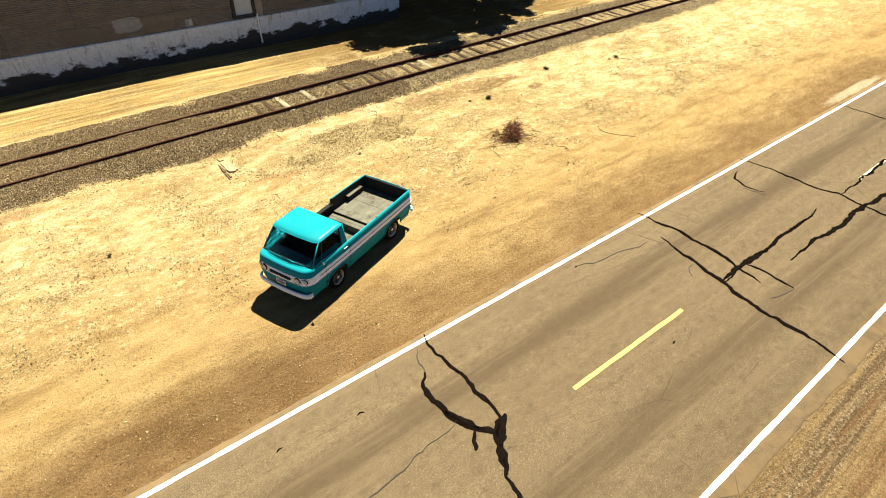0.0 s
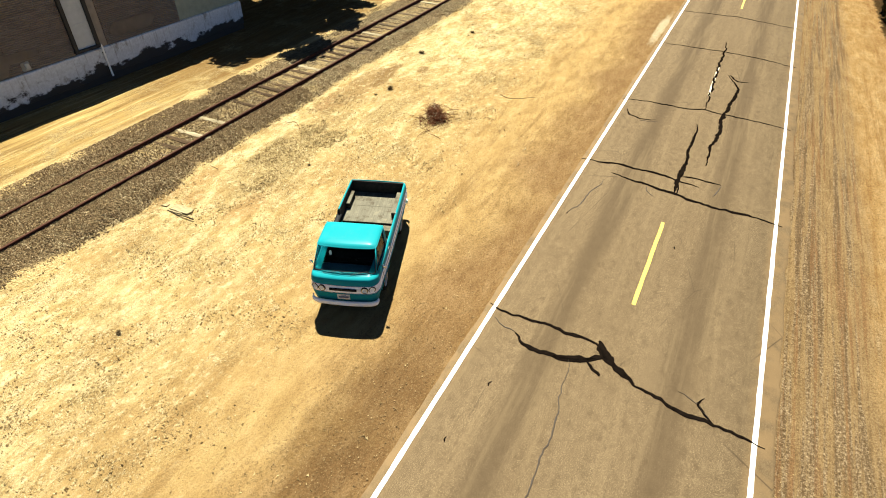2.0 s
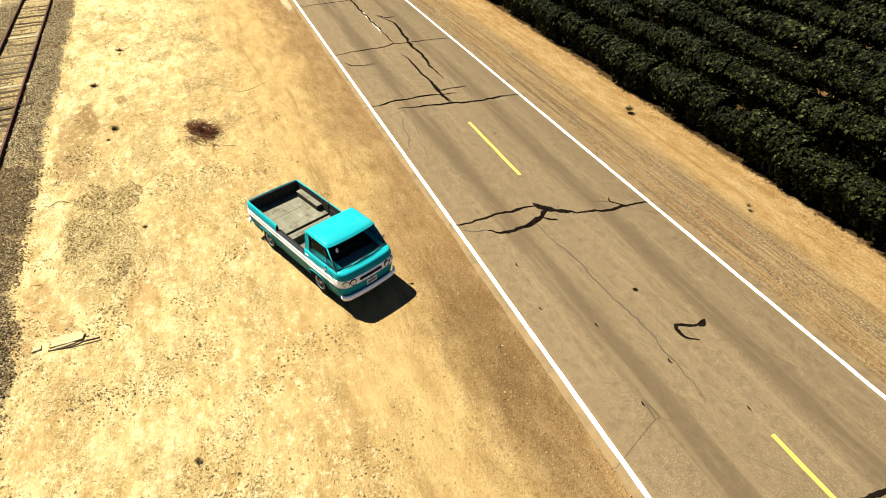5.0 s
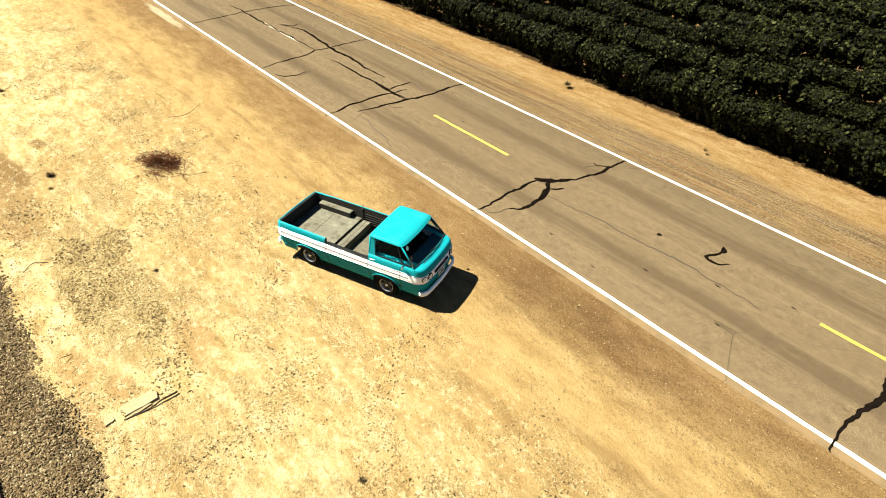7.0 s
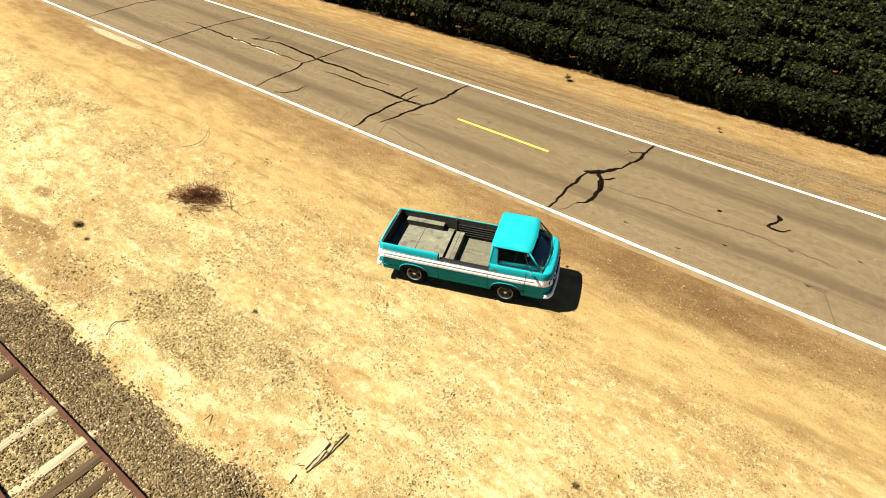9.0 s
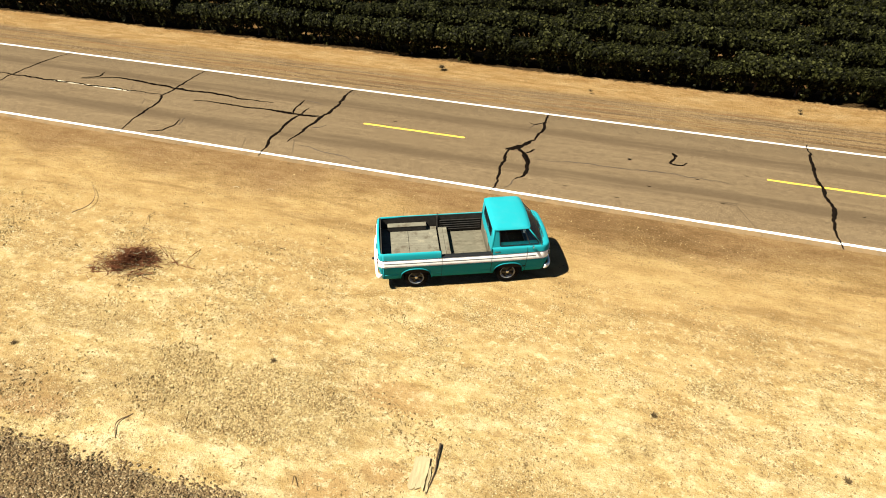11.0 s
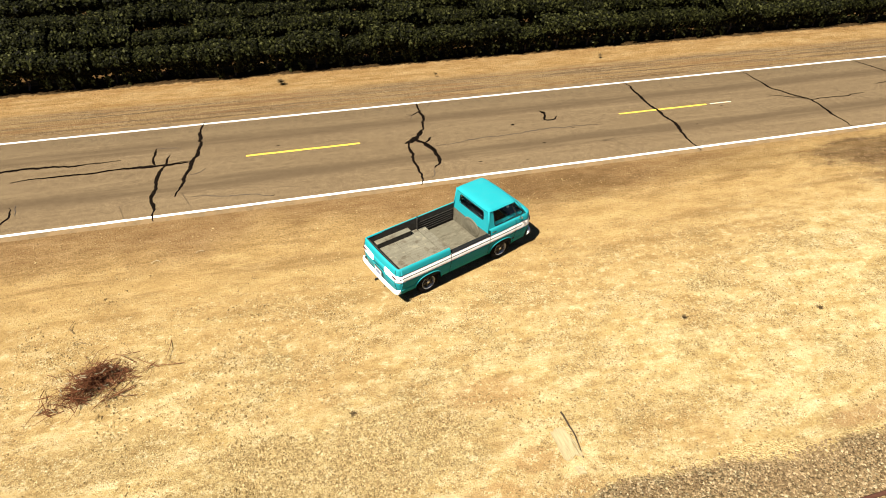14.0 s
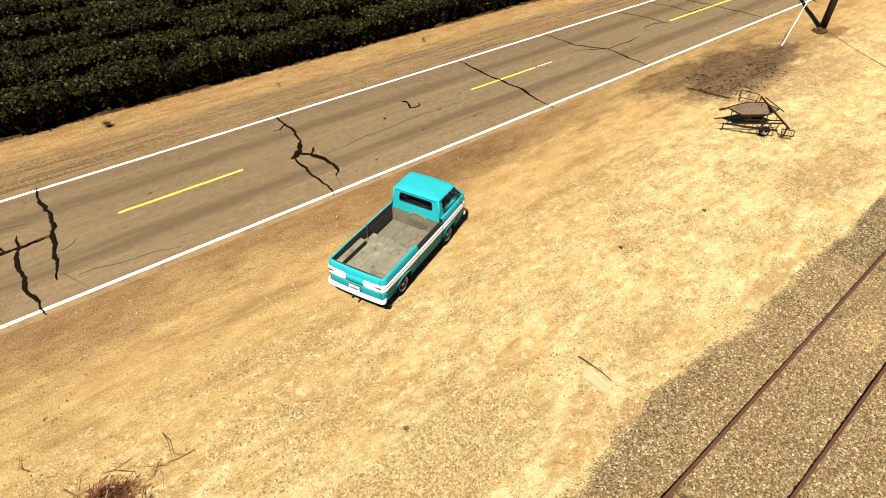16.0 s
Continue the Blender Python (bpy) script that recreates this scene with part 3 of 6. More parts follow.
M_CLOD = clod_material("dry_clod", (0.15, 0.095, 0.038), (0.33, 0.222, 0.095), (0.56, 0.42, 0.21))
M_CRUMBLE = clod_material("crumbled_earth", (0.20, 0.128, 0.053), (0.38, 0.262, 0.115), (0.57, 0.43, 0.215))
M_GRIT = clod_material("shoulder_grit", (0.16, 0.098, 0.042), (0.30, 0.195, 0.090), (0.48, 0.345, 0.175))
M_ASH = clod_material("burnt_ash", (0.006, 0.0045, 0.004), (0.016, 0.011, 0.008), (0.10, 0.08, 0.06))
M_HEAP = plain("brown_soil", (0.045, 0.024, 0.011), 0.95, vary=0.5, grain=16, bump=0.6, spec=0.0)
# most vine leaves near-black: shade inside the canopy put into leaf tone
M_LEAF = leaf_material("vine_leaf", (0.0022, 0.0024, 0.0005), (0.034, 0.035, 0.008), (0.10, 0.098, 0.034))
M_TREELEAF = leaf_material("tree_leaf", (0.008, 0.017, 0.005), (0.03, 0.055, 0.015), (0.06, 0.05, 0.02))
M_BARK = plain("vine_bark", (0.07, 0.05, 0.035), 0.9, vary=0.5, grain=20, spec=0.05)

# ---- the large structure ----
ROAD_L, ROAD_R, ROAD_MID = 5.757, -0.39, 2.66       # the two edge lines, and the middle
TRACK = (19.16, 0.009)                            # the railway's centre line: y at x = 0, slope
WALL = (26.7, -0.025)                              # the warehouse front


def ground_height(x, y):
    """Uneven earth; lower under the road, rising a little to the railway."""
    h = 0.10 * sm(13.0, 17.5, y) - 0.05 * sm(21.5, 24.0, y)
    h = h - 0.10 * sm(2.0, -1.2, y) + 0.02 * np.sin(x * 0.41 + y * 0.23) * sm(6.5, 9.0, y)
    return h - 0.035


def make_ground():
    gx = np.concatenate([-np.geomspace(2500, 48, 14), np.arange(-45, 46, 0.3), np.geomspace(48, 2500, 14)])
    gy = np.concatenate([-np.geomspace(2500, 48, 14), np.arange(-45, 50, 0.3), np.geomspace(52, 2500, 14)])
    X, Y = np.meshgrid(gx, gy, indexing="ij")
    Z = ground_height(X, Y)
    near = (np.abs(X) < 46) & (np.abs(Y) < 51)
    rough = np.zeros_like(Z)
    for i, j in np.argwhere(near):
        x, y = X[i, j], Y[i, j]
        rough[i, j] = noise.fractal((x * 0.55, y * 0.75, 3.1), 1.0, 2.1, 4)
    off_road = np.maximum(sm(6.0, 7.5, Y), sm(-0.5, -1.4, Y))
    Z = Z + 0.022 * rough * off_road - 0.02 * (1 - off_road)
    nx, ny = X.shape
    verts = np.stack([X, Y, Z], -1).reshape(-1, 3)
    idx = np.arange(nx * ny).reshape(nx, ny)
    faces = np.stack([idx[:-1, :-1], idx[1:, :-1], idx[1:, 1:], idx[:-1, 1:]], -1).reshape(-1, 4)
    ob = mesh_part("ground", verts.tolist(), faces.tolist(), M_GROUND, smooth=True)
    return tagged(ob, "dry straw-coloured earth with brown compacted shoulder beside the road", "ground", kind="structure")


make_ground()


def road_z(y):
    """The road falls a little towards the vineyard."""
    return float(np.interp(y, [-0.8, 1.2, 2.7, 4.2, 6.0], [-0.095, -0.02, 0.022, 0.018, -0.006]))


def make_road():
    xs = np.arange(-120, 120.01, 0.25)
    rows = []
    for x in xs:
        a = ROAD_R - 0.34 + 0.07 * noise.noise((x * 0.9, 1.7, 0)) + 0.05 * noise.noise((x * 3.1, 4.7, 0))
        b = ROAD_L + 0.20 + 0.03 * noise.noise((x * 0.8, 9.7, 0)) + 0.025 * noise.noise((x * 3.3, 2.2, 0))
        rows.append([(x, a - 0.06, -0.16), (x, a, road_z(a)), (x, 1.2, road_z(1.2)), (x, 2.7, road_z(2.7)), (x, 4.2, road_z(4.2)), (x, b, road_z(b)), (x, b + 0.05, -0.09)])
    n = len(rows[0])
    faces = [(i * n + j, (i + 1) * n + j, (i + 1) * n + j + 1, i * n + j + 1) for i in range(len(rows) - 1) for j in range(n - 1)]
    ob = mesh_part("road", [p for r in rows for p in r], faces, M_ASPHALT, smooth=True)
    return tagged(ob, "two-lane worn brownish asphalt road with tar-sealed cracks", "road", kind="structure")


road = make_road()


def stripe(name, x0, x1, y, width, material, label, category="road marking"):
    """A painted line with slightly ragged edges."""
    xs = np.arange(x0, x1 + 0.001, 0.2)
    verts, faces = [], []
    for i, x in enumerate(xs):
        e0, e1 = 0.012 * noise.noise((x * 2.3, y, 5)), 0.012 * noise.noise((x * 2.3, y, 8))
        for yy, up in ((y - width / 2 + e0, -0.002), (y - width / 2 + e0 + 0.004, 0.007), (y + width / 2 + e1 - 0.004, 0.007), (y + width / 2 + e1, -0.002)):
            verts.append((x, yy, road_z(yy) + up))
        if i:
            k = 4 * i
            faces += [(k - 4 + j, k + j, k + j + 1, k - 3 + j) for j in range(3)]
    ob = mesh_part(name, verts, faces, material)
    return tagged(ob, label, category, kind="structure")


stripe("edge_line_1", -110, 110, ROAD_L, 0.105, M_LINE, "solid white painted edge line on the asphalt")
stripe("edge_line_2", -110, 110, ROAD_R, 0.105, M_LINE, "solid white painted edge line on the asphalt")
stripe("centre_dash_14", -8.75, -7.6, ROAD_MID - 0.02, 0.05, M_LINEWORN, "worn pale tail of a yellow centre line dash")
for i in range(-6, 7):
    x0 = 6.92 + 14.49 * i
    if i == 1:
        stripe("centre_dash_8", x0, x0 + 4.0, ROAD_MID + 0.05, 0.09, M_LINEWORN, "worn pale centre line dash beside a tar seal")
    elif i == -2:
        stripe("centre_dash_5", x0 - 9.0, x0 + 3.5, ROAD_MID, 0.13, M_YELLOW, "long yellow centre line painted on asphalt")
    else:
        stripe("centre_dash_%d" % (i + 7), x0, x0 + 4.0, ROAD_MID + (0.015 if i == 0 else -0.02), 0.102, M_YELLOW, "broken yellow centre line dash painted on asphalt")


def crack(points, width, name="crack_seal", label="black tar seal poured along a road crack", material=None, seed=0):
    """A ribbon of tar along a bent line, swelling and thinning."""
    pts = [Vector((*p, 0)) for p in points]
    line = []
    for a, b in zip(pts, pts[1:]):
        k = max(2, int((b - a).length / 0.045))
        line += [a.lerp(b, i / k) for i in range(k)]
    line.append(pts[-1])
    verts, faces = [], []
    for i, p in enumerate(line):
        d = (line[min(i + 1, len(line) - 1)] - line[max(i - 1, 0)]).normalized()
        s = Vector((-d.y, d.x, 0))
        q = p + s * 0.10 * noise.noise((p.x * 1.6, p.y * 1.6, seed)) + s * 0.045 * noise.noise((p.x * 6, p.y * 6, seed))
        end = min(1, 0.25 + 3.0 * min(i, len(line) - 1 - i) / len(line))
        w = 0.52 * width * end * (1 + 0.5 * noise.noise((p.x * 3.0, p.y * 3.0, seed + 4)) + 0.25 * noise.noise((p.x * 13, p.y * 13, seed + 7)))
        for k, up in ((-1, 0.005), (-0.6, 0.012), (0.6, 0.012), (1, 0.005)):
            c = q + s * w * k
            verts.append((c.x, c.y, road_z(c.y) + up))
        if i:
            k = 4 * i
            faces += [(k - 4 + j, k + j, k + j + 1, k - 3 + j) for j in range(3)]
    ob = mesh_part(name, verts, faces, material or M_TAR)
    return tagged(ob, label, "crack seal", "tar seals on the road")


HAIR = ("hairline_crack", "thin dark unsealed crack in the asphalt", M_TAROLD)
crack([(5.34, 5.90), (5.19, 5.38), (5.19, 4.69), (5.25, 4.06), (5.24, 3.54), (5.20, 3.14), (4.98, 2.95)], 0.10, seed=1)
crack([(5.04, 3.00), (4.84, 2.80), (4.66, 2.48), (4.42, 2.10)], 0.17, seed=31)
crack([(4.60, 2.42), (4.42, 2.06), (4.27, 1.64), (4.21, 1.21), (4.20, 0.66), (4.21, 0.30), (4.16, -0.20), (4.13, -0.58)], 0.095, seed=37)
crack([(5.30, 3.14), (5.10, 3.04), (4.88, 2.86), (4.70, 2.58)], 0.22, seed=3)
crack([(4.63, 4.99), (4.40, 4.68), (4.33, 4.25), (4.38, 3.74), (4.56, 3.26), (4.82, 2.90), (4.96, 2.80)], 0.13, seed=2)
crack([(4.56, 3.30), (4.72, 3.06), (4.94, 2.90)], 0.15, seed=36)
crack([(4.36, 3.94), (4.45, 3.55), (4.63, 3.18)], 0.19, seed=33)
crack([(4.63, 4.99), (4.72, 5.35), (4.91, 5.62)], 0.03, *HAIR, 34)
crack([(4.60, 3.18), (4.44, 3.03), (4.27, 2.84)], 0.10, seed=4)
crack([(4.20, 0.34), (4.37, 0.61), (4.58, 0.78), (4.78, 0.66)], 0.05, seed=5)
crack([(4.30, 0.52), (4.55, 0.79), (4.74, 1.20)], 0.025, *HAIR, 35)
crack([(4.43, 3.56), (4.09, 3.52), (3.39, 3.41), (2.58, 3.32), (1.36, 3.28), (-0.28, 3.15), (-2.35, 3.26)], 0.03, *HAIR, 6)
crack([(13.58, 5.98), (13.73, 5.02), (13.75, 4.30), (13.76, 3.40), (13.62, 2.70), (13.46, 2.02)], 0.115, seed=7)
crack([(13.9, 2.72), (14.06, 2.30), (14.03, 1.37)], 0.085, seed=40)
crack([(14.02, 1.40), (13.60, 1.42), (13.16, 1.56)], 0.03, *HAIR, 41)
crack([(13.10, 4.79), (12.90, 3.72), (12.76, 3.13), (12.68, 2.55), (12.60, 1.98), (12.53, 1.25), (12.63, 0.53), (12.58, -0.02), (12.52, -0.56)], 0.13, seed=8)
crack([(18.32, 2.68), (17.04, 2.68), (15.39, 2.68), (13.90, 2.68), (12.70, 2.62)], 0.10, seed=9)
crack([(15.2, 2.68), (13.75, 2.69), (12.73, 2.63)], 0.12, seed=42)
crack([(12.6, 4.89), (11.29, 5.13), (10.07, 5.4)], 0.03, *HAIR, 10)
crack([(12.77, 3.56), (12.22, 3.25)], 0.03, *HAIR, 43)
crack([(19.45, 5.92), (19.56, 4.74), (19.54, 3.60), (19.85, 2.62), (19.80, 1.65), (19.78, 0.55), (19.70, -0.58)], 0.095, seed=11)
crack([(29.0, 2.78), (27.37, 2.70), (25.0, 2.75), (22.2, 2.67), (21.0, 2.64), (19.82, 2.65)], 0.10, seed=12)
crack([(24.3, 2.15), (23.0, 1.70), (21.95, 1.62), (20.10, 1.87), (19.18, 1.93), (18.1, 1.84), (16.78, 1.99), (15.1, 1.99)], 0.13, seed=13)
crack([(24.3, 2.15), (23.74, 1.74), (23.87, 1.28)], 0.09, seed=46)
crack([(18.5, 5.47), (17.96, 5.30), (17.76, 4.80), (17.85, 4.25)], 0.075, seed=14)
crack([(17.82, 4.17), (17.57, 4.77)], 0.03, *HAIR, 44)
crack([(27.42, 5.89), (27.41, 2.81), (27.43, 1.04), (27.08, -0.58)], 0.085, seed=15)
crack([(-5.5, -0.62), (-5.33, 1.04), (-5.17, 2.21), (-5.27, 2.86), (-5.3, 3.84), (-5.19, 4.43), (-5.11, 5.26), (-5.15, 6)], 0.12, seed=16)
crack([(-0.60, 1.66), (-0.62, 2.00), (-0.46, 2.27), (-0.38, 2.44), (-0.55, 2.53), (-0.82, 2.46), (-1.03, 2.21)], 0.085, seed=17)
crack([(-0.61, 1.61), (-0.67, 1.93)], 0.13, seed=45)
crack([(0.98, 2.51), (0.9, 2.61)], 0.14, seed=18)
crack([(-11.53, -0.51), (-11.43, 1.82), (-11.81, 2.6), (-12.29, 3.25), (-12.1, 4.75), (-12.08, 5.97)], 0.10, seed=19)
crack([(-10.67, 2.4), (-11.22, 2.64), (-12.29, 3.25), (-13.59, 3.26), (-15.18, 3.15)], 0.06, seed=20)
crack([(-17.85, -0.5), (-18.2, 1.48), (-18.18, 2.93)], 0.09, seed=21)
crack([(-16.39, 2.41), (-17.5, 2.41), (-18.49, 2.73)], 0.06, seed=47)
crack([(-20.94, -0.5), (-21.22, 1.07), (-21.1, 2.51)], 0.08, seed=48)
crack([(-21.1, 2.51), (-22.1, 2.5), (-23.1, 2.6)], 0.07, seed=23)
crack([(-23.0, -0.5), (-23.2, 1.46), (-23.44, 3.55), (-23.57, 4.76), (-23.6, 5.95)], 0.10, seed=22)
crack([(33.79, 5.94), (34.01, 2.98), (33.6, -0.5)], 0.08, seed=24)
for k, (x, y) in enumerate(((-2.92, 2.6), (-1.27, 3.25), (-8.12, 2.95), (-6.16, 4.14), (10.07, 5.4), (1.3, 5.12), (9.81, 2.15), (2.98, 4.86), (0.3, 4.15), (-1.97, 4.56))):
    crack([(x - 0.06, y), (x, y + 0.03), (x + 0.08, y + 0.01)], 0.035, "tar_spot", "small black tar spot on the asphalt", None, 60 + k)


# ---- railway ----
def track_y(x):
    return TRACK[0] + TRACK[1] * x


def spread_out(x):
    """How far the stones have spilled past the usual edge on the road side."""
    return 0.28 * sm(6.4, 5.0, x) * sm(0.0, 3.5, x)


def ballast_height(x, d):
    """Height of the stones at a distance d from the centre line."""
    e = spread_out(x)
    side = -0.055 + 0.245 * sm(2.6 + e, 1.15 + 0.2 * e, abs(d)) if d < 0 else -0.055 + 0.245 * sm(3.4, 1.5, abs(d))
    buried = (-0.045 + 0.06 * sm(6.2, 4.8, x)) * sm(1.0, 0.8, abs(d)) - 0.012 + 0.03 * noise.noise((x * 0.35, d * 0.9, 2))
    return side + buried * (1 if abs(d) < 1.6 else 0.4) + 0.02 * noise.noise((x * 2.1, d * 2.1, 7))


def make_ballast():
    xs = np.arange(-40, 60.01, 0.2)
    ds = np.arange(-3.7, 3.9, 0.13)
    verts, faces = [], []
    for i, x in enumerate(xs):
        wob = 0.35 * noise.noise((x * 0.5, 0, 11)) + 0.18 * noise.noise((x * 1.3, 0, 12))
        for d in ds:
            edge = wob if abs(d) > 1.5 else 0
            verts.append((x, track_y(x) + d + edge * (abs(d) - 1.5), 0.04 + ballast_height(x, d)))
    m = len(ds)
    for i in range(len(xs) - 1):
        faces += [(i * m + j, (i + 1) * m + j, (i + 1) * m + j + 1, i * m + j + 1) for j in range(m - 1)]
    ob = mesh_part("ballast", verts, faces, M_BALLAST, smooth=True)
    tagged(ob, "grey-brown crushed stone bed under the railway track", "ballast", kind="structure")
    # loose stones on top
    rng = np.random.default_rng(5)
    verts, faces = [], []
    near, count = 60000, 92000
    px = np.where(np.arange(count) < near, rng.uniform(-4, 13.5, count), rng.uniform(-12, 33, count))
    pd = np.where(rng.random(count) < 0.006, rng.uniform(-2.5, -2.0, count), rng.uniform(-2.05, 2.6, count))
    pd = np.where(pd < -1.2, -1.2 + (pd + 1.2) * (1 + spread_out(px) / 0.85), pd)
    for x, d in zip(px, pd):
        if abs(d) < 0.74 and x > 5.5 and rng.random() < 0.6:
            continue
        rim = 1.80 + 0.30 * noise.noise((x * 0.8, 0, 4.2)) + 0.20 * noise.noise((x * 2.9, 0, 1.2)) + 0.8 * spread_out(x)
        if -d > rim + 0.45 * rng.random() ** 1.8:
            continue
        s = rng.uniform(0.014, 0.033)
        z = max(0.04 + ballast_height(x, d), float(ground_height(x, track_y(x) + d)) + 0.01)
        c = np.array((x, track_y(x) + d, z + s * 0.35))
        oct_ = rng.normal(0, 0.25, (6, 3)) + np.array([(1, 0, 0), (-1, 0, 0), (0, 1, 0), (0, -1, 0), (0, 0, 0.8), (0, 0, -0.8)])
        k = len(verts)
        verts += (c + s * oct_).tolist()
        faces += [(k, k + 2, k + 4), (k + 2, k + 1, k + 4), (k + 1, k + 3, k + 4), (k + 3, k, k + 4), (k + 2, k, k + 5), (k + 1, k + 2, k + 5), (k + 3, k + 1, k + 5), (k, k + 3, k + 5)]
    ob = mesh_part("ballast_stones", verts, faces, M_STONES)
    tagged(ob, "loose angular grey-brown ballast stones along the track", "stones", kind="stuff")


make_ballast()


def make_rail(side):
    """A flat-bottomed rail with head, web and foot."""
    prof = [(-0.07, 0), (-0.07, 0.012), (-0.012, 0.03), (-0.009, 0.11), (-0.034, 0.118), (-0.034, 0.148), (-0.026, 0.155), (0.026, 0.155), (0.034, 0.148), (0.034, 0.118), (0.009, 0.11), (0.012, 0.03), (0.07, 0.012), (0.07, 0)]
    xs = np.arange(-60, 80.01, 2.0)
    verts, faces = [], []
    n = len(prof)
    for i, x in enumerate(xs):
        off = 0.012 * noise.noise((x * 0.2, side, 3))
        for a, b in prof:
            verts.append((x, track_y(x) + side * 0.752 + a + off, 0.172 + b + 0.01 * noise.noise((x * 0.15, side, 6))))
        if i:
            faces += [((i - 1) * n + j, i * n + j, i * n + (j + 1) % n, (i - 1) * n + (j + 1) % n) for j in range(n)]
    ob = mesh_part("rail", verts, faces, M_RAIL)
    return tagged(ob, "long brown rusted steel rail spiked to wooden sleepers", "rail", "rails of the track")


make_rail(-1)
make_rail(1)


def make_sleepers():
    rng = random.Random(4)
    meshes = []
    for k in range(5):
        bm = bmesh.new()
        bmesh.ops.create_grid(bm, x_segments=3, y_segments=16, size=0.5)
        for v in bm.verts:
            v.co.x *= 0.22
            v.co.y *= 2.5
            v.co.z = 0.012 * noise.noise((v.co.x * 14 + k * 9, v.co.y * 2.5, k)) - (0.02 if abs(v.co.x) > 0.1 else 0)
            v.co.x += 0.014 * noise.noise((k, v.co.y * 2, 1))
        ext = bmesh.ops.extrude_face_region(bm, geom=list(bm.faces))
        for v in ext["geom"]:
            if isinstance(v, bmesh.types.BMVert):
                v.co.z = -0.16
        bmesh.ops.recalc_face_normals(bm, faces=bm.faces)
        me = bpy.data.meshes.new("sleeper")
        bm.to_mesh(me)
        bm.free()
        me.materials.append(M_PALEWOOD if k == 4 else M_TIEGREY if k == 3 else M_TIE)
        meshes.append(me)
    x = -30.0
    while x < 56:
        k = 4 if min(abs(x - b) for b in (4.78, 8.45, 9.3, 15.6, 20.65, 27.4)) < 0.27 else rng.randrange(4)
        ob = new("sleeper", meshes[k])
        ob.matrix_world = pose(x, track_y(x) + rng.uniform(-0.06, 0.06), (0.262 if x < 6 else 0.205) if k == 4 else (0.224 if x > 12 else 0.212) + rng.uniform(-0.07, 0.0), rng.uniform(-1.1, 1.1), 0, 0.5 + rng.uniform(-2.5, 2.5))
        tagged(ob, "bleached split wooden railway sleeper in ballast" if k == 4 else "weathered dark wooden railway sleeper half buried in ballast", "sleeper", "sleepers of the track")
        x += 0.56 + rng.uniform(-0.06, 0.06)


make_sleepers()

# ---- warehouse beside the track ----
def wall_material():
    n = Nodes("corrugated_brown_siding")
    v = n.where()
    r = n.random()
    f = n.noise(n.scaled(v, (1.0, 1.0, 6.0)), 1.2, 6, 0.65)
    col = n.ramp(f, (0.3, (0.20, 0.155, 0.105)), (0.7, (0.33, 0.27, 0.195)))
    col = n.mix(n.range(r, 0, 1, 0.0, 0.5), col, (0.19, 0.15, 0.11))
    rust = n.range(n.noise(n.scaled(v, (2.0, 1.0, 0.5)), 1.3, 6, 0.7), 0.58, 0.75)
    col = n.mix(n.math("MULTIPLY", rust, 0.5), col, (0.14, 0.08, 0.045))
    n.bsdf(Base_Color=n.dimmed(col, 0.95), Roughness=0.7, Metallic=0.1)
    return n.m


def render_material():
    n = Nodes("peeling_whitewash")
    v = n.where()
    f = n.noise(n.scaled(v, (1.4, 1.0, 0.7)), 1.6, 7, 0.7)
    col = n.ramp(n.noise(v, 12, 5), (0.3, (0.54, 0.56, 0.58)), (0.7, (0.72, 0.75, 0.77)))
    col = n.mix(n.range(f, 0.55, 0.70), col, (0.27, 0.24, 0.20))
    ragged_z = n.math("ADD", n.xyz(v)[2], n.math("MULTIPLY", n.math("SUBTRACT", n.noise(n.scaled(v, (0.55, 1.0, 0.9)), 1.4, 8, 0.68), 0.5), 2.3))
    drip = n.range(n.noise(n.scaled(v, (7.0, 1.0, 0.35)), 1.5, 5, 0.6), 0.56, 0.72)
    col = n.mix(n.math("MULTIPLY", drip, 0.6), col, (0.22, 0.19, 0.155))
    # near-black below a ragged height, whitewash above it
    col = n.mix(n.range(ragged_z, 0.74, 0.56), col, (0.035, 0.030, 0.025))
    n.bsdf(Base_Color=n.dimmed(col, 0.80), Roughness=0.9)
    n.bump(f, 0.4, 0.012)
    return n.m


M_SIDING = wall_material()
M_WHITEWASH = render_material()
M_FOOTING = plain("dark_concrete", (0.028, 0.024, 0.02), 0.95, vary=0.5, grain=5, bump=0.5)
M_PATCH = plain("beige_sheet", (0.235, 0.195, 0.15), 0.75, vary=0.2, grain=4)
M_PATCHLIGHT = plain("pale_grey_sheet", (0.40, 0.39, 0.36), 0.7, vary=0.2, grain=5)
M_GREENSHEET = plain("green_grey_sheet", (0.25, 0.27, 0.20), 0.75, vary=0.2, grain=4)
M_DOOR = plain("pale_grey_door_paint", (0.40, 0.42, 0.42), 0.6, vary=0.18, grain=5)
M_FRAME = plain("black_door_frame", (0.012, 0.011, 0.010), 0.7)
M_PIPE = plain("white_pipe_paint", (0.75, 0.75, 0.72), 0.5)
M_ROOF = plain("galvanised_roof", (0.35, 0.33, 0.30), 0.5, 0.6, vary=0.3, grain=3)


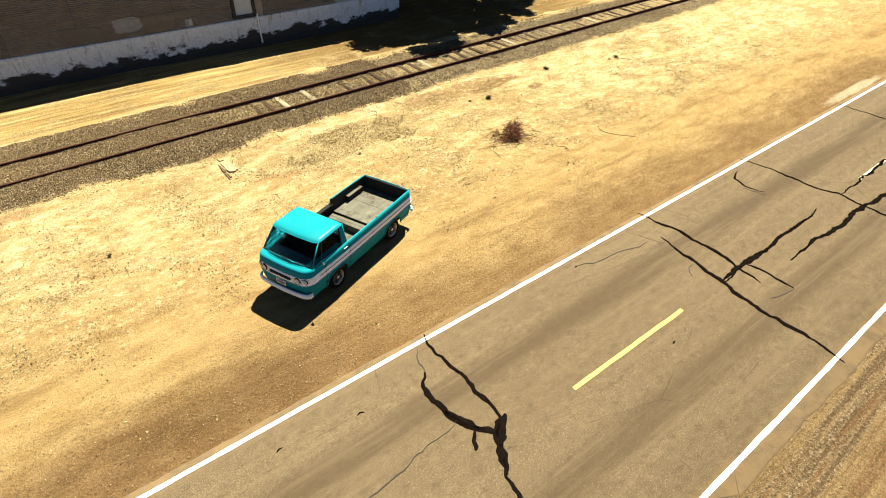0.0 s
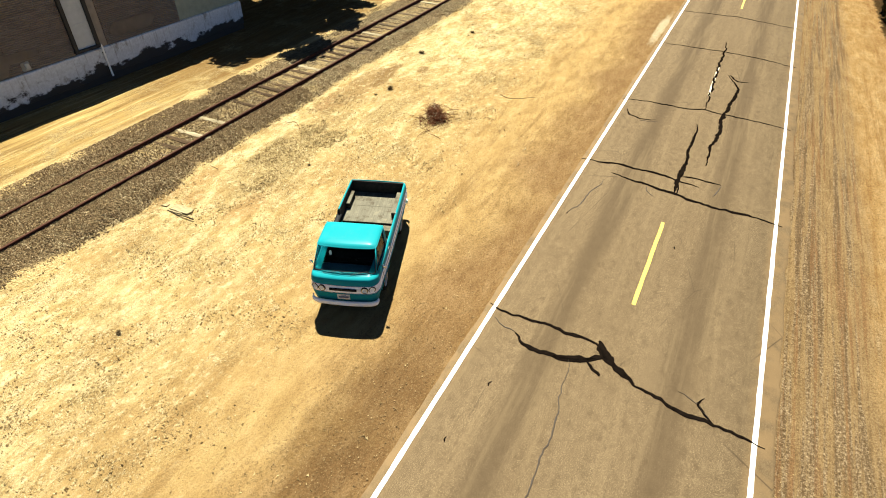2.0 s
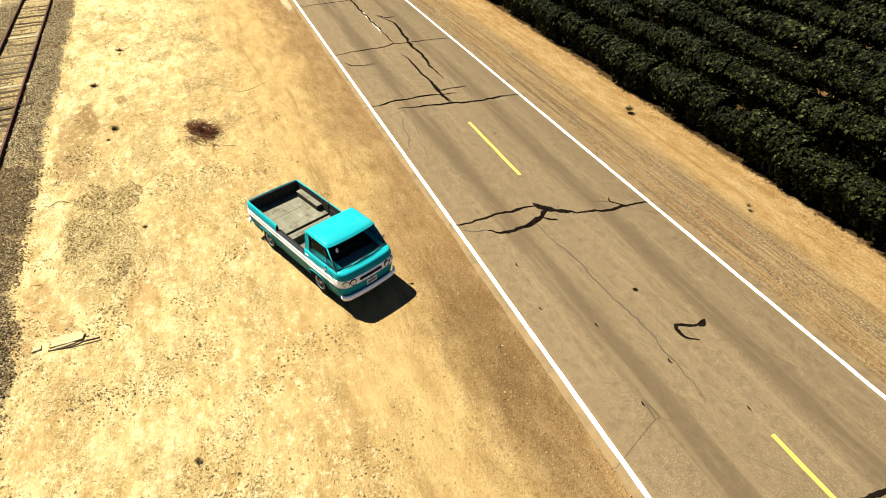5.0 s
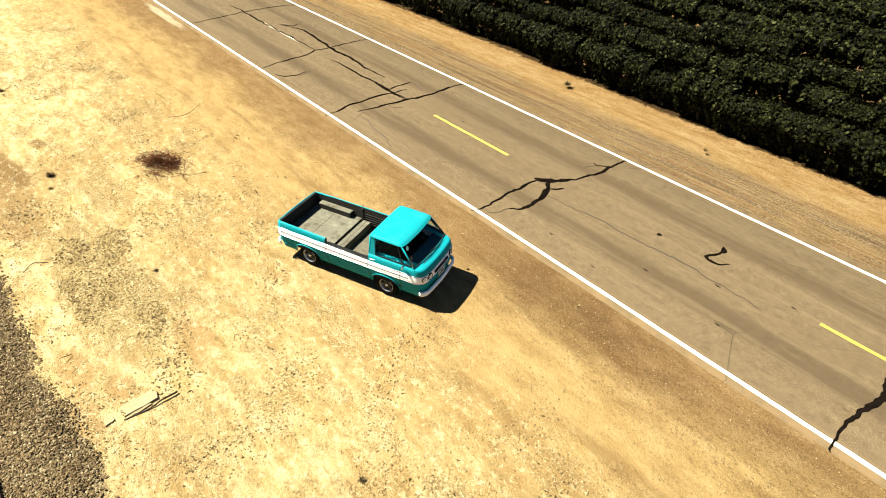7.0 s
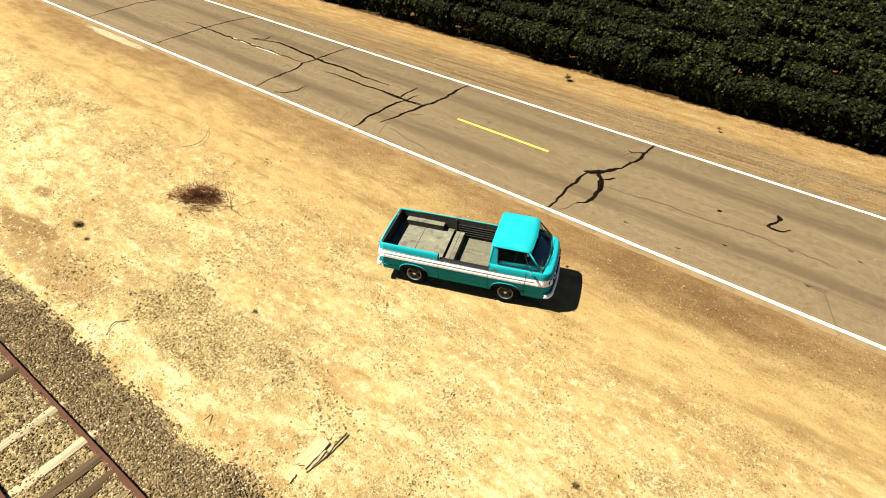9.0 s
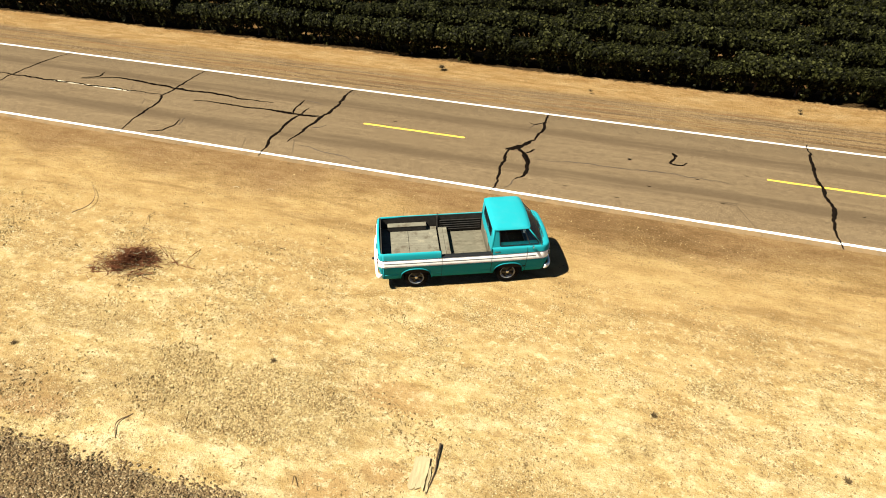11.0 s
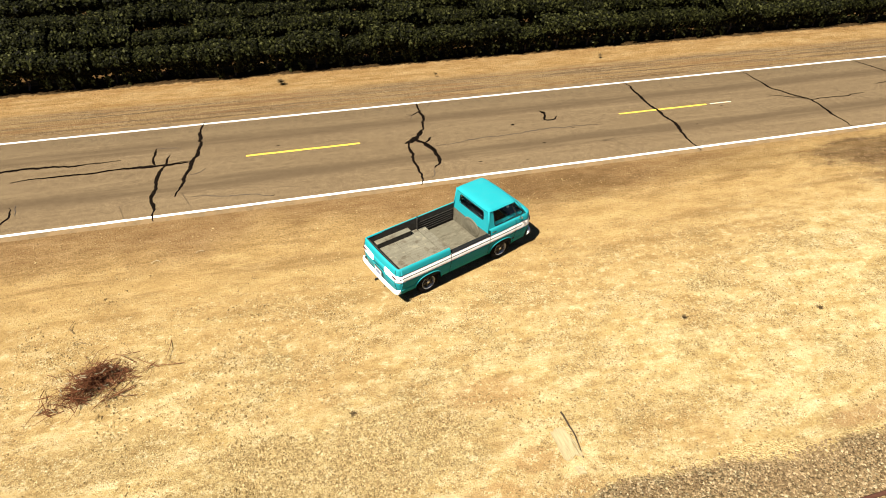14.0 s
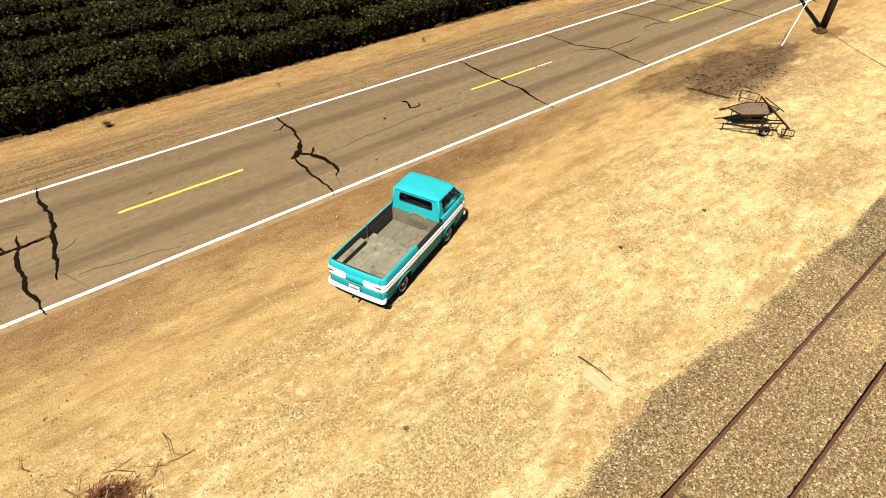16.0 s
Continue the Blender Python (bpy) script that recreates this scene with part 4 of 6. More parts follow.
def make_warehouse():
    """Local x along the front, y into the building; the front face is y = 0."""
    turn = math.degrees(math.atan(WALL[1]))
    x_end, length, depth, eave, ledge = 18.75, 48.0, 16.0, 4.15, 1.42
    base = thing("warehouse", pose(x_end, WALL[0] + WALL[1] * x_end, 0, 0, 0, turn), "long brown corrugated warehouse with peeling whitewashed base", "warehouse")
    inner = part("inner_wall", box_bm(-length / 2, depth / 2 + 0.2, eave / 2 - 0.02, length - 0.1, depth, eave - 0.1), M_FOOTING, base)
    part("footing", box_bm(-length / 2, 0.17, 0.42, length, 0.30, 1.3), M_FOOTING, base, "dark concrete footing")
    # whitewashed plinth: a thick coat with a ragged lower edge and a sloped top
    verts, faces = [], []
    k = 0
    x = 0.0
    while x > -length:
        low = 0.30 + 0.10 * noise.noise((x * 0.35, 0, 2)) + 0.06 * noise.noise((x * 2.1, 0, 5))
        top = ledge + 0.012 * noise.noise((x * 2, 1, 0))
        verts += [(x, -0.004, low), (x, -0.035, low + 0.03), (x, -0.05, top - 0.05), (x, -0.03, top), (x, 0.06, top + 0.03)]
        if k:
            i = 5 * k
            faces += [(i - 5 + j, i - 4 + j, i + 1 + j, i + j) for j in range(4)]
        k += 1
        x -= 0.06
    mesh_part("plinth", verts, faces, M_WHITEWASH, base, "peeling bluish whitewash on concrete")
    # corrugated sheets between ledge and eave, in upright bays
    rng = random.Random(11)
    x, bay = 0.0, 0
    pitch, step = 0.076, 4
    door_l, door_r, door_z = -9.30, -8.22, 1.62
    while x > -length:
        w = rng.choice((1.9, 2.6, 3.4, 3.9))
        x2 = max(-length, x - w)
        if x > door_r and x2 < door_r:
            x2 = door_r
        if abs(x - door_r) < 1e-6:
            x, bay = door_l, bay + 1
            continue
        if bay in (0, 2):
            part("wall_sheet", box_bm((x + x2) / 2, 0.05, (ledge + eave) / 2 + 0.02, x - x2 - 0.01, 0.02, eave - ledge), M_GREENSHEET if bay == 0 else M_PATCH, base, "flat beige wall sheet")
        else:
            verts, faces = [], []
            rows = int((eave - ledge) / pitch * step)
            lift = 0.004 * (bay % 3)
            for i in range(rows + 1):
                z = ledge + 0.025 + i * pitch / step
                yy = 0.03 - lift - 0.027 * math.cos(2 * math.pi * i / step)
                verts += [(x - 0.004, yy, z), (x2 + 0.004, yy, z)]
                if i:
                    faces.append((2 * i - 2, 2 * i - 1, 2 * i + 1, 2 * i))
            mesh_part("wall_sheet", verts, faces, M_SIDING, base)
        x, bay = x2, bay + 1
    part("lintel", box_bm((door_l + door_r) / 2, 0.05, 3.98, door_r - door_l, 0.03, 0.36), M_PATCH, base)
    # loading door at dock height
    door = part("door", box_bm((door_l + door_r) / 2, 0.02, (door_z + 3.7) / 2, door_r - door_l - 0.2, 0.05, 3.7 - door_z, bevel=0.006), M_DOOR, base, "pale grey loading door in a black frame")
    for xx in (door_l + 0.05, door_r - 0.05):
        part("door_frame", box_bm(xx, -0.03, (door_z + 3.8) / 2, 0.15, 0.14, 3.8 - door_z, bevel=0.01), M_FRAME, door)
    part("door_sill", box_bm((door_l + door_r) / 2, -0.04, door_z - 0.05, door_r - door_l + 0.1, 0.16, 0.10, bevel=0.01), M_FRAME, door)
    part("door_rail", box_bm((door_l + door_r) / 2, -0.012, door_z + 0.95, door_r - door_l - 0.3, 0.02, 0.05), M_DOOR, door)
    part("downpipe", tube_bm([(-8.18, -0.10, 1.60), (-8.17, -0.11, 0.9), (-8.15, -0.13, 0.22)], 0.04, 10), M_PIPE, base, "white painted downpipe")
    part("pipe_bracket", box_bm(-8.17, -0.07, 1.25, 0.12, 0.08, 0.03), M_RUST, base)
    # patched sheets low on the wall
    for x, w, z, h, m in ((-12.7, 1.5, 1.62, 0.55, M_PATCH), (-13.9, 1.1, 1.80, 0.62, M_PATCHLIGHT), (-12.2, 3.1, 2.05, 0.32, M_PATCH), (-15.9, 1.9, 1.72, 0.55, M_PATCH),
                          (-11.35, 0.34, 1.62, 0.36, M_PATCHLIGHT), (-14.6, 1.2, 1.58, 0.30, M_PATCH), (-6.4, 2.2, 1.80, 0.60, M_PATCH)):
        bm = bmesh.new()
        ring = []
        for k in range(36):
            t = 2 * math.pi * k / 36
            c, d = math.cos(t), math.sin(t)
            f = (abs(c) ** 5 + abs(d) ** 5) ** -0.2 * (1 + 0.16 * noise.noise((c * 2 + x, d * 2, z)) + 0.10 * noise.noise((c * 6 + x, d * 6, z)))
            ring.append((x + c * f * w / 2, z - 0.14 + h / 2 + d * f * h / 2))
        face = bm.faces.new([bm.verts.new((px, -0.004 - 0.04 * (z % 0.1), pz)) for px, pz in ring])
        bmesh.ops.solidify(bm, geom=[face], thickness=0.008)
        bmesh.ops.recalc_face_normals(bm, faces=bm.faces)
        part("wall_patch", bm, m, base, "flat sheet patched over the siding")
    part("conduit_box", box_bm(-11.3, -0.02, 1.66, 0.16, 0.06, 0.24, bevel=0.01), M_PATCHLIGHT, base)
    # roof
    verts = [(0.2, -0.02, eave), (-length, -0.02, eave), (-length, depth / 2, eave + 1.6), (0.2, depth / 2, eave + 1.6), (0.2, depth + 0.4, eave), (-length, depth + 0.4, eave)]
    roof = mesh_part("roof", verts, [(0, 3, 2, 1), (3, 4, 5, 2)], M_ROOF, base, "low galvanised gable roof")
    mod = roof.modifiers.new("thick", "SOLIDIFY")
    mod.thickness = 0.06
    part("gable", box_bm(-0.03, depth / 2, eave + 0.4, 0.1, depth * 0.5, 0.9), M_SIDING, base)


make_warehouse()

# ---- vineyard and tree ----
def leaf_cloud(rng, points, normals, size, tall=1.0):
    """Folded leaves, four corners each, at points, roughly facing along normals."""
    n = len(points)
    nrm = normals + rng.normal(0, 0.42, (n, 3))
    nrm /= np.linalg.norm(nrm, axis=1)[:, None]
    t = np.cross(nrm, rng.normal(0, 1, (n, 3)))
    t /= np.linalg.norm(t, axis=1)[:, None]
    b = np.cross(nrm, t)
    s = size * rng.uniform(0.65, 1.3, n)[:, None]
    fold = nrm * s * rng.uniform(0.1, 0.3, n)[:, None]
    v = np.stack([points - t * s * 0.62, points + b * s * 0.5 - fold, points + t * s * 0.62, points - b * s * 0.5 - fold], 1).reshape(-1, 3)
    k = np.arange(n)[:, None] * 4
    f = np.concatenate([k + np.array([0, 1, 2]), k + np.array([0, 2, 3])])
    return v, f


def vine_meshes(seed, leaves, size):
    """Leaves of a sprawling canopy: a lumpy cap that overhangs on both sides, a dark core under it, and hanging shoots set back below."""
    rng = np.random.default_rng(seed)
    pts, nrm = [], []
    while len(pts) < leaves:
        x = rng.uniform(-1.02, 1.02)
        lump = 0.90 + 0.30 * noise.noise((x * 1.7 + seed * 7, 0.4, 0.3)) + 0.20 * noise.noise((x * 4.6 + seed * 7, 2.0, 5.3))
        kind = rng.random()
        if kind < 0.60:
            a = rng.uniform(-0.30, math.pi + 0.30)
            tuft = lump + 0.22 * noise.noise((x * 3.1 + seed * 3, a * 2.2, 1.3)) + 0.12 * noise.noise((x * 9.0 + seed * 3, a * 6.0, 2.3))
            r = tuft * (rng.uniform(0.55, 0.9) if rng.random() < 0.2 else rng.uniform(0.90, 1.06))
            if rng.random() < 0.05:
                r *= rng.uniform(1.08, 1.32)
            y, z = 0.66 * r * math.cos(a), 1.16 + 0.44 * r * math.sin(a)
            n = (rng.normal(0, 0.25), 1.1 * math.cos(a), 0.15 + 0.9 * max(0.0, math.sin(a)) ** 1.5)
        elif kind < 0.72:
            y, z = rng.uniform(-0.34, 0.34), rng.uniform(0.55, 1.15)
            n = (0.0, 1.0 if y > 0 else -1.0, 0.0)
        else:
            side = rng.choice((-1, 1))
            hang = noise.noise((x * 2.4 + seed * 5, side * 3.0, 9.1)) + 0.4 * noise.noise((x * 8.0 + seed * 5, side * 3.0, 4.1))
            z = rng.uniform(0.34 - 0.5 * hang, 1.1)
            if z < 0.62 and hang < -0.02:
                continue
            y = side * (0.33 + 0.16 * hang + 0.16 * (z - 0.4)) + rng.normal(0, 0.06)
            n = (rng.normal(0, 0.6), side * 1.0, -0.1)
        pts.append((x, y, max(z, 0.10)))
        nrm.append(n)
    return leaf_cloud(rng, np.array(pts), np.array(nrm), size)


def make_vine(seed, leaves, size):
    base = thing("grapevine", pose(0, -500 - seed * 5, 0), "dense dark green grapevine trained along a row", "vine", "vines in the rows")
    v, f = vine_meshes(seed, leaves, size)
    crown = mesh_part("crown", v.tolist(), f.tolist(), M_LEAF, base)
    rng = random.Random(seed)
    bm = bmesh.new()
    bend = [Vector((rng.uniform(-0.05, 0.05), rng.uniform(-0.05, 0.05), z)) for z in (-0.12, 0.25, 0.55, 0.9)]
    add_tube(bm, bend, [0.05, 0.045, 0.04, 0.03], 7)
    for s in (-1, 1):
        add_tube(bm, [bend[-1], bend[-1] + Vector((s * 0.4, 0.02, 0.08)), bend[-1] + Vector((s * 1.0, -0.02, 0.05))], [0.028, 0.022, 0.012], 6)
    part("trunk", bm, M_BARK, base)
    return base


near_vines = [make_vine(k, 4300, 0.110) for k in range(6)]
far_vines = [make_vine(k + 10, 1900, 0.155) for k in range(4)]


def plant_rows():
    rng = random.Random(8)
    verts, faces, total = [], [], 0
    for row in range(14):
        y = -5.34 - 3.0 * row
        half = 19 + row
        x = 5.0 - 1.75 * half + rng.uniform(-0.5, 0.5)
        while x < 5.0 + 1.75 * (half + 1):
            s = rng.uniform(0.84, 1.12)
            m = pose(x, y + rng.uniform(-0.16, 0.16), -0.16, 0, 0, rng.choice((0, 180)) + rng.uniform(-5, 5)) @ Matrix.Diagonal((s, s * rng.uniform(0.9, 1.1), s * rng.uniform(0.90, 1.06), 1))
            if rng.random() < 0.012:
                x += 0.8
                continue
            if row < 6:
                copy_thing(rng.choice(near_vines if row < 3 else far_vines), m)
            else:
                v, f = rng.choice(FAR_CLOUDS)
                a = np.array(m)
                verts.append(v @ a[:3, :3].T + a[:3, 3])
                faces.append(f + total)
                total += len(v)
            x += 1.75 + rng.uniform(-0.15, 0.15)
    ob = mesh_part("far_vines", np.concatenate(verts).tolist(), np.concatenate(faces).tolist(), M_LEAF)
    tagged(ob, "distant rows of dark green grapevines", "vines", kind="stuff")


FAR_CLOUDS = [vine_meshes(k + 30, 850, 0.23) for k in range(4)]
plant_rows()
for ob in near_vines + far_vines:
    for o in (*ob.children_recursive, ob):
        bpy.data.objects.remove(o)


def make_tree(x, y, height, spread, lean, seed, leaves, label):
    """A trunk that leans, limbs spread towards the lean, and a broad crown of many leaves."""
    rng = np.random.default_rng(seed)
    base = thing("tree", pose(x, y, -0.05), label, "tree", "trees beside the warehouse")
    bm = bmesh.new()
    mid = Vector((lean[0], lean[1], height * 0.62))
    fork = Vector((lean[0] * 0.3, lean[1] * 0.3, height * 0.34))
    add_tube(bm, [(0, 0, -0.2), (-0.08, 0.03, height * 0.12), (-0.1, -0.05, height * 0.22), fork, mid], [0.30, 0.25, 0.22, 0.19, 0.09], 10)
    tips = []
    for k in range(26):
        a = 2 * math.pi * k / 13 + rng.uniform(-0.2, 0.2)
        r = spread * (rng.uniform(0.72, 0.95) if k < 13 else rng.uniform(0.2, 0.6))
        end = mid + Vector((math.cos(a) * r, math.sin(a) * r, 0))
        end.z = height * (rng.uniform(0.42, 0.66) if k < 13 else rng.uniform(0.62, 0.92))
        start = fork.lerp(mid, rng.uniform(0, 0.7))
        add_tube(bm, [start, start.lerp(end, 0.5) + Vector((0, 0, 0.4)), end], [0.11, 0.065, 0.022], 6)
        tips.append(end)
    # low boughs that droop towards the track
    low = [Vector((1.1, -5.7, 1.7)), Vector((1.7, -4.6, 1.6)), Vector((1.9, -3.3, 1.6)), Vector((-0.2, -5.6, 2.7)), Vector((2.6, -3.9, 2.0))]
    for end in low:
        add_tube(bm, [fork, fork.lerp(end, 0.55) + Vector((0, 0, 0.9)), end], [0.10, 0.06, 0.02], 6)
    part("trunk", bm, M_BARK, base)
    c = []
    for t in tips:
        for k in range(9):
            q = t.lerp(mid, rng.uniform(-0.04, 0.55)) + Vector(rng.normal(0, spread * 0.13, 3))
            over_roof = x + q.x < 19.6 and y + q.y > 25.4
            c.append((q.x, q.y, max(q.z, 6.6 if over_roof else height * 0.42), rng.uniform(0.45, 1.05)))
    for t in low:
        for k in range(10):
            q = t + Vector(rng.normal(0, 0.45, 3)) + Vector((0, 0, 0.16 * k))
            c.append((q.x, q.y, max(q.z, 1.25), rng.uniform(0.3, 0.6)))
    c = np.array(c)
    pick = rng.choice(len(c), leaves, p=c[:, 3] ** 2 / (c[:, 3] ** 2).sum())
    d = rng.normal(0, 1, (leaves, 3))
    d /= np.linalg.norm(d, axis=1)[:, None]
    p = c[pick, :3] + d * (c[pick, 3] * rng.uniform(0.2, 1.1, leaves))[:, None]
    v, f = leaf_cloud(rng, p, d + np.array((0, 0, 0.6)), 0.30)
    mesh_part("crown", v.tolist(), f.tolist(), M_TREELEAF, base)


make_tree(25.4, 30.2, 8.8, 5.9, (-2.9, -1.8), 3, 86000, "broad dark green leafy tree beside the warehouse")

# ---- the pickup truck: x forward, y to its left, z up; origin on the ground between the axles ----
HALF, REAR, FRONT, AXLE = 0.87, -2.16, 2.28, 1.205
BED_FRONT = 0.74                 # back of the cab
RAMP_REAR = -0.54                # the drop-side ramp on the right runs from here to the cab
truck = thing("pickup_truck", pose(5.441, 9.715, -0.01, 0, 0, 201.3), "turquoise and white vintage forward-control pickup truck with open bed", "pickup truck")


def outline():
    """Columns round the body, anticlockwise from the rear right: place and outward normal."""
    cols = []

    def arc(cx, cy, r, a0, a1, n):
        for i in range(n + 1):
            a = radians(a0 + (a1 - a0) * i / n)
            cols.append((cx + r * math.cos(a), cy + r * math.sin(a), math.cos(a), math.sin(a)))

    rf, rr = 0.24, 0.13
    for x in np.arange(REAR + rr, FRONT - rf, 0.03):
        cols.append((x, -HALF, 0.0, -1.0))
    arc(FRONT - rf, -HALF + rf, rf, -90, 0, 12)
    for y in np.linspace(-HALF + rf, HALF - rf, 26)[1:-1]:
        cols.append((FRONT, y, 1.0, 0.0))
    arc(FRONT - rf, HALF - rf, rf, 0, 90, 12)
    for x in np.arange(FRONT - rf - 0.02, REAR + rr, -0.03):
        cols.append((x, HALF, 0.0, 1.0))
    arc(REAR + rr, HALF - rr, rr, 90, 180, 9)
    for y in np.linspace(HALF - rr, -HALF + rr, 60)[1:-1]:
        cols.append((REAR, y, -1.0, 0.0))
    arc(REAR + rr, -HALF + rr, rr, 180, 270, 9)
    out = []
    for x, y, nx, ny in cols:
        bow = 0.065 * (1 - (y / HALF) ** 2) * sm(1.7, 2.2, x) - 0.03 * (1 - (y / HALF) ** 2) * sm(-1.95, -2.16, x)
        taper = 1 - 0.03 * sm(0.9, 2.2, x) - 0.012 * sm(-1.2, -2.16, x)
        out.append((x + bow, y * taper, nx, ny))
    return out


COLS = outline()


def strip(name, profile, material, parent=truck, want=None, label="", closed=True, smooth=True, thick=0.0):
    """A band round the body. profile: (inset, z) pairs from low to high, or a function of a column that gives them."""
    keep = [want is None or want(*c[:2]) for c in COLS]
    verts, faces, index = [], [], {}
    n = None
    for i, c in enumerate(COLS):
        if not keep[i]:
            continue
        prof = profile(c) if callable(profile) else profile
        n = len(prof)
        index[i] = len(verts)
        for inset, z in prof:
            verts.append((c[0] - c[2] * inset, c[1] - c[3] * inset, z))
    m = len(COLS)
    for i in range(m):
        j = (i + 1) % m
        if i in index and j in index:
            a, b = index[i], index[j]
            faces += [(a + k, b + k, b + k + 1, a + k + 1) for k in range(n - 1)]
    ob = mesh_part(name, verts, faces, material, parent, label, smooth)
    if thick:
        mod = ob.modifiers.new("thick", "SOLIDIFY")
        mod.thickness = thick
        mod.offset = -1
    return ob


def side_inset(z):
    return float(np.interp(z, [0.30, 0.36, 0.46, 0.60, 0.72, 0.77, 0.99, 1.07, 1.13, 1.163], [0.10, 0.085, 0.062, 0.03, 0.006, 0.0, 0.018, 0.026, 0.04, 0.065]))


def arch(x):
    """Lower edge of the side panels: the sill, with round wheel openings."""
    z = 0.31
    for ax in (-AXLE, AXLE):
        d = abs(x - ax)
        if d < 0.41:
            z = max(z, 0.33 + 0.355 * (1 - (d / 0.41) ** 2.6) ** 0.5)
    return z


BAND_LO, BAND_HI = 0.775, 0.985


def lower_profile(c):
    z0 = arch(c[0]) if abs(c[1]) > 0.7 else 0.31
    zs = [z0 + (BAND_LO - z0) * k / 7 for k in range(8)]
    return [(side_inset(z), z) for z in zs]


strip("lower_body", lower_profile, M_TEAL, label="turquoise lower body panels", thick=0.02)


def tail_end(y):
    """How much of the white band's height is left near its rounded ends on the tail."""
    d = (abs(y) - 0.24) / 0.10
    return 0.0 if d <= 0 else 1.0 if d >= 1 else math.sqrt(1 - (1 - d) ** 2)


def is_tail(x, y):
    return x < REAR + 0.05


def white_profile(c):
    f = tail_end(c[1]) if is_tail(c[0], c[1]) else 1.0
    mid, h = (BAND_LO + BAND_HI) / 2, (BAND_HI - BAND_LO) / 2 * max(f, 0.02)
    puff = 0.004 if is_tail(c[0], c[1]) else 0.0
    return [(side_inset(z) - puff - e, z) for z, e in ((mid - h, 0), (mid - h * 0.6, 0.004), (mid + h * 0.6, 0.004), (mid + h, 0))]


strip("white_band", white_profile, M_WHITE, want=lambda x, y: not (is_tail(x, y) and abs(y) < 0.24), label="white painted side band", thick=0.012)
strip("tailgate_panel", [(side_inset(z) + 0.002, z) for z in (BAND_LO, 0.88, BAND_HI)], M_TEAL, want=lambda x, y: is_tail(x, y) and abs(y) < 0.60, thick=0.012)
strip("band_crease", [(0.011, 0.862), (0.003, 0.867), (0.003, 0.889), (0.013, 0.894)], M_CREASE, want=lambda x, y: not is_tail(x, y) and x < 1.9, label="dark crease line in the white band")
for z in (BAND_LO, BAND_HI):
    strip("band_trim", [(side_inset(z), z - 0.006), (side_inset(z) - 0.008, z - 0.003), (side_inset(z) - 0.008, z + 0.003), (side_inset(z), z + 0.006)], M_CHROME, want=lambda x, y: not is_tail(x, y))


def in_ramp(x, y):
    return y < -0.7 and RAMP_REAR < x < BED_FRONT + 0.01


SHOULDER = [(side_inset(z), z) for z in (0.985, 1.03, 1.07, 1.105, 1.13, 1.155)]
RAIL = SHOULDER + [(0.077, 1.167), (0.093, 1.159), (0.098, 1.13)]
strip("bed_rail", RAIL, M_TEAL, want=lambda x, y: x < BED_FRONT + 0.02 and not in_ramp(x, y), label="rolled turquoise bed rail")
strip("nose", SHOULDER + [(0.085, 1.172), (0.16, 1.188), (0.26, 1.196)], M_TEAL, want=lambda x, y: x > BED_FRONT - 0.01, label="rounded turquoise nose below the windscreen")
strip("ramp_top", [(0.018, 0.985), (0.022, 1.0), (0.035, 1.012), (0.14, 1.012), (0.15, 0.99)], M_BLACK, want=in_ramp, label="black rubber edge on the side ramp")

# door, ramp and tailgate gaps
for side, xs in ((-1, (0.74, -0.54, 1.66)), (1, (0.74, 1.66))):
    for x in xs:
        zt = 1.14 if x > 0.7 else 0.98
        zb = max(0.33, arch(x) + 0.01)
        bm = tube_bm([(x, side * (HALF * (1 - 0.03 * float(sm(0.9, 2.2, x))) - side_inset(z) + 0.004), z) for z in np.linspace(zb, zt, 12)], 0.005, 5)
        part("panel_gap", bm, M_BLACK, truck)
for y in (-0.74, 0.74):
    part("panel_gap", tube_bm([(REAR - 0.025 + side_inset(z) + 0.006, y, z) for z in np.linspace(0.5, 1.15, 8)], 0.005, 5), M_BLACK, truck)

# lips round the wheel openings
for side in (-1, 1):
    for ax in (-AXLE, AXLE):
        pts = []
        for k in range(25):
            x = ax - 0.41 + 0.82 * k / 24
            z = arch(x)
            w = HALF * (1 - 0.03 * float(sm(0.9, 2.2, x)) - 0.012 * float(sm(-1.2, -2.16, x)))
            pts.append((x, side * (w - side_inset(z) + 0.008), z))
        part("wheel_arch", tube_bm(pts, 0.017, 6), M_TEAL, truck, smooth=True)
    # sill fold
    for x0, x1 in ((REAR + 0.15, -AXLE - 0.45), (-AXLE + 0.45, AXLE - 0.45), (AXLE + 0.45, 1.98)):
        part("sill", tube_bm([(x, side * (HALF - 0.066) * (1 - 0.03 * float(sm(0.9, 2.2, x))), 0.47) for x in np.linspace(x0, x1, 6)], 0.012, 6), M_TEAL, truck, smooth=True)

part("underbody", box_bm(-0.02, 0, 0.40, 4.0, 1.10, 0.24, bevel=0.04), M_UNDER, truck)
part("wheel_house", box_bm(AXLE, 0, 0.62, 0.9, 1.62, 0.26), M_UNDER, truck)
part("wheel_house", box_bm(-AXLE, 0, 0.62, 0.9, 1.62, 0.26), M_UNDER, truck)


# bumpers
def bumper(name, test, zc, label):
    def prof(c):
        f = 0.45 + 0.55 * (float(sm(2.14, 2.24, c[0])) if c[0] > 0 else float(sm(-2.06, -2.14, c[0])))
        return [(0.06 - f * a, zc + z) for a, z in ((0.072, -0.072), (0.10, -0.068), (0.122, -0.03), (0.125, 0.025), (0.112, 0.058), (0.085, 0.070), (0.07, 0.066))]

    return strip(name, prof, M_WHITE, want=test, label=label, thick=0.012)


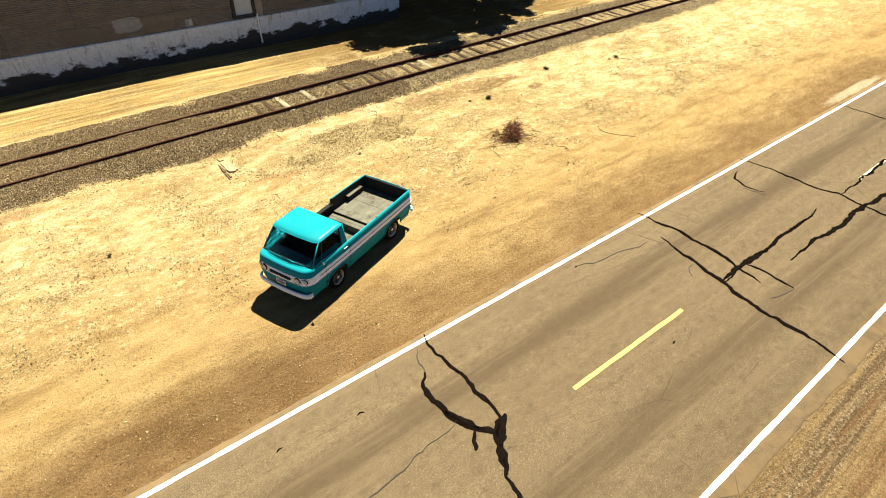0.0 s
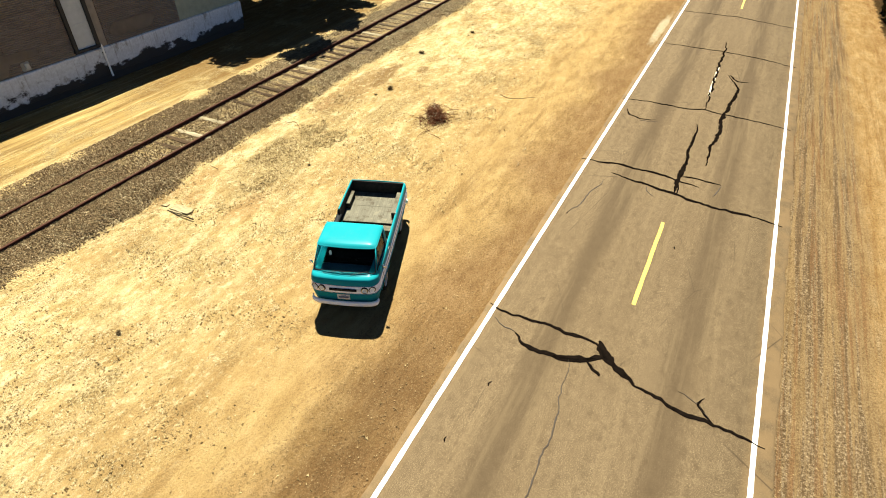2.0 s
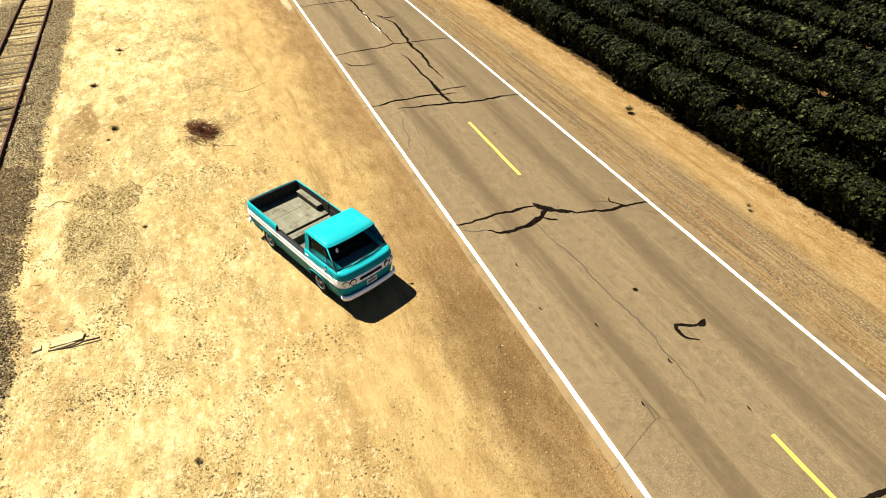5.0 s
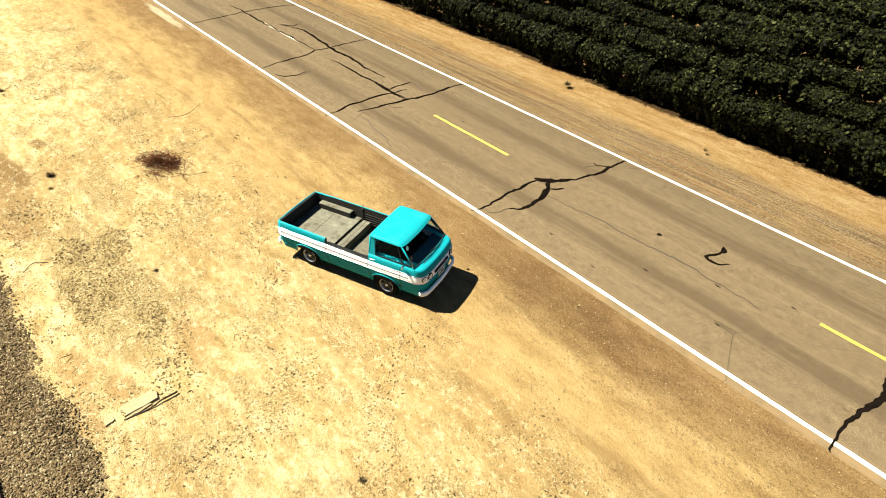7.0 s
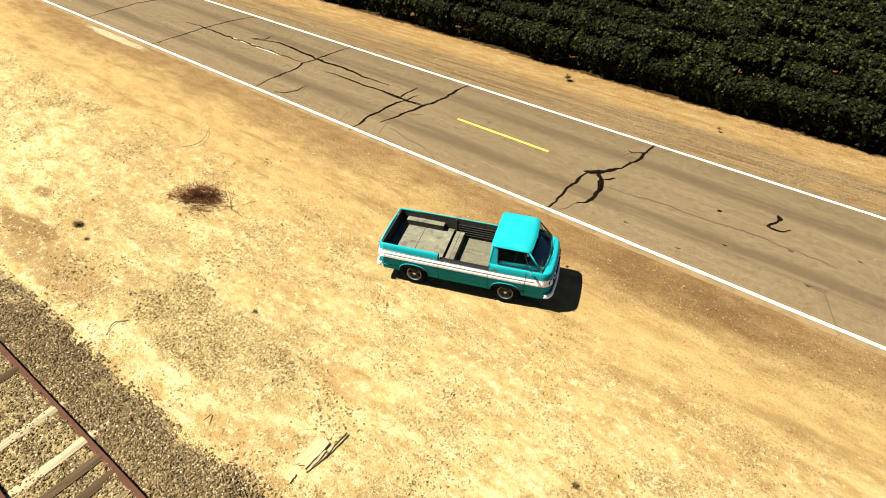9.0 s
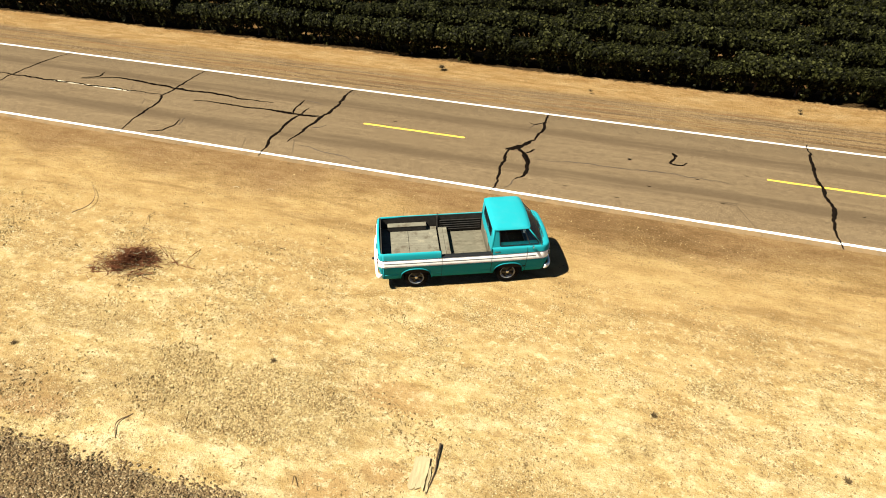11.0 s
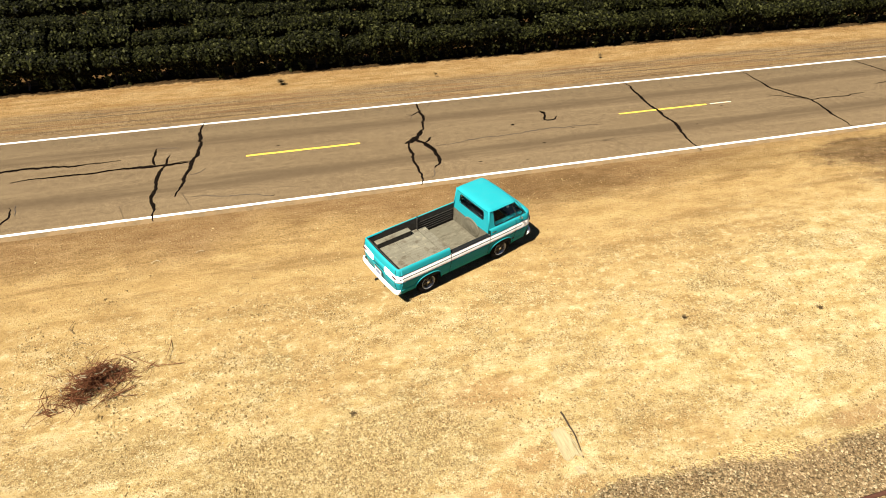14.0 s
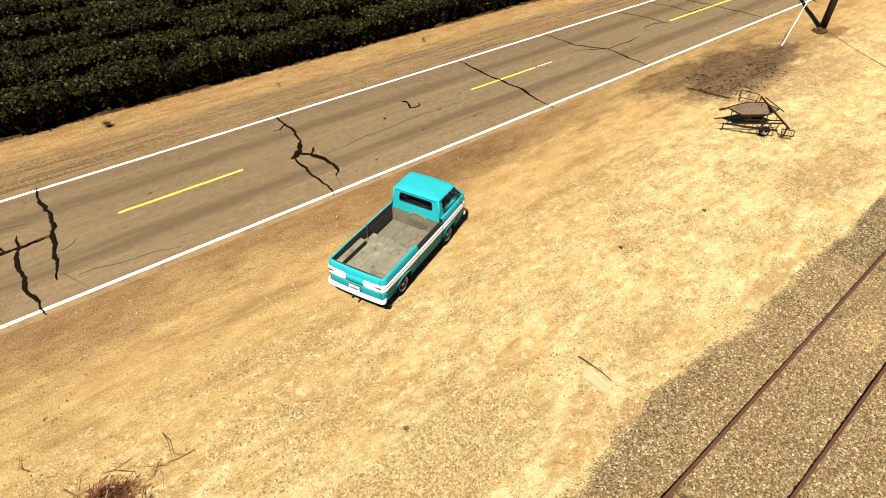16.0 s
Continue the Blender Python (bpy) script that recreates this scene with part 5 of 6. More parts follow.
bumper("front_bumper", lambda x, y: x > 2.15, 0.465, "white painted front bumper")
bumper("rear_bumper", lambda x, y: x < -2.065, 0.485, "white painted rear bumper")

# front: quad headlamps, slot, plate
for side in (-1, 1):
    for y, x in ((0.515, 2.318), (0.685, 2.262)):
        lamp = part("headlamp", lathe_bm([(0.080, -0.02), (0.080, 0.012), (0.074, 0.020), (0.064, 0.014)], 28, "x"), M_CHROME, truck, "round chrome-rimmed headlamp", smooth=True)
        lamp.matrix_local = pose(x, side * y, 0.882, 0, 0, side * (9 if y < 0.6 else 24))
        part("lens", lathe_bm([(0.001, 0.028), (0.036, 0.024), (0.065, 0.012)], 28, "x"), M_LENS, lamp, smooth=True)
        part("reflector", lathe_bm([(0.001, 0.000), (0.04, 0.004), (0.065, 0.010)], 28, "x"), M_WHITE, lamp, smooth=True)
        part("bezel", lathe_bm([(0.074, 0.016), (0.078, 0.024), (0.086, 0.020), (0.090, 0.0), (0.090, -0.02)], 28, "x"), M_BLACK, lamp, "dark ring round the headlamp", smooth=True)
slot = part("grille_slot", box_bm(2.352, 0, 0.885, 0.03, 0.66, 0.07, bevel=0.012), M_BLACK, truck, "dark front air slot")
for z in (0.865, 0.885, 0.905):
    part("grille_bar", box_bm(2.369, 0, z, 0.010, 0.62, 0.006), M_DARKMETAL, slot)


def plate(x, z, turn):
    pl = part("number_plate", box_bm(0, 0, 0, 0.012, 0.31, 0.155, bevel=0.004), M_PLATE, truck, "pale number plate with plain bars")
    pl.matrix_local = pose(x, 0, z, 0, 0, turn)
    part("plate_bar", box_bm(0.008, 0, -0.005, 0.004, 0.24, 0.05), M_PLATEBAR, pl)
    part("plate_bar", box_bm(0.008, 0, 0.055, 0.004, 0.12, 0.018), M_PLATEBAR, pl)


plate(2.352, 0.665, 0)
plate(-2.215, 0.635, 180)
# tail lamps in the white ends, latch, hitch
for side in (-1, 1):
    part("tail_lamp", box_bm(-2.178, side * 0.70, 0.905, 0.03, 0.17, 0.035, bevel=0.01), M_LAMPRED, truck, "narrow dark red tail lamp")
part("tailgate_latch", box_bm(-2.19, 0, 0.745, 0.05, 0.36, 0.03, bevel=0.01), M_CHROME, truck)
part("hitch", box_bm(-2.25, 0, 0.40, 0.16, 0.05, 0.05, bevel=0.01), M_BLACK, truck, "black tow hitch")

# ---- bed ----
LOW, HIGH = 0.56, 0.76            # the low floor behind the cab, and the deck over the engine
IN = HALF - 0.10
part("bed_floor", box_bm((RAMP_REAR + BED_FRONT) / 2 + 0.02, 0, LOW - 0.02, BED_FRONT - RAMP_REAR + 0.02, 2 * IN, 0.04), M_BEDFLOOR, truck, "dusty grey low bed floor")
deck = part("engine_deck", box_bm((REAR + 0.11 + RAMP_REAR) / 2, 0, HIGH - 0.12, RAMP_REAR - REAR - 0.11, 2 * IN, 0.24), M_BEDSIDE, truck)
w = 2 * (IN - 0.01) / 15
for k in range(15):
    for x0, x1 in ((REAR + 0.125, -1.33), (-1.32, RAMP_REAR - 0.005)):
        part("deck_plank", box_bm((x0 + x1) / 2, -IN + 0.01 + w * (k + 0.5), HIGH + 0.012, x1 - x0, w - 0.0015, 0.022 + 0.001 * ((k * 7) % 3), bevel=0.001), M_BEDWOOD, deck)
for side in (-1, 1):
    x0, x1 = REAR + 0.10, (BED_FRONT if side > 0 else RAMP_REAR)
    part("bed_wall", box_bm((x0 + x1) / 2, side * (IN + 0.012), 0.85, x1 - x0, 0.024, 0.60), M_BEDSIDE, truck, "dark grey worn bed wall")
part("bed_wall", box_bm(REAR + 0.105, 0, 0.85, 0.024, 2 * IN, 0.60), M_BEDSIDE, truck, "dark grey worn bed wall")
ramp = part("side_ramp", box_bm((RAMP_REAR + BED_FRONT) / 2, -IN - 0.015, 0.77, BED_FRONT - RAMP_REAR - 0.02, 0.05, 0.44), M_BLACK, truck, "closed side ramp, black inside")
for k in range(5):
    part("wall_rib", box_bm(0.12, IN - 0.006, 0.66 + 0.075 * k, 1.16, 0.02, 0.028, bevel=0.008), M_BEDSIDE, truck)
part("wall_post", box_bm(-0.50, IN - 0.008, 0.88, 0.05, 0.03, 0.5, bevel=0.008), M_BEDSIDE, truck)
part("rail_stake", box_bm(-0.50, HALF - 0.08, 1.175, 0.035, 0.035, 0.03, bevel=0.006), M_CHROME, truck)
# wheel boxes of bare boards
for side, x0, x1 in ((1, -1.86, -0.82), (-1, -1.80, -1.15)):
    wide = 0.17 if side > 0 else 0.12
    housing = part("wheel_box", box_bm((x0 + x1) / 2, side * (IN - wide / 2), HIGH + 0.09, x1 - x0, wide, 0.16, bevel=0.008), M_BEDSIDE, truck, "dark wheel housing with a bare board on top")
    part("board", box_bm((x0 + x1) / 2, side * (IN - wide / 2 - 0.004), HIGH + 0.181, x1 - x0 + 0.01, wide, 0.022, bevel=0.004), M_BEDWOOD, housing, "grey weathered board")
step = part("bed_step", box_bm(RAMP_REAR + 0.17, 0.02, LOW + 0.085, 0.24, 2 * IN - 0.10, 0.17, bevel=0.008), M_BEDWOOD, truck, "weathered wooden step across the bed")
for k in range(2):
    part("step_board", box_bm(RAMP_REAR + 0.11 + 0.12 * k, 0.02, LOW + 0.178, 0.112, 2 * IN - 0.08, 0.02, bevel=0.004), M_BEDWOOD, step)
# bulkhead behind the cab
part("bulkhead", box_bm(BED_FRONT + 0.012, 0, 0.775, 0.03, 2 * IN + 0.1, 0.47), M_BEDFLOOR, truck, "dusty grey bulkhead")
# ---- wheels ----
def make_wheel(x, side):
    tyre = part("wheel", lathe_bm([(0.195, -0.085), (0.24, -0.098), (0.285, -0.094), (0.308, -0.075), (0.314, -0.05), (0.314, 0.05), (0.308, 0.075), (0.285, 0.094), (0.24, 0.098), (0.195, 0.085)], 40), M_TYRE, truck, "black tyre with bright-rimmed dark wheel", smooth=True)
    tyre.matrix_local = pose(x, side * 0.705, 0.314, 0, 0, 0 if side > 0 else 180)
    part("rim", lathe_bm([(0.195, 0.06), (0.202, 0.088), (0.196, 0.096), (0.186, 0.09), (0.174, 0.05), (0.162, 0.03)], 40), M_RIM, tyre, "pale metal rim ring", smooth=True)
    part("disc", lathe_bm([(0.18, 0.02), (0.12, 0.035), (0.07, 0.05), (0.001, 0.05)], 32), M_DARKMETAL, tyre, smooth=True)
    for k in range(5):
        a = 2 * math.pi * k / 5
        bm = box_bm(0.115, 0, 0, 0.14, 0.025, 0.055, bevel=0.008)
        sp = part("spoke", bm, M_DARKMETAL, tyre)
        sp.matrix_local = Matrix.Translation((0, 0.055, 0)) @ Matrix.Rotation(a, 4, "Y")
    part("hub_cap", lathe_bm([(0.045, 0.05), (0.045, 0.075), (0.03, 0.088), (0.001, 0.09)], 24), M_CHROME, tyre, smooth=True)


for x in (-AXLE, AXLE):
    for side in (-1, 1):
        make_wheel(x, side)

# ---- cab ----
ZB, ZR = 1.155, 1.672               # belt and roof base


def panel(name, corners, hole, material, label="", bulge=0.0, glass_name=None, thick=0.03, radius=0.06, parent=truck):
    """A four-cornered frame (bottom a, bottom b, top b, top a) with a rounded opening, given in parts of its width and height; a pane fills it."""
    a, b, c, d = (Vector(p) for p in corners)
    nrm = (b - a).cross(d - a).normalized()

    def place(u, v):
        p = a.lerp(b, u).lerp(d.lerp(c, u), v)
        return p + nrm * bulge * (1 - (2 * u - 1) ** 2) * (1 - 0.75 * v)

    u0, u1, v0, v1 = hole
    w, h = ((b - a).length + (c - d).length) / 2, ((d - a).length + (c - b).length) / 2
    inner, outer = [], []
    rings = 6
    for cu, cv, su, sv, a0 in ((u1, v0, -1, 1, -90), (u1, v1, -1, -1, 0), (u0, v1, 1, -1, 90), (u0, v0, 1, 1, 180)):
        for k in range(rings + 1):
            t = radians(a0 + 90 * k / rings)
            iu = cu + su * radius / w + math.cos(t) * radius / w
            iv = cv + sv * radius / h + math.sin(t) * radius / h
            inner.append((iu, iv))
            f = 0.5 * (1 - math.cos(math.pi * k / rings))
            if a0 == -90:
                o = (iu + (1 - iu) * min(1, 2 * f), 0) if f < 0.5 else (1, iv * (2 * f - 1))
            elif a0 == 0:
                o = (1, iv + (1 - iv) * min(1, 2 * f)) if f < 0.5 else (iu + (1 - iu) * (2 - 2 * f), 1)
            elif a0 == 90:
                o = (iu * (1 - 2 * f), 1) if f < 0.5 else (0, 1 - (1 - iv) * (2 * f - 1))
            else:
                o = (0, iv * (1 - 2 * f)) if f < 0.5 else (iu * (2 * f - 1), 0)
            outer.append(o)
    # long sides follow the bulge
    def dense(ring):
        out = []
        for p, q in zip(ring, ring[1:] + ring[:1]):
            out += [(p[0] + (q[0] - p[0]) * s / 6, p[1] + (q[1] - p[1]) * s / 6) for s in range(6)]
        return out
    inner, outer = dense(inner), dense(outer)
    n = len(inner)
    verts = [place(*p) for p in outer] + [place(*p) for p in inner]
    faces = [(i, (i + 1) % n, n + (i + 1) % n, n + i) for i in range(n)]
    ob = mesh_part(name, verts, faces, material, parent, label)
    mod = ob.modifiers.new("thick", "SOLIDIFY")
    mod.thickness, mod.offset = thick, -1
    ob.data.materials.append(M_SEAT)
    mod.material_offset = 1
    seal = bmesh.new()
    add_tube(seal, [place(*p) for p in inner[::3]] + [place(*inner[0])], 0.012, 5, caps=False)
    part("window_seal", seal, M_BLACK, ob)
    if glass_name:
        cols = 14
        gv = []
        for i in range(cols + 1):
            u = u0 + (u1 - u0) * i / cols
            gv += [place(u, v0) - nrm * 0.012, place(u, v1) - nrm * 0.012]
        mesh_part(glass_name, gv, [(2 * i, 2 * i + 2, 2 * i + 3, 2 * i + 1) for i in range(cols)], M_GLASS, ob, smooth=True)
    return ob


BW, RW = 0.79, 0.70              # half widths at belt and roof
bx0, bx1 = BED_FRONT + 0.0, 2.05  # belt, rear and front
rx0, rx1 = BED_FRONT + 0.03, 1.645 # roof, rear and front
panel("windscreen_frame", [(bx1, -BW + 0.02, ZB + 0.02), (bx1, BW - 0.02, ZB + 0.02), (rx1, RW, ZR), (rx1, -RW, ZR)], (0.012, 0.988, 0.03, 0.985), M_TEAL, bulge=0.11, glass_name="windscreen", radius=0.07, label="turquoise windscreen frame")
panel("rear_cab_panel", [(bx0, BW, ZB - 0.14), (bx0, -BW, ZB - 0.14), (rx0, -RW, ZR), (rx0, RW, ZR)], (0.15, 0.85, 0.47, 0.86), M_TEAL, bulge=0.02, glass_name="rear_window", radius=0.055, label="turquoise cab back with wide slot window")
for side in (-1, 1):
    a, b = (bx0, side * BW, ZB - 0.005), (bx1, side * (BW - 0.02), ZB + 0.015)
    c, d = (rx1, side * RW, ZR), (rx0, side * RW, ZR)
    if side < 0:
        panel("door_frame", [a, b, c, d], (0.16, 0.965, 0.08, 0.95), M_TEAL, glass_name="door_window", radius=0.05, label="turquoise door window frame")
    else:
        panel("door_frame", [b, a, d, c], (0.035, 0.84, 0.08, 0.95), M_TEAL, glass_name="door_window", radius=0.05, label="turquoise door window frame")
    # fill between shoulder and belt
    verts = []
    for x in np.linspace(BED_FRONT - 0.0, 2.06, 14):
        w = HALF * (1 - 0.03 * float(sm(0.9, 2.2, x)))
        verts += [(x, side * (w - 0.06), 1.155), (x, side * (BW - 0.03), ZB + 0.012)]
    f = [(2 * i, 2 * i + 2, 2 * i + 3, 2 * i + 1) for i in range(13)]
    mesh_part("door_sill_trim", verts, f if side > 0 else [q[::-1] for q in f], M_TEAL, truck)
    part("quarter_vent", tube_bm([(1.72, side * 0.79, ZB + 0.05), (1.55, side * 0.70, ZR - 0.05)], 0.010, 6), M_DARKMETAL, truck)
    part("door_handle", box_bm(0.88, side * 0.84, 1.07, 0.14, 0.03, 0.025, bevel=0.01), M_CHROME, truck, "chrome door handle")
    stem = part("door_mirror", tube_bm([(1.76, side * 0.83, 1.13), (1.78, side * 0.88, 1.19)], 0.008, 6), M_CHROME, truck, "small round chrome door mirror")
    head = part("mirror_head", lathe_bm([(0.001, 0.02), (0.04, 0.014), (0.052, 0.0), (0.05, -0.008), (0.001, -0.008)], 20, "x"), M_CHROME, stem, smooth=True)
    head.location = (1.78, side * 0.89, 1.21)


for side in (-1, 1):
    part("corner_post", tube_bm([(bx0 + 0.012, side * (BW - 0.012), ZB - 0.13), (rx0 + 0.012, side * (RW - 0.012), ZR + 0.005)], 0.028, 8), M_TEAL, truck, smooth=True)
    part("windscreen_post", tube_bm([(bx1 - 0.012, side * (BW - 0.03), ZB + 0.01), (rx1 - 0.010, side * (RW - 0.012), ZR + 0.005)], 0.020, 8), M_TEAL, truck, smooth=True)


def roof_bm():
    """The roof: a rounded shell with a slight visor lip all round."""
    bm = bmesh.new()
    levels = [(0.020, 1.658), (0.044, 1.660), (0.050, 1.666), (0.044, 1.672), (0.026, 1.680), (0.010, 1.694), (-0.020, 1.710), (-0.09, 1.724), (-0.30, 1.736)]
    rings = []
    cx, hx = (rx0 + rx1) / 2 + 0.015, (rx1 - rx0) / 2
    for out, z in levels:
        ring = []
        for k in range(64):
            a = 2 * math.pi * k / 64
            e = 0.18
            ux = math.copysign(abs(math.cos(a)) ** e, math.cos(a))
            uy = math.copysign(abs(math.sin(a)) ** e, math.sin(a))
            front = 0.045 * (1 - uy * uy) * (1 if ux > 0 else 0) * max(0.0, ux)
            ring.append(bm.verts.new((cx + ux * (hx + out * (1 if out > 0 else 0.75)) + front, uy * (RW + out * 0.6 + (0 if out > 0 else out * 0.35)), z)))
        rings.append(ring)
    for r0, r1 in zip(rings, rings[1:]):
        for k in range(64):
            bm.faces.new((r0[k], r0[(k + 1) % 64], r1[(k + 1) % 64], r1[k]))
    bm.faces.new(rings[-1])
    bm.faces.new(rings[0][::-1])
    bmesh.ops.recalc_face_normals(bm, faces=bm.faces)
    return bm


part("roof", roof_bm(), M_TEAL, truck, "smooth turquoise cab roof with drip lip", smooth=True)
# cowl and cab inside
part("cab_tub", box_bm(1.30, 0, 0.74, 1.06, 1.5, 0.16), M_SEAT, truck)
cv = []
for k in range(17):
    y = -0.80 + 1.6 * k / 16
    cv += [(1.98 + 0.10 * (1 - (y / 0.8) ** 2), y, 1.172), (2.11 + 0.085 * (1 - (y / 0.8) ** 2), y * 0.82, 1.195)]
mesh_part("cowl", cv, [(2 * k, 2 * k + 1, 2 * k + 3, 2 * k + 2) for k in range(16)], M_TEAL, truck, smooth=True)
part("dashboard", box_bm(1.86, 0, 1.06, 0.40, 1.5, 0.14, bevel=0.05), M_DASH, truck, "dark blue dashboard")
part("seat", box_bm(1.05, 0, 0.90, 0.48, 1.36, 0.18, bevel=0.05), M_SEAT, truck, "dark vinyl bench seat")
part("seat_back", box_bm(0.86, 0, 1.14, 0.16, 1.36, 0.48, bevel=0.06), M_SEAT, truck)
wheel = part("steering_wheel", lathe_bm([(0.19, -0.010), (0.20, 0), (0.19, 0.010), (0.18, 0)], 36, "z", close=True), M_BLACK, truck, smooth=True)
wheel.matrix_local = pose(1.55, 0.36, 1.18, 0, -28, 0)
part("steering_column", tube_bm([(1.55, 0.36, 1.18), (1.78, 0.36, 0.90)], 0.02, 8), M_BLACK, truck)
part("rear_mirror", box_bm(1.60, 0, 1.58, 0.02, 0.22, 0.05, bevel=0.01), M_CHROME, truck, "inside rear-view mirror")
# a small pale thing hung under the glass, wipers, antenna
part("hanging_ornament", lathe_bm([(0.001, -0.07), (0.03, -0.05), (0.036, 0.0), (0.02, 0.05), (0.001, 0.07)], 16, "z"), M_WHITE, truck, "pale hanging ornament", smooth=True).location = (1.62, -0.42, 1.40)
for y0, y1 in ((-0.50, -0.12), (0.16, 0.55)):
    part("wiper", tube_bm([(2.085 + 0.09 * (1 - (y0 / 0.8) ** 2), y0, 1.195), (2.02 + 0.115 * (1 - (y1 / 0.8) ** 2), y1, 1.275)], 0.005, 6), M_DARKMETAL, truck, "thin dark windscreen wiper")
part("antenna", tube_bm([(2.02, -0.80, 1.12), (1.99, -0.83, 1.62)], [0.003, 0.002], 5), M_CHROME, truck, "thin whip antenna")

# ---- round cover in the bed ----
cover = part("round_cover", lathe_bm([(0.001, 0.075), (0.20, 0.075), (0.215, 0.06), (0.25, 0.055), (0.285, 0.07), (0.315, 0.055), (0.325, 0.0)], 40, "x"), M_BEDFLOOR, truck, "shallow dusty round cover on the bulkhead behind the cab", smooth=True)
cover.matrix_local = pose(BED_FRONT - 0.005, -0.06, LOW + 0.27, 0, 4, 180) @ Matrix.Diagonal((0.42, 1.08, 0.84, 1))

# ---- loose things on the ground ----
def make_brush(x, y):
    """A heap of cut reddish twigs: a few bent shapes, each laid many times."""
    rng = random.Random(21)
    base = thing("brush_pile", pose(x, y, 0.0, 0, 0, 22), "heap of dry red-brown cut twigs on bare earth", "brush pile")
    shapes = []
    for k in range(14):
        bm = bmesh.new()
        bend = Vector((0, rng.gauss(0, 0.10), rng.gauss(0.03, 0.06)))
        add_tube(bm, [(-0.5, 0, 0), bend, (0.5, 0, 0)], [0.014, 0.011, 0.004], 4, caps=False)
        for f in range(rng.randrange(1, 4)):
            u = rng.uniform(-0.3, 0.35)
            add_tube(bm, [(u, 0, 0), (u + rng.uniform(0.1, 0.3), rng.gauss(0, 0.16), rng.gauss(0.06, 0.1))], [0.007, 0.003], 4, caps=False)
        me = bpy.data.meshes.new("twig")
        bm.to_mesh(me)
        bm.free()
        me.materials.append(M_TWIG)
        shapes.append(me)
    def lay(k):
        """Where one twig lies: most in a long low heap, some straying out of it."""
        wide = k % 4 == 0
        a = rng.uniform(0, 2 * math.pi)
        r = rng.uniform(0.5, 1.75) if wide else math.sqrt(rng.random()) * (0.82 + 0.30 * math.sin(3 * a + 0.7) + 0.15 * math.sin(7 * a))
        px = math.cos(a) * r * 0.84 - (0.35 * rng.random() if wide else 0.0)
        py = math.sin(a) * r * (0.46 if wide else 0.36) + 0.10 * math.sin(px * 2.6)
        pz = 0.02 + rng.uniform(0.0, 0.42) * max(0.04, 1 - r * r)
        ln = rng.uniform(0.35, 0.75) if wide else rng.uniform(0.26, 0.6)
        tilt = abs(rng.gauss(0, 17)) if r < 0.8 else rng.uniform(0, 8)
        return pose(px, py, pz, rng.uniform(-40, 40), -tilt, rng.gauss(0, 70)) @ Matrix.Diagonal((ln, ln, ln, 1))

    for k in range(240):
        ob = new("twig", rng.choice(shapes))
        ob.parent = base
        ob.matrix_local = lay(k)
    # short broken ends packed into the heap
    bm = bmesh.new()
    for k in range(210):
        m = lay(1)
        m = Matrix.Translation((0, 0, -m.translation.z * 0.35)) @ m
        add_tube(bm, [m @ Vector((-0.4, 0, 0)), m @ Vector((0.0, rng.gauss(0, 0.1), 0.03)), m @ Vector((0.4, 0, 0))], [0.007, 0.006, 0.003], 3, caps=False)
    tagged(part("twig_litter", bm, M_TWIG, base), kind="stuff")
    bm = bmesh.new()
    for k in range(26):
        m = lay(1)
        add_tube(bm, [m @ Vector((-0.14, 0, 0.05)), m @ Vector((0.12, 0.03, 0.06))], [0.013, 0.009], 4)
    tagged(part("bleached_chips", bm, M_PALEWOOD, base, "pale bleached wood chips"), kind="stuff")


make_brush(14.12, 12.09)


def bent(pts):
    """A smooth, slightly crooked line through a few points."""
    out = []
    ends = [pts[0] * 2 - pts[1]] + pts + [pts[-1] * 2 - pts[-2]]
    for i in range(1, len(ends) - 2):
        p0, p1, p2, p3 = ends[i - 1:i + 3]
        for k in range(6):
            t = k / 6
            q = 0.5 * (2 * p1 + (p2 - p0) * t + (2 * p0 - 5 * p1 + 4 * p2 - p3) * t * t + (3 * p1 - p0 - 3 * p2 + p3) * t ** 3)
            out.append(q + Vector((0.012 * noise.noise((q.x * 9, q.y * 9, 1)), 0.012 * noise.noise((q.x * 9, q.y * 9, 2)), 0)))
    return out + [pts[-1]]


def make_stick(points, radius, label="thin curved dry stick lying on the ground", material=None):
    points = bent([Vector(p) for p in points])
    mid = Vector(points[len(points) // 2])
    base = Vector((mid.x, mid.y, 0))
    bm = tube_bm([Vector(p) - base for p in points], [radius * (1 - 0.5 * i / len(points)) for i in range(len(points))], 6)
    ob = part("stick", bm, material or M_STICK)
    ob.location = base
    return tagged(ob, label, "stick", "sticks on the ground")


make_stick([(17.28, 10.62, 0.02), (17.03, 10.21, 0.05), (17.2, 9.71, 0.06), (17.74, 9.21, 0.02)], 0.013)
make_stick([(14.82, 10.36, 0.02), (14.93, 10.16, 0.04), (14.88, 9.9, 0.02)], 0.009)
make_stick([(14.46, 10.76, 0.02), (14.61, 10.71, 0.04), (14.76, 10.76, 0.02)], 0.009)
make_stick([(4.44, 15.20, 0.05), (4.42, 15.50, 0.07), (4.39, 15.80, 0.05), (4.43, 16.28, 0.04)], 0.022, "dark split stick beside a broken plank", M_POLE)
make_stick([(10.76, 16.25, 0.07), (10.91, 16.54, 0.12), (10.71, 16.84, 0.09)], 0.015)
make_stick([(6.93, 16.62, 0.09), (6.84, 16.85, 0.2)], 0.012)
make_stick([(12.04, 7.82, 0.02), (12.15, 7.8, 0.03), (12.24, 7.87, 0.02)], 0.011, "short pale curl of wood on the shoulder", M_PALEWOOD)
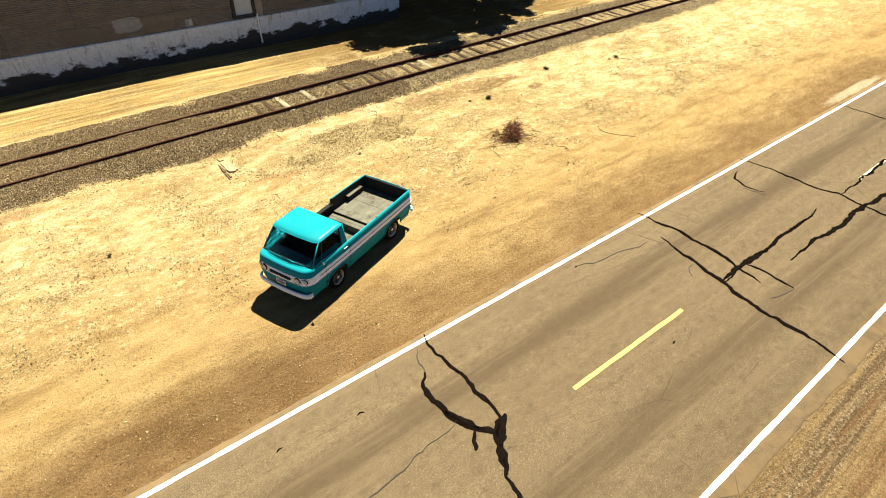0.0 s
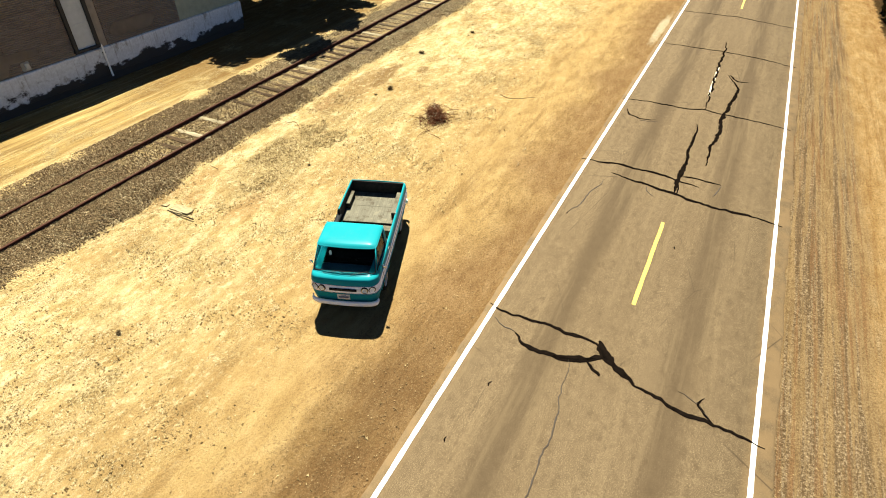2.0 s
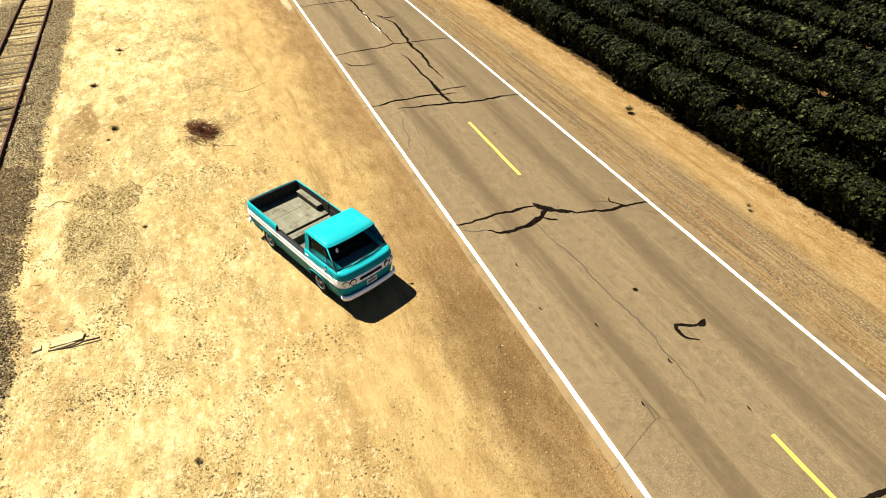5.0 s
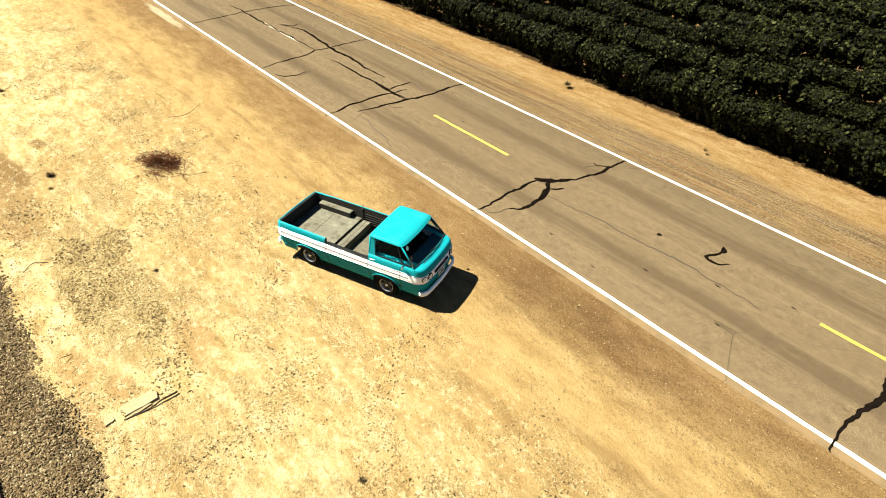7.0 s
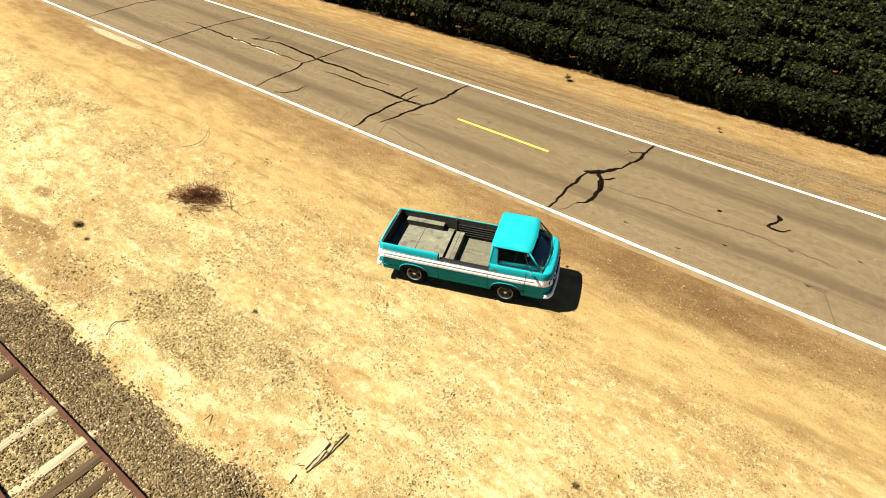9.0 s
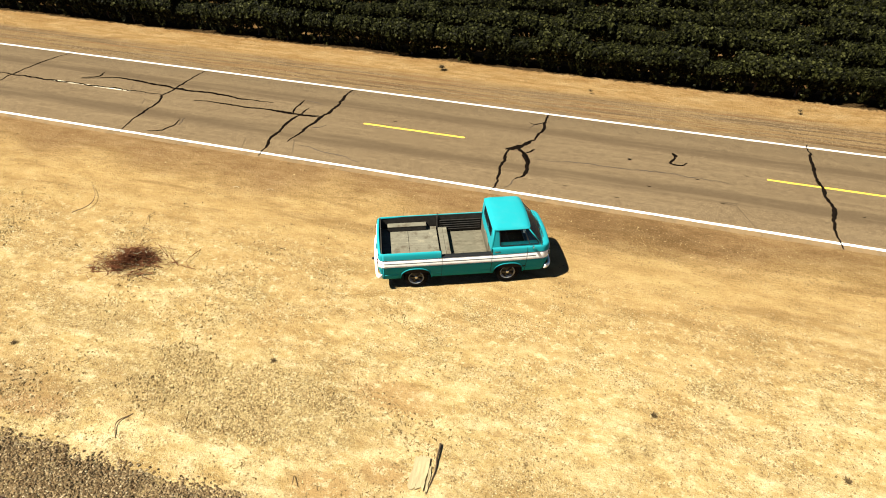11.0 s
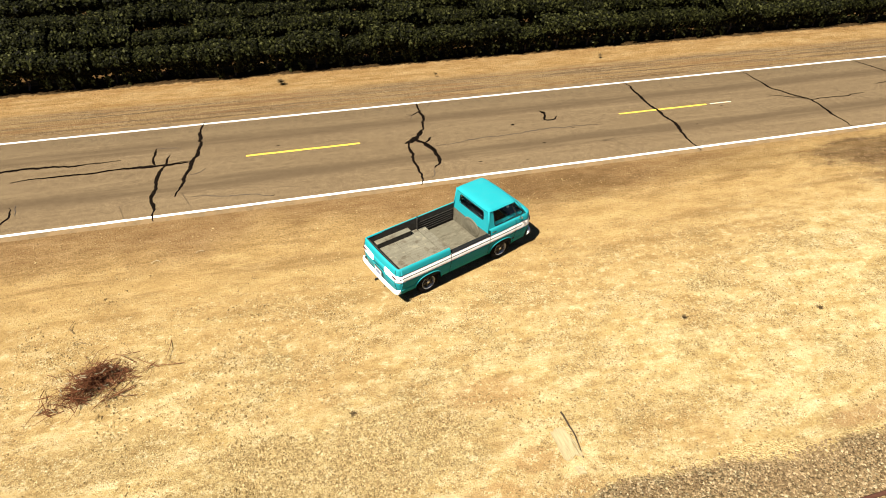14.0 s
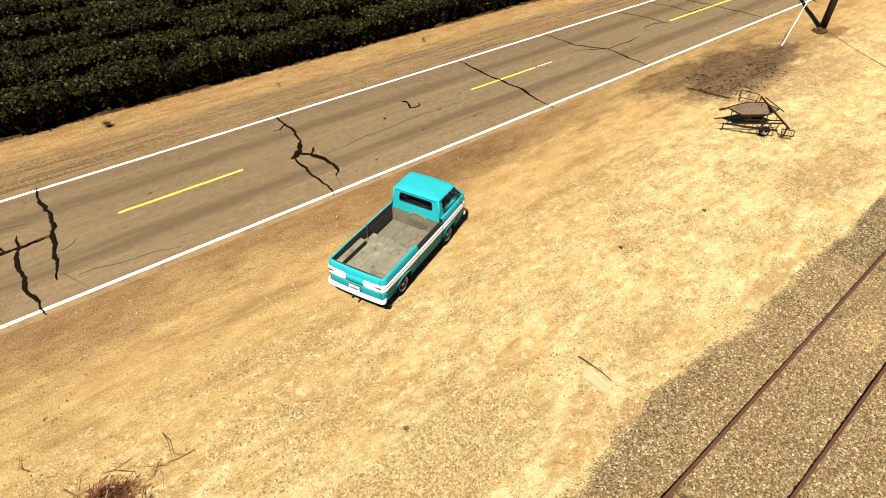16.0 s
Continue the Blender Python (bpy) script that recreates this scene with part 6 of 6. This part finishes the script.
make_stick([(13.15, 8.02, 0.02), (13.25, 7.97, 0.03), (13.38, 8.03, 0.02)], 0.011, "short pale curl of wood on the shoulder", M_PALEWOOD)


def make_plank(x, y, turn, ln, w, label, sink=0.0):
    rng = random.Random(int(x * 100))
    bm = bmesh.new()
    bmesh.ops.create_grid(bm, x_segments=3, y_segments=12, size=0.5)
    for v in bm.verts:
        end = abs(v.co.y) > 0.49
        v.co = Vector((v.co.x * w + 0.02 * noise.noise((v.co.y * 4, x, 0)), v.co.y * ln + (rng.uniform(-0.05, 0.05) if end else 0), 0.05 + 0.012 * noise.noise((v.co.x * 9, v.co.y * 5, x))))
    ext = bmesh.ops.extrude_face_region(bm, geom=list(bm.faces))
    for v in ext["geom"]:
        if isinstance(v, bmesh.types.BMVert):
            v.co.z = -0.05
    bmesh.ops.recalc_face_normals(bm, faces=bm.faces)
    ob = part("plank", bm, M_PLANK)
    ob.matrix_world = pose(x, y, 0.012 - sink, 1, 2, turn)
    return tagged(ob, label, "plank", "old timber by the track")


make_plank(4.75, 15.90, 1, 0.66, 0.15, "bleached narrow board half buried in straw-coloured earth", 0.0)
make_plank(4.60, 15.88, 3, 0.70, 0.16, "broken bleached plank half buried in straw-coloured earth", -0.012)
make_plank(4.47, 15.98, 5, 0.52, 0.05, "long splinter of bleached timber on dry earth", 0.0)
make_plank(4.61, 16.50, 12, 0.17, 0.14, "short bleached timber offcut on dry earth", -0.01)


def make_tuft(x, y, size, seed, label="small dry brown weed clump on bare earth"):
    rng = random.Random(seed)
    bm = bmesh.new()
    for k in range(70 if size < 0.2 else 240):
        a, tilt = rng.uniform(0, 2 * math.pi), rng.uniform(0.4, 1.35)
        ln = size * rng.uniform(0.5, 1.1)
        d = Vector((math.cos(a) * math.sin(tilt), math.sin(a) * math.sin(tilt), math.cos(tilt)))
        p = Vector((rng.gauss(0, size * 0.2), rng.gauss(0, size * 0.2), 0))
        s = Vector((-math.sin(a), math.cos(a), 0)) * 0.008
        q = p + d * ln
        q.z *= 0.8
        vs = [bm.verts.new(p - s), bm.verts.new(p + s), bm.verts.new(q)]
        bm.faces.new(vs)
    ob = part("weed_clump", bm, M_WEED)
    ob.location = (x, y, 0.0)
    return tagged(ob, label, "weed", "weeds on the verge")


for k, (x, y, s) in enumerate(((15.6, 15.12, 0.20), (9.51, -3.63, 0.24), (14.73, 15.31, 0.13), (23.51, 15.07, 0.16), (2.66, -2.97, 0.14), (-5.78, -3.48, 0.18), (24.0, 15.08, 0.22), (12.07, 16.76, 0.2),
                               (-3.29, 13.87, 0.12), (20.01, 16, 0.25), (8.68, 14.16, 0.10), (0.29, 13.33, 0.1))):
    make_tuft(x, y, s, k)


# ---- rusted farm implement ----
def make_implement():
    """A burnt-out trailed harvester: drawbar frame, two wheels, tilted hopper, boom and a lying rack."""
    base = thing("farm_implement", pose(-9.92, 12.42, 0.0) @ Matrix.Diagonal((0.88, 0.88, 0.78, 1)), "old burnt rusty trailed farm implement on dry earth", "farm implement")
    o = Vector((-9.9, 12.6, 0.0))

    def bar(name, a, b, w=0.05, h=0.05, mat=None):
        a, b = Vector(a) - o, Vector(b) - o
        d = (b - a)
        turn = d.to_track_quat("X", "Z").to_matrix().to_4x4()
        part(name, box_bm(*((a + b) / 2), d.length, w * 0.64, h * 0.64, bevel=0.004, turn=turn), mat or M_RUST, base)

    tip = (-8.55, 11.36, 0.36)
    bar("drawbar", tip, (-10.5, 13.1, 0.45), 0.08, 0.10)
    bar("drawbar", tip, (-9.85, 13.2, 0.35), 0.08, 0.10)
    bar("frame_rail", (-9.4, 11.9, 0.50), (-10.6, 12.95, 0.50), 0.06, 0.08)
    bar("frame_rail", (-8.95, 12.05, 0.34), (-9.7, 13.1, 0.34), 0.05, 0.06)
    for k in range(6):
        f = 0.25 + 0.14 * k
        bar("cross_member", Vector(tip).lerp(Vector((-10.5, 13.1, 0.45)), f), Vector(tip).lerp(Vector((-9.85, 13.2, 0.35)), f), 0.05, 0.06)
    for f in (0.4, 0.62, 0.85):
        q = Vector(tip).lerp(Vector((-10.5, 13.1, 0.45)), f)
        bar("upright", q, q + Vector((-0.1, 0, 0.3)), 0.04, 0.04)
    bar("hitch_jack", (-8.6, 11.4, 0.0), (-8.6, 11.4, 0.4), 0.06, 0.06)
    bar("hitch_eye", (-8.38, 11.22, 0.38), tip, 0.05, 0.03)
    turn = Matrix.Rotation(radians(-42), 4, "Z")
    for x, y, pale in ((-10.7, 11.9, 0), (-9.6, 12.78, 1)):
        w = part("wheel", lathe_bm([(0.13, -0.06), (0.18, -0.075), (0.225, -0.06), (0.235, 0), (0.225, 0.06), (0.18, 0.075), (0.13, 0.06)], 24, close=True), M_TYRE, base, smooth=True)
        w.matrix_local = Matrix.Translation(Vector((x, y, 0.23)) - o) @ turn
        part("rim", lathe_bm([(0.13, -0.05), (0.13, 0.05), (0.08, 0.03), (0.001, 0.04)], 20), M_TYRE if pale else M_RUST, w)
        bar("axle_strut", (x, y, 0.25), (x - 0.05, y + 0.08, 0.5), 0.05, 0.05)
    bar("axle", (-10.7, 11.9, 0.25), (-9.6, 12.78, 0.25), 0.07, 0.07)
    coil = [Vector((-9.6 + 0.10 * math.cos(2.1 * k) * (1 - 0.02 * k) + 0.16, 12.78 + 0.10 * math.sin(1.7 * k) + 0.10, 0.20 + 0.10 * math.sin(2.1 * k))) - o for k in range(12)]
    part("wire_coil", tube_bm(coil, 0.005, 5), M_RIM, base, "tangle of pale wire on the wheel")
    # tilted hopper pan
    bm = bmesh.new()
    vs = [bm.verts.new(Vector(p) - o) for p in ((-9.40, 10.98, 0.74), (-9.47, 11.70, 0.62), (-10.45, 12.42, 0.62), (-11.05, 12.55, 0.76), (-10.98, 11.85, 0.86), (-10.42, 11.36, 0.86))]
    mid = sum((v.co for v in vs), Vector()) / 6
    low = [bm.verts.new(mid + (v.co - mid) * 0.72 + Vector((0, 0, -0.20))) for v in vs]
    for k in range(6):
        bm.faces.new((vs[k], vs[(k + 1) % 6], low[(k + 1) % 6], low[k]))
    bm.faces.new(low)
    bmesh.ops.recalc_face_normals(bm, faces=bm.faces)
    bmesh.ops.solidify(bm, geom=list(bm.faces), thickness=0.02)
    part("hopper_pan", bm, M_RUSTSHEET, base, "tilted rusty sheet-iron hopper pan")
    pan = ((-9.40, 10.98, 0.76), (-9.47, 11.70, 0.64), (-10.45, 12.42, 0.64), (-11.05, 12.55, 0.78), (-10.98, 11.85, 0.88), (-10.42, 11.36, 0.88))
    for k in range(6):
        bar("hopper_rim", pan[k], pan[(k + 1) % 6], 0.06, 0.07)
    bar("hopper_spout", (-9.40, 10.98, 0.72), (-9.12, 10.80, 0.66), 0.16, 0.08)
    bar("hopper_leg", (-9.55, 11.2, 0.0), (-9.55, 11.2, 0.70), 0.05, 0.05)
    bar("hopper_leg", (-10.6, 12.35, 0.0), (-10.6, 12.35, 0.66), 0.05, 0.05)
    bar("hopper_leg", (-10.85, 11.85, 0.0), (-10.85, 11.85, 0.84), 0.05, 0.05)
    # boom over the back, and its strut
    bar("boom", (-11.35, 11.51, 0.95), (-9.9, 13.59, 0.6), 0.09, 0.11)
    bar("boom", (-11.2, 11.75, 1.05), (-10.3, 13.0, 1.10), 0.05, 0.06)
    bar("boom_leg", (-11.3, 11.55, 0.0), (-11.3, 11.55, 0.95), 0.06, 0.06)
    bar("boom_leg", (-10.0, 13.45, 0.0), (-10.0, 13.45, 0.65), 0.06, 0.06)
    # lying rack
    r = ((-12.9, 10.0, 0.22), (-12.85, 10.9, 0.34), (-11.8, 11.25, 0.44), (-12.1, 10.35, 0.2))
    for k in range(4):
        bar("rack_bar", r[k], r[(k + 1) % 4], 0.05, 0.05)
    bar("rack_bar", Vector(r[0]).lerp(Vector(r[1]), 0.5), Vector(r[2]).lerp(Vector(r[3]), 0.5), 0.04, 0.04)
    bar("rack_leg", (-12.9, 10.0, 0.0), r[0], 0.05, 0.05)
    bar("rack_leg", (-12.1, 10.35, 0.0), r[3], 0.05, 0.05)
    bar("rack_leg", (-11.8, 11.25, 0.0), r[2], 0.05, 0.05)
    # box of tines at the tail
    t = ((-10.15, 13.25, 0.36), (-10.38, 13.68, 0.36), (-10.2, 13.78, 0.16), (-9.98, 13.36, 0.16))
    for k in range(4):
        bar("tine_frame", t[k], t[(k + 1) % 4], 0.05, 0.06)
    for k in range(4):
        q = Vector(t[0]).lerp(Vector(t[1]), 0.15 + 0.23 * k)
        bar("tine", q, q + Vector((0.16, 0.06, -0.34)), 0.04, 0.04)
    return base


make_implement()
bm = bmesh.new()
add_box(bm, -0.5, 0.03, 0.03, 0.9, 0.05, 0.04, bevel=0.01, turn=Matrix.Rotation(0.12, 4, "Z"))
add_box(bm, 0.35, 0, 0.03, 1.1, 0.045, 0.04, bevel=0.01)
beam = part("charred_beam", bm, M_RUST)
beam.matrix_world = pose(-11.47, 9.22, 0.0, 0, 0, 106)
tagged(beam, "long charred beam lying on burnt ground", "beam")


# ---- utility pole with guy wire ----
def make_pole(x, y):
    base = thing("utility_pole", pose(x, y, -0.1), "dark tarred wooden utility pole with climbing spikes", "utility pole")
    part("post", tube_bm([(0, 0, -0.5), (0.02, 0.0, 4.0), (0.04, 0.0, 10.5)], [0.19, 0.165, 0.12], 14), M_POLE, base, smooth=True)
    part("crossarm", box_bm(0.04, 0, 9.6, 0.1, 2.4, 0.12, bevel=0.01), M_POLE, base)
    for k in range(14):
        s = 1 if k % 2 else -1
        part("step_bolt", tube_bm([(0.15, s * 0.06, 0.7 + 0.42 * k), (0.27, s * 0.10, 0.72 + 0.42 * k)], 0.012, 5), M_CREASE, base)


make_pole(-24.38, 8.61)
guy = thing("guy_wire", pose(-19.7, 8.52, 0), "steel guy wire with white plastic guard", "guy wire")
part("wire", tube_bm([(0, 0, -0.1), (-4.9, 0.08, 9.0)], 0.008, 5), M_RUST, guy)
part("guard", tube_bm([(-0.04, 0, 0.05), (-1.33, 0.02, 2.45)], 0.019, 8), M_PIPE, guy, "white plastic guard sleeve")

cable = part("ground_cable", tube_bm([(0.5, 0.5, 0.02), (1.2, 1.4, 0.015), (2.2, 2.55, 0.02), (3.6, 4.5, 0.015), (5.5, 6.9, 0.02)], 0.012, 5), M_POLE)
cable.location = (-24.8, 8.3, 0)
tagged(cable, "thin dark cable trailing over the ground from the pole", "cable")

# charred debris and ash on the burnt patch, soil heaped at the pole
ASH = ((-14.5, 8.85, 0.75), (-16.1, 8.9, 0.7), (-17.6, 8.8, 0.8), (-16.0, 9.9, 0.55), (-12.3, 9.2, 0.5), (-12.9, 8.1, 0.55), (-13.3, 10.0, 0.6))


def make_debris():
    rng = random.Random(33)
    for k in range(110):
        cx, cy, spread = ASH[k % len(ASH)]
        bm = bmesh.new()
        bmesh.ops.create_icosphere(bm, subdivisions=2, radius=0.015 + 0.035 * rng.random() ** 2)
        for v in bm.verts:
            v.co += v.co.normalized() * (0.028 * noise.noise(v.co * 26 + Vector((k, 0, 0))) + 0.02 * noise.noise(v.co * 50 + Vector((k, 3, 0))))
            v.co.z *= 0.4
            v.co.x *= 1 + 0.8 * (k % 3)
        ob = part("charred_lump", bm, (M_UNDER, M_RUST)[k % 2])
        ob.matrix_world = pose(rng.gauss(cx, spread), rng.gauss(cy, spread * 0.55), 0.01, 0, 0, rng.uniform(0, 180))
        tagged(ob, "charred lump of debris on the burnt patch", "debris", "charred debris")


def crumbs(rng, spots, sizes):
    """Small angular crumbs in drifts round a few spots."""
    verts, faces = [], []
    for cx, cy, spread, count in spots:
        for i in range(count):
            x, y = cx + rng.normal(0, spread), cy + rng.normal(0, spread * 0.5)
            s = rng.uniform(*sizes)
            o = rng.normal(0, 0.35, (5, 3)) + np.array([(1, 0, 0), (-0.5, 0.9, 0), (-0.5, -0.9, 0), (0, 0, 0.7), (0, 0, -0.5)])
            k = len(verts)
            verts += (np.array((x, y, float(ground_height(x, y)) + s * 0.2)) + s * o).tolist()
            faces += [(k, k + 1, k + 3), (k + 1, k + 2, k + 3), (k + 2, k, k + 3)]
    return verts, faces


make_debris()
ob = mesh_part("ash_litter", *crumbs(np.random.default_rng(34), [(x, y, s * 1.2, 480) for x, y, s in ASH], (0.008, 0.028)), M_ASH)
tagged(ob, "black and grey ash crumbs over burnt ground", "ash", kind="stuff")
bm = bmesh.new()
bmesh.ops.create_icosphere(bm, subdivisions=4, radius=1.0)
for v in bm.verts:
    f = 1 + 0.35 * noise.noise(v.co * 2.3) + 0.18 * noise.noise(v.co * 7.0) + 0.08 * noise.noise(v.co * 19.0)
    v.co = Vector((v.co.x * 0.42 * f, v.co.y * 0.36 * f, max(-0.06, v.co.z * 0.16 * f - 0.04)))
heap = part("soil_heap", bm, M_HEAP)
heap.location = (-23.95, 8.66, 0.0)
tagged(heap, "small heap of brown soil round the pole foot", "soil heap")


# ---- litter of the field ----
def scatter_straw():
    """Short dry stubble and stems, denser in drifts."""
    rng = np.random.default_rng(9)
    verts, faces = [], []
    made = 0
    while made < 17000:
        x, y = rng.uniform(-16, 34), rng.uniform(7.2, 18.0)
        dens = 0.5 + 0.9 * noise.fractal((x * 0.45, y * 0.6, 6.0), 1.0, 2.0, 4)
        dens *= 0.04 + 0.96 * float(sm(8.5, 12.0, y))
        if rng.random() > dens:
            continue
        if 3.0 < x < 8.0 and 8.3 < y < 11.5:
            continue
        made += 1
        z = float(ground_height(x, y)) - 0.005
        for b in range(2):
            a, ln, up = rng.uniform(0, 6.28), rng.uniform(0.03, 0.09), rng.uniform(0.008, 0.03)
            dx, dy = math.cos(a) * ln, math.sin(a) * ln
            w = rng.uniform(0.006, 0.013)
            k = len(verts)
            verts += [(x - dy * w / ln, y + dx * w / ln, z), (x + dy * w / ln, y - dx * w / ln, z), (x + dx, y + dy, z + up)]
            faces.append((k, k + 1, k + 2))
    ob = mesh_part("dry_stubble", verts, faces, M_STRAW)
    tagged(ob, "short dry straw stubble scattered over the field", "stubble", kind="stuff")
    # clods of dry earth, denser in drifts
    verts, faces, made = [], [], 0
    while made < 44000:
        x, y = rng.uniform(-11, 32), 6.3 + 11.4 * rng.random()
        dens = 0.28 + 1.1 * noise.fractal((x * 0.5, y * 0.65, 16.0), 1.0, 2.0, 4)
        dens *= 0.06 + 0.94 * float(sm(8.0, 11.0, y))
        if rng.random() > dens or (3.0 < x < 8.0 and 8.3 < y < 11.5):
            continue
        made += 1
        s = 0.007 + 0.028 * rng.random() ** 2.2
        c = np.array((x, y, float(ground_height(x, y)) + s * 0.12))
        o = rng.normal(0, 0.3, (5, 3)) + np.array([(1, 0, 0), (-0.5, 0.9, 0), (-0.5, -0.9, 0), (0, 0, 0.5), (0, 0, -0.5)])
        k = len(verts)
        verts += (c + s * o).tolist()
        faces += [(k, k + 1, k + 3), (k + 1, k + 2, k + 3), (k + 2, k, k + 3)]
    ob = mesh_part("earth_clods", verts, faces, M_CLOD)
    tagged(ob, "small clods of dry tan earth over the field", "clods", kind="stuff")
    # the crumbly patch near the track
    verts, faces, made = [], [], 0
    while made < 6500:
        x, y = rng.uniform(6.0, 12.6), rng.uniform(13.9, 16.6)
        edge = ((x - 9.2) / 2.6) ** 4 + ((y - 15.25) / 0.98) ** 4 + 1.3 * noise.fractal((x * 0.9, y * 1.3, 3.0), 1.0, 2.0, 3)
        if edge > rng.uniform(0.5, 1.1):
            continue
        made += 1
        s = 0.010 + 0.026 * rng.random() ** 1.8
        c = np.array((x, y, float(ground_height(x, y)) + s * 0.05))
        o = rng.normal(0, 0.3, (5, 3)) + np.array([(1, 0, 0), (-0.5, 0.9, 0), (-0.5, -0.9, 0), (0, 0, 0.55), (0, 0, -0.5)])
        k = len(verts)
        verts += (c + s * o).tolist()
        faces += [(k, k + 1, k + 3), (k + 1, k + 2, k + 3), (k + 2, k, k + 3)]
    ob = mesh_part("crumbled_earth", verts, faces, M_CRUMBLE)
    tagged(ob, "patch of coarse crumbled tan earth beside the track", "crumbled earth", kind="stuff")
    verts, faces = [], []
    for i in range(26000):
        if i % 3:
            x, y = rng.uniform(-11, 34), 6.0 + abs(rng.normal(0, 2.2))
        else:
            x, y = rng.uniform(-16, 34), rng.uniform(-2.0, -0.6)
        if 3.0 < x < 8.0 and 8.3 < y < 11.5:
            continue
        s = 0.005 + 0.016 * rng.random() ** 1.6
        c = np.array((x, y, float(ground_height(x, y)) + s * 0.3))
        o = rng.normal(0, 0.25, (5, 3)) + np.array([(1, 0, 0), (-0.5, 0.9, 0), (-0.5, -0.9, 0), (0, 0, 0.45), (0, 0, -0.5)])
        k = len(verts)
        verts += (c + s * o).tolist()
        faces += [(k, k + 1, k + 3), (k + 1, k + 2, k + 3), (k + 2, k, k + 3)]
    ob = mesh_part("gravel", verts, faces, M_GRIT)
    tagged(ob, "small loose gravel on the road shoulders", "gravel", kind="stuff")


scatter_straw()
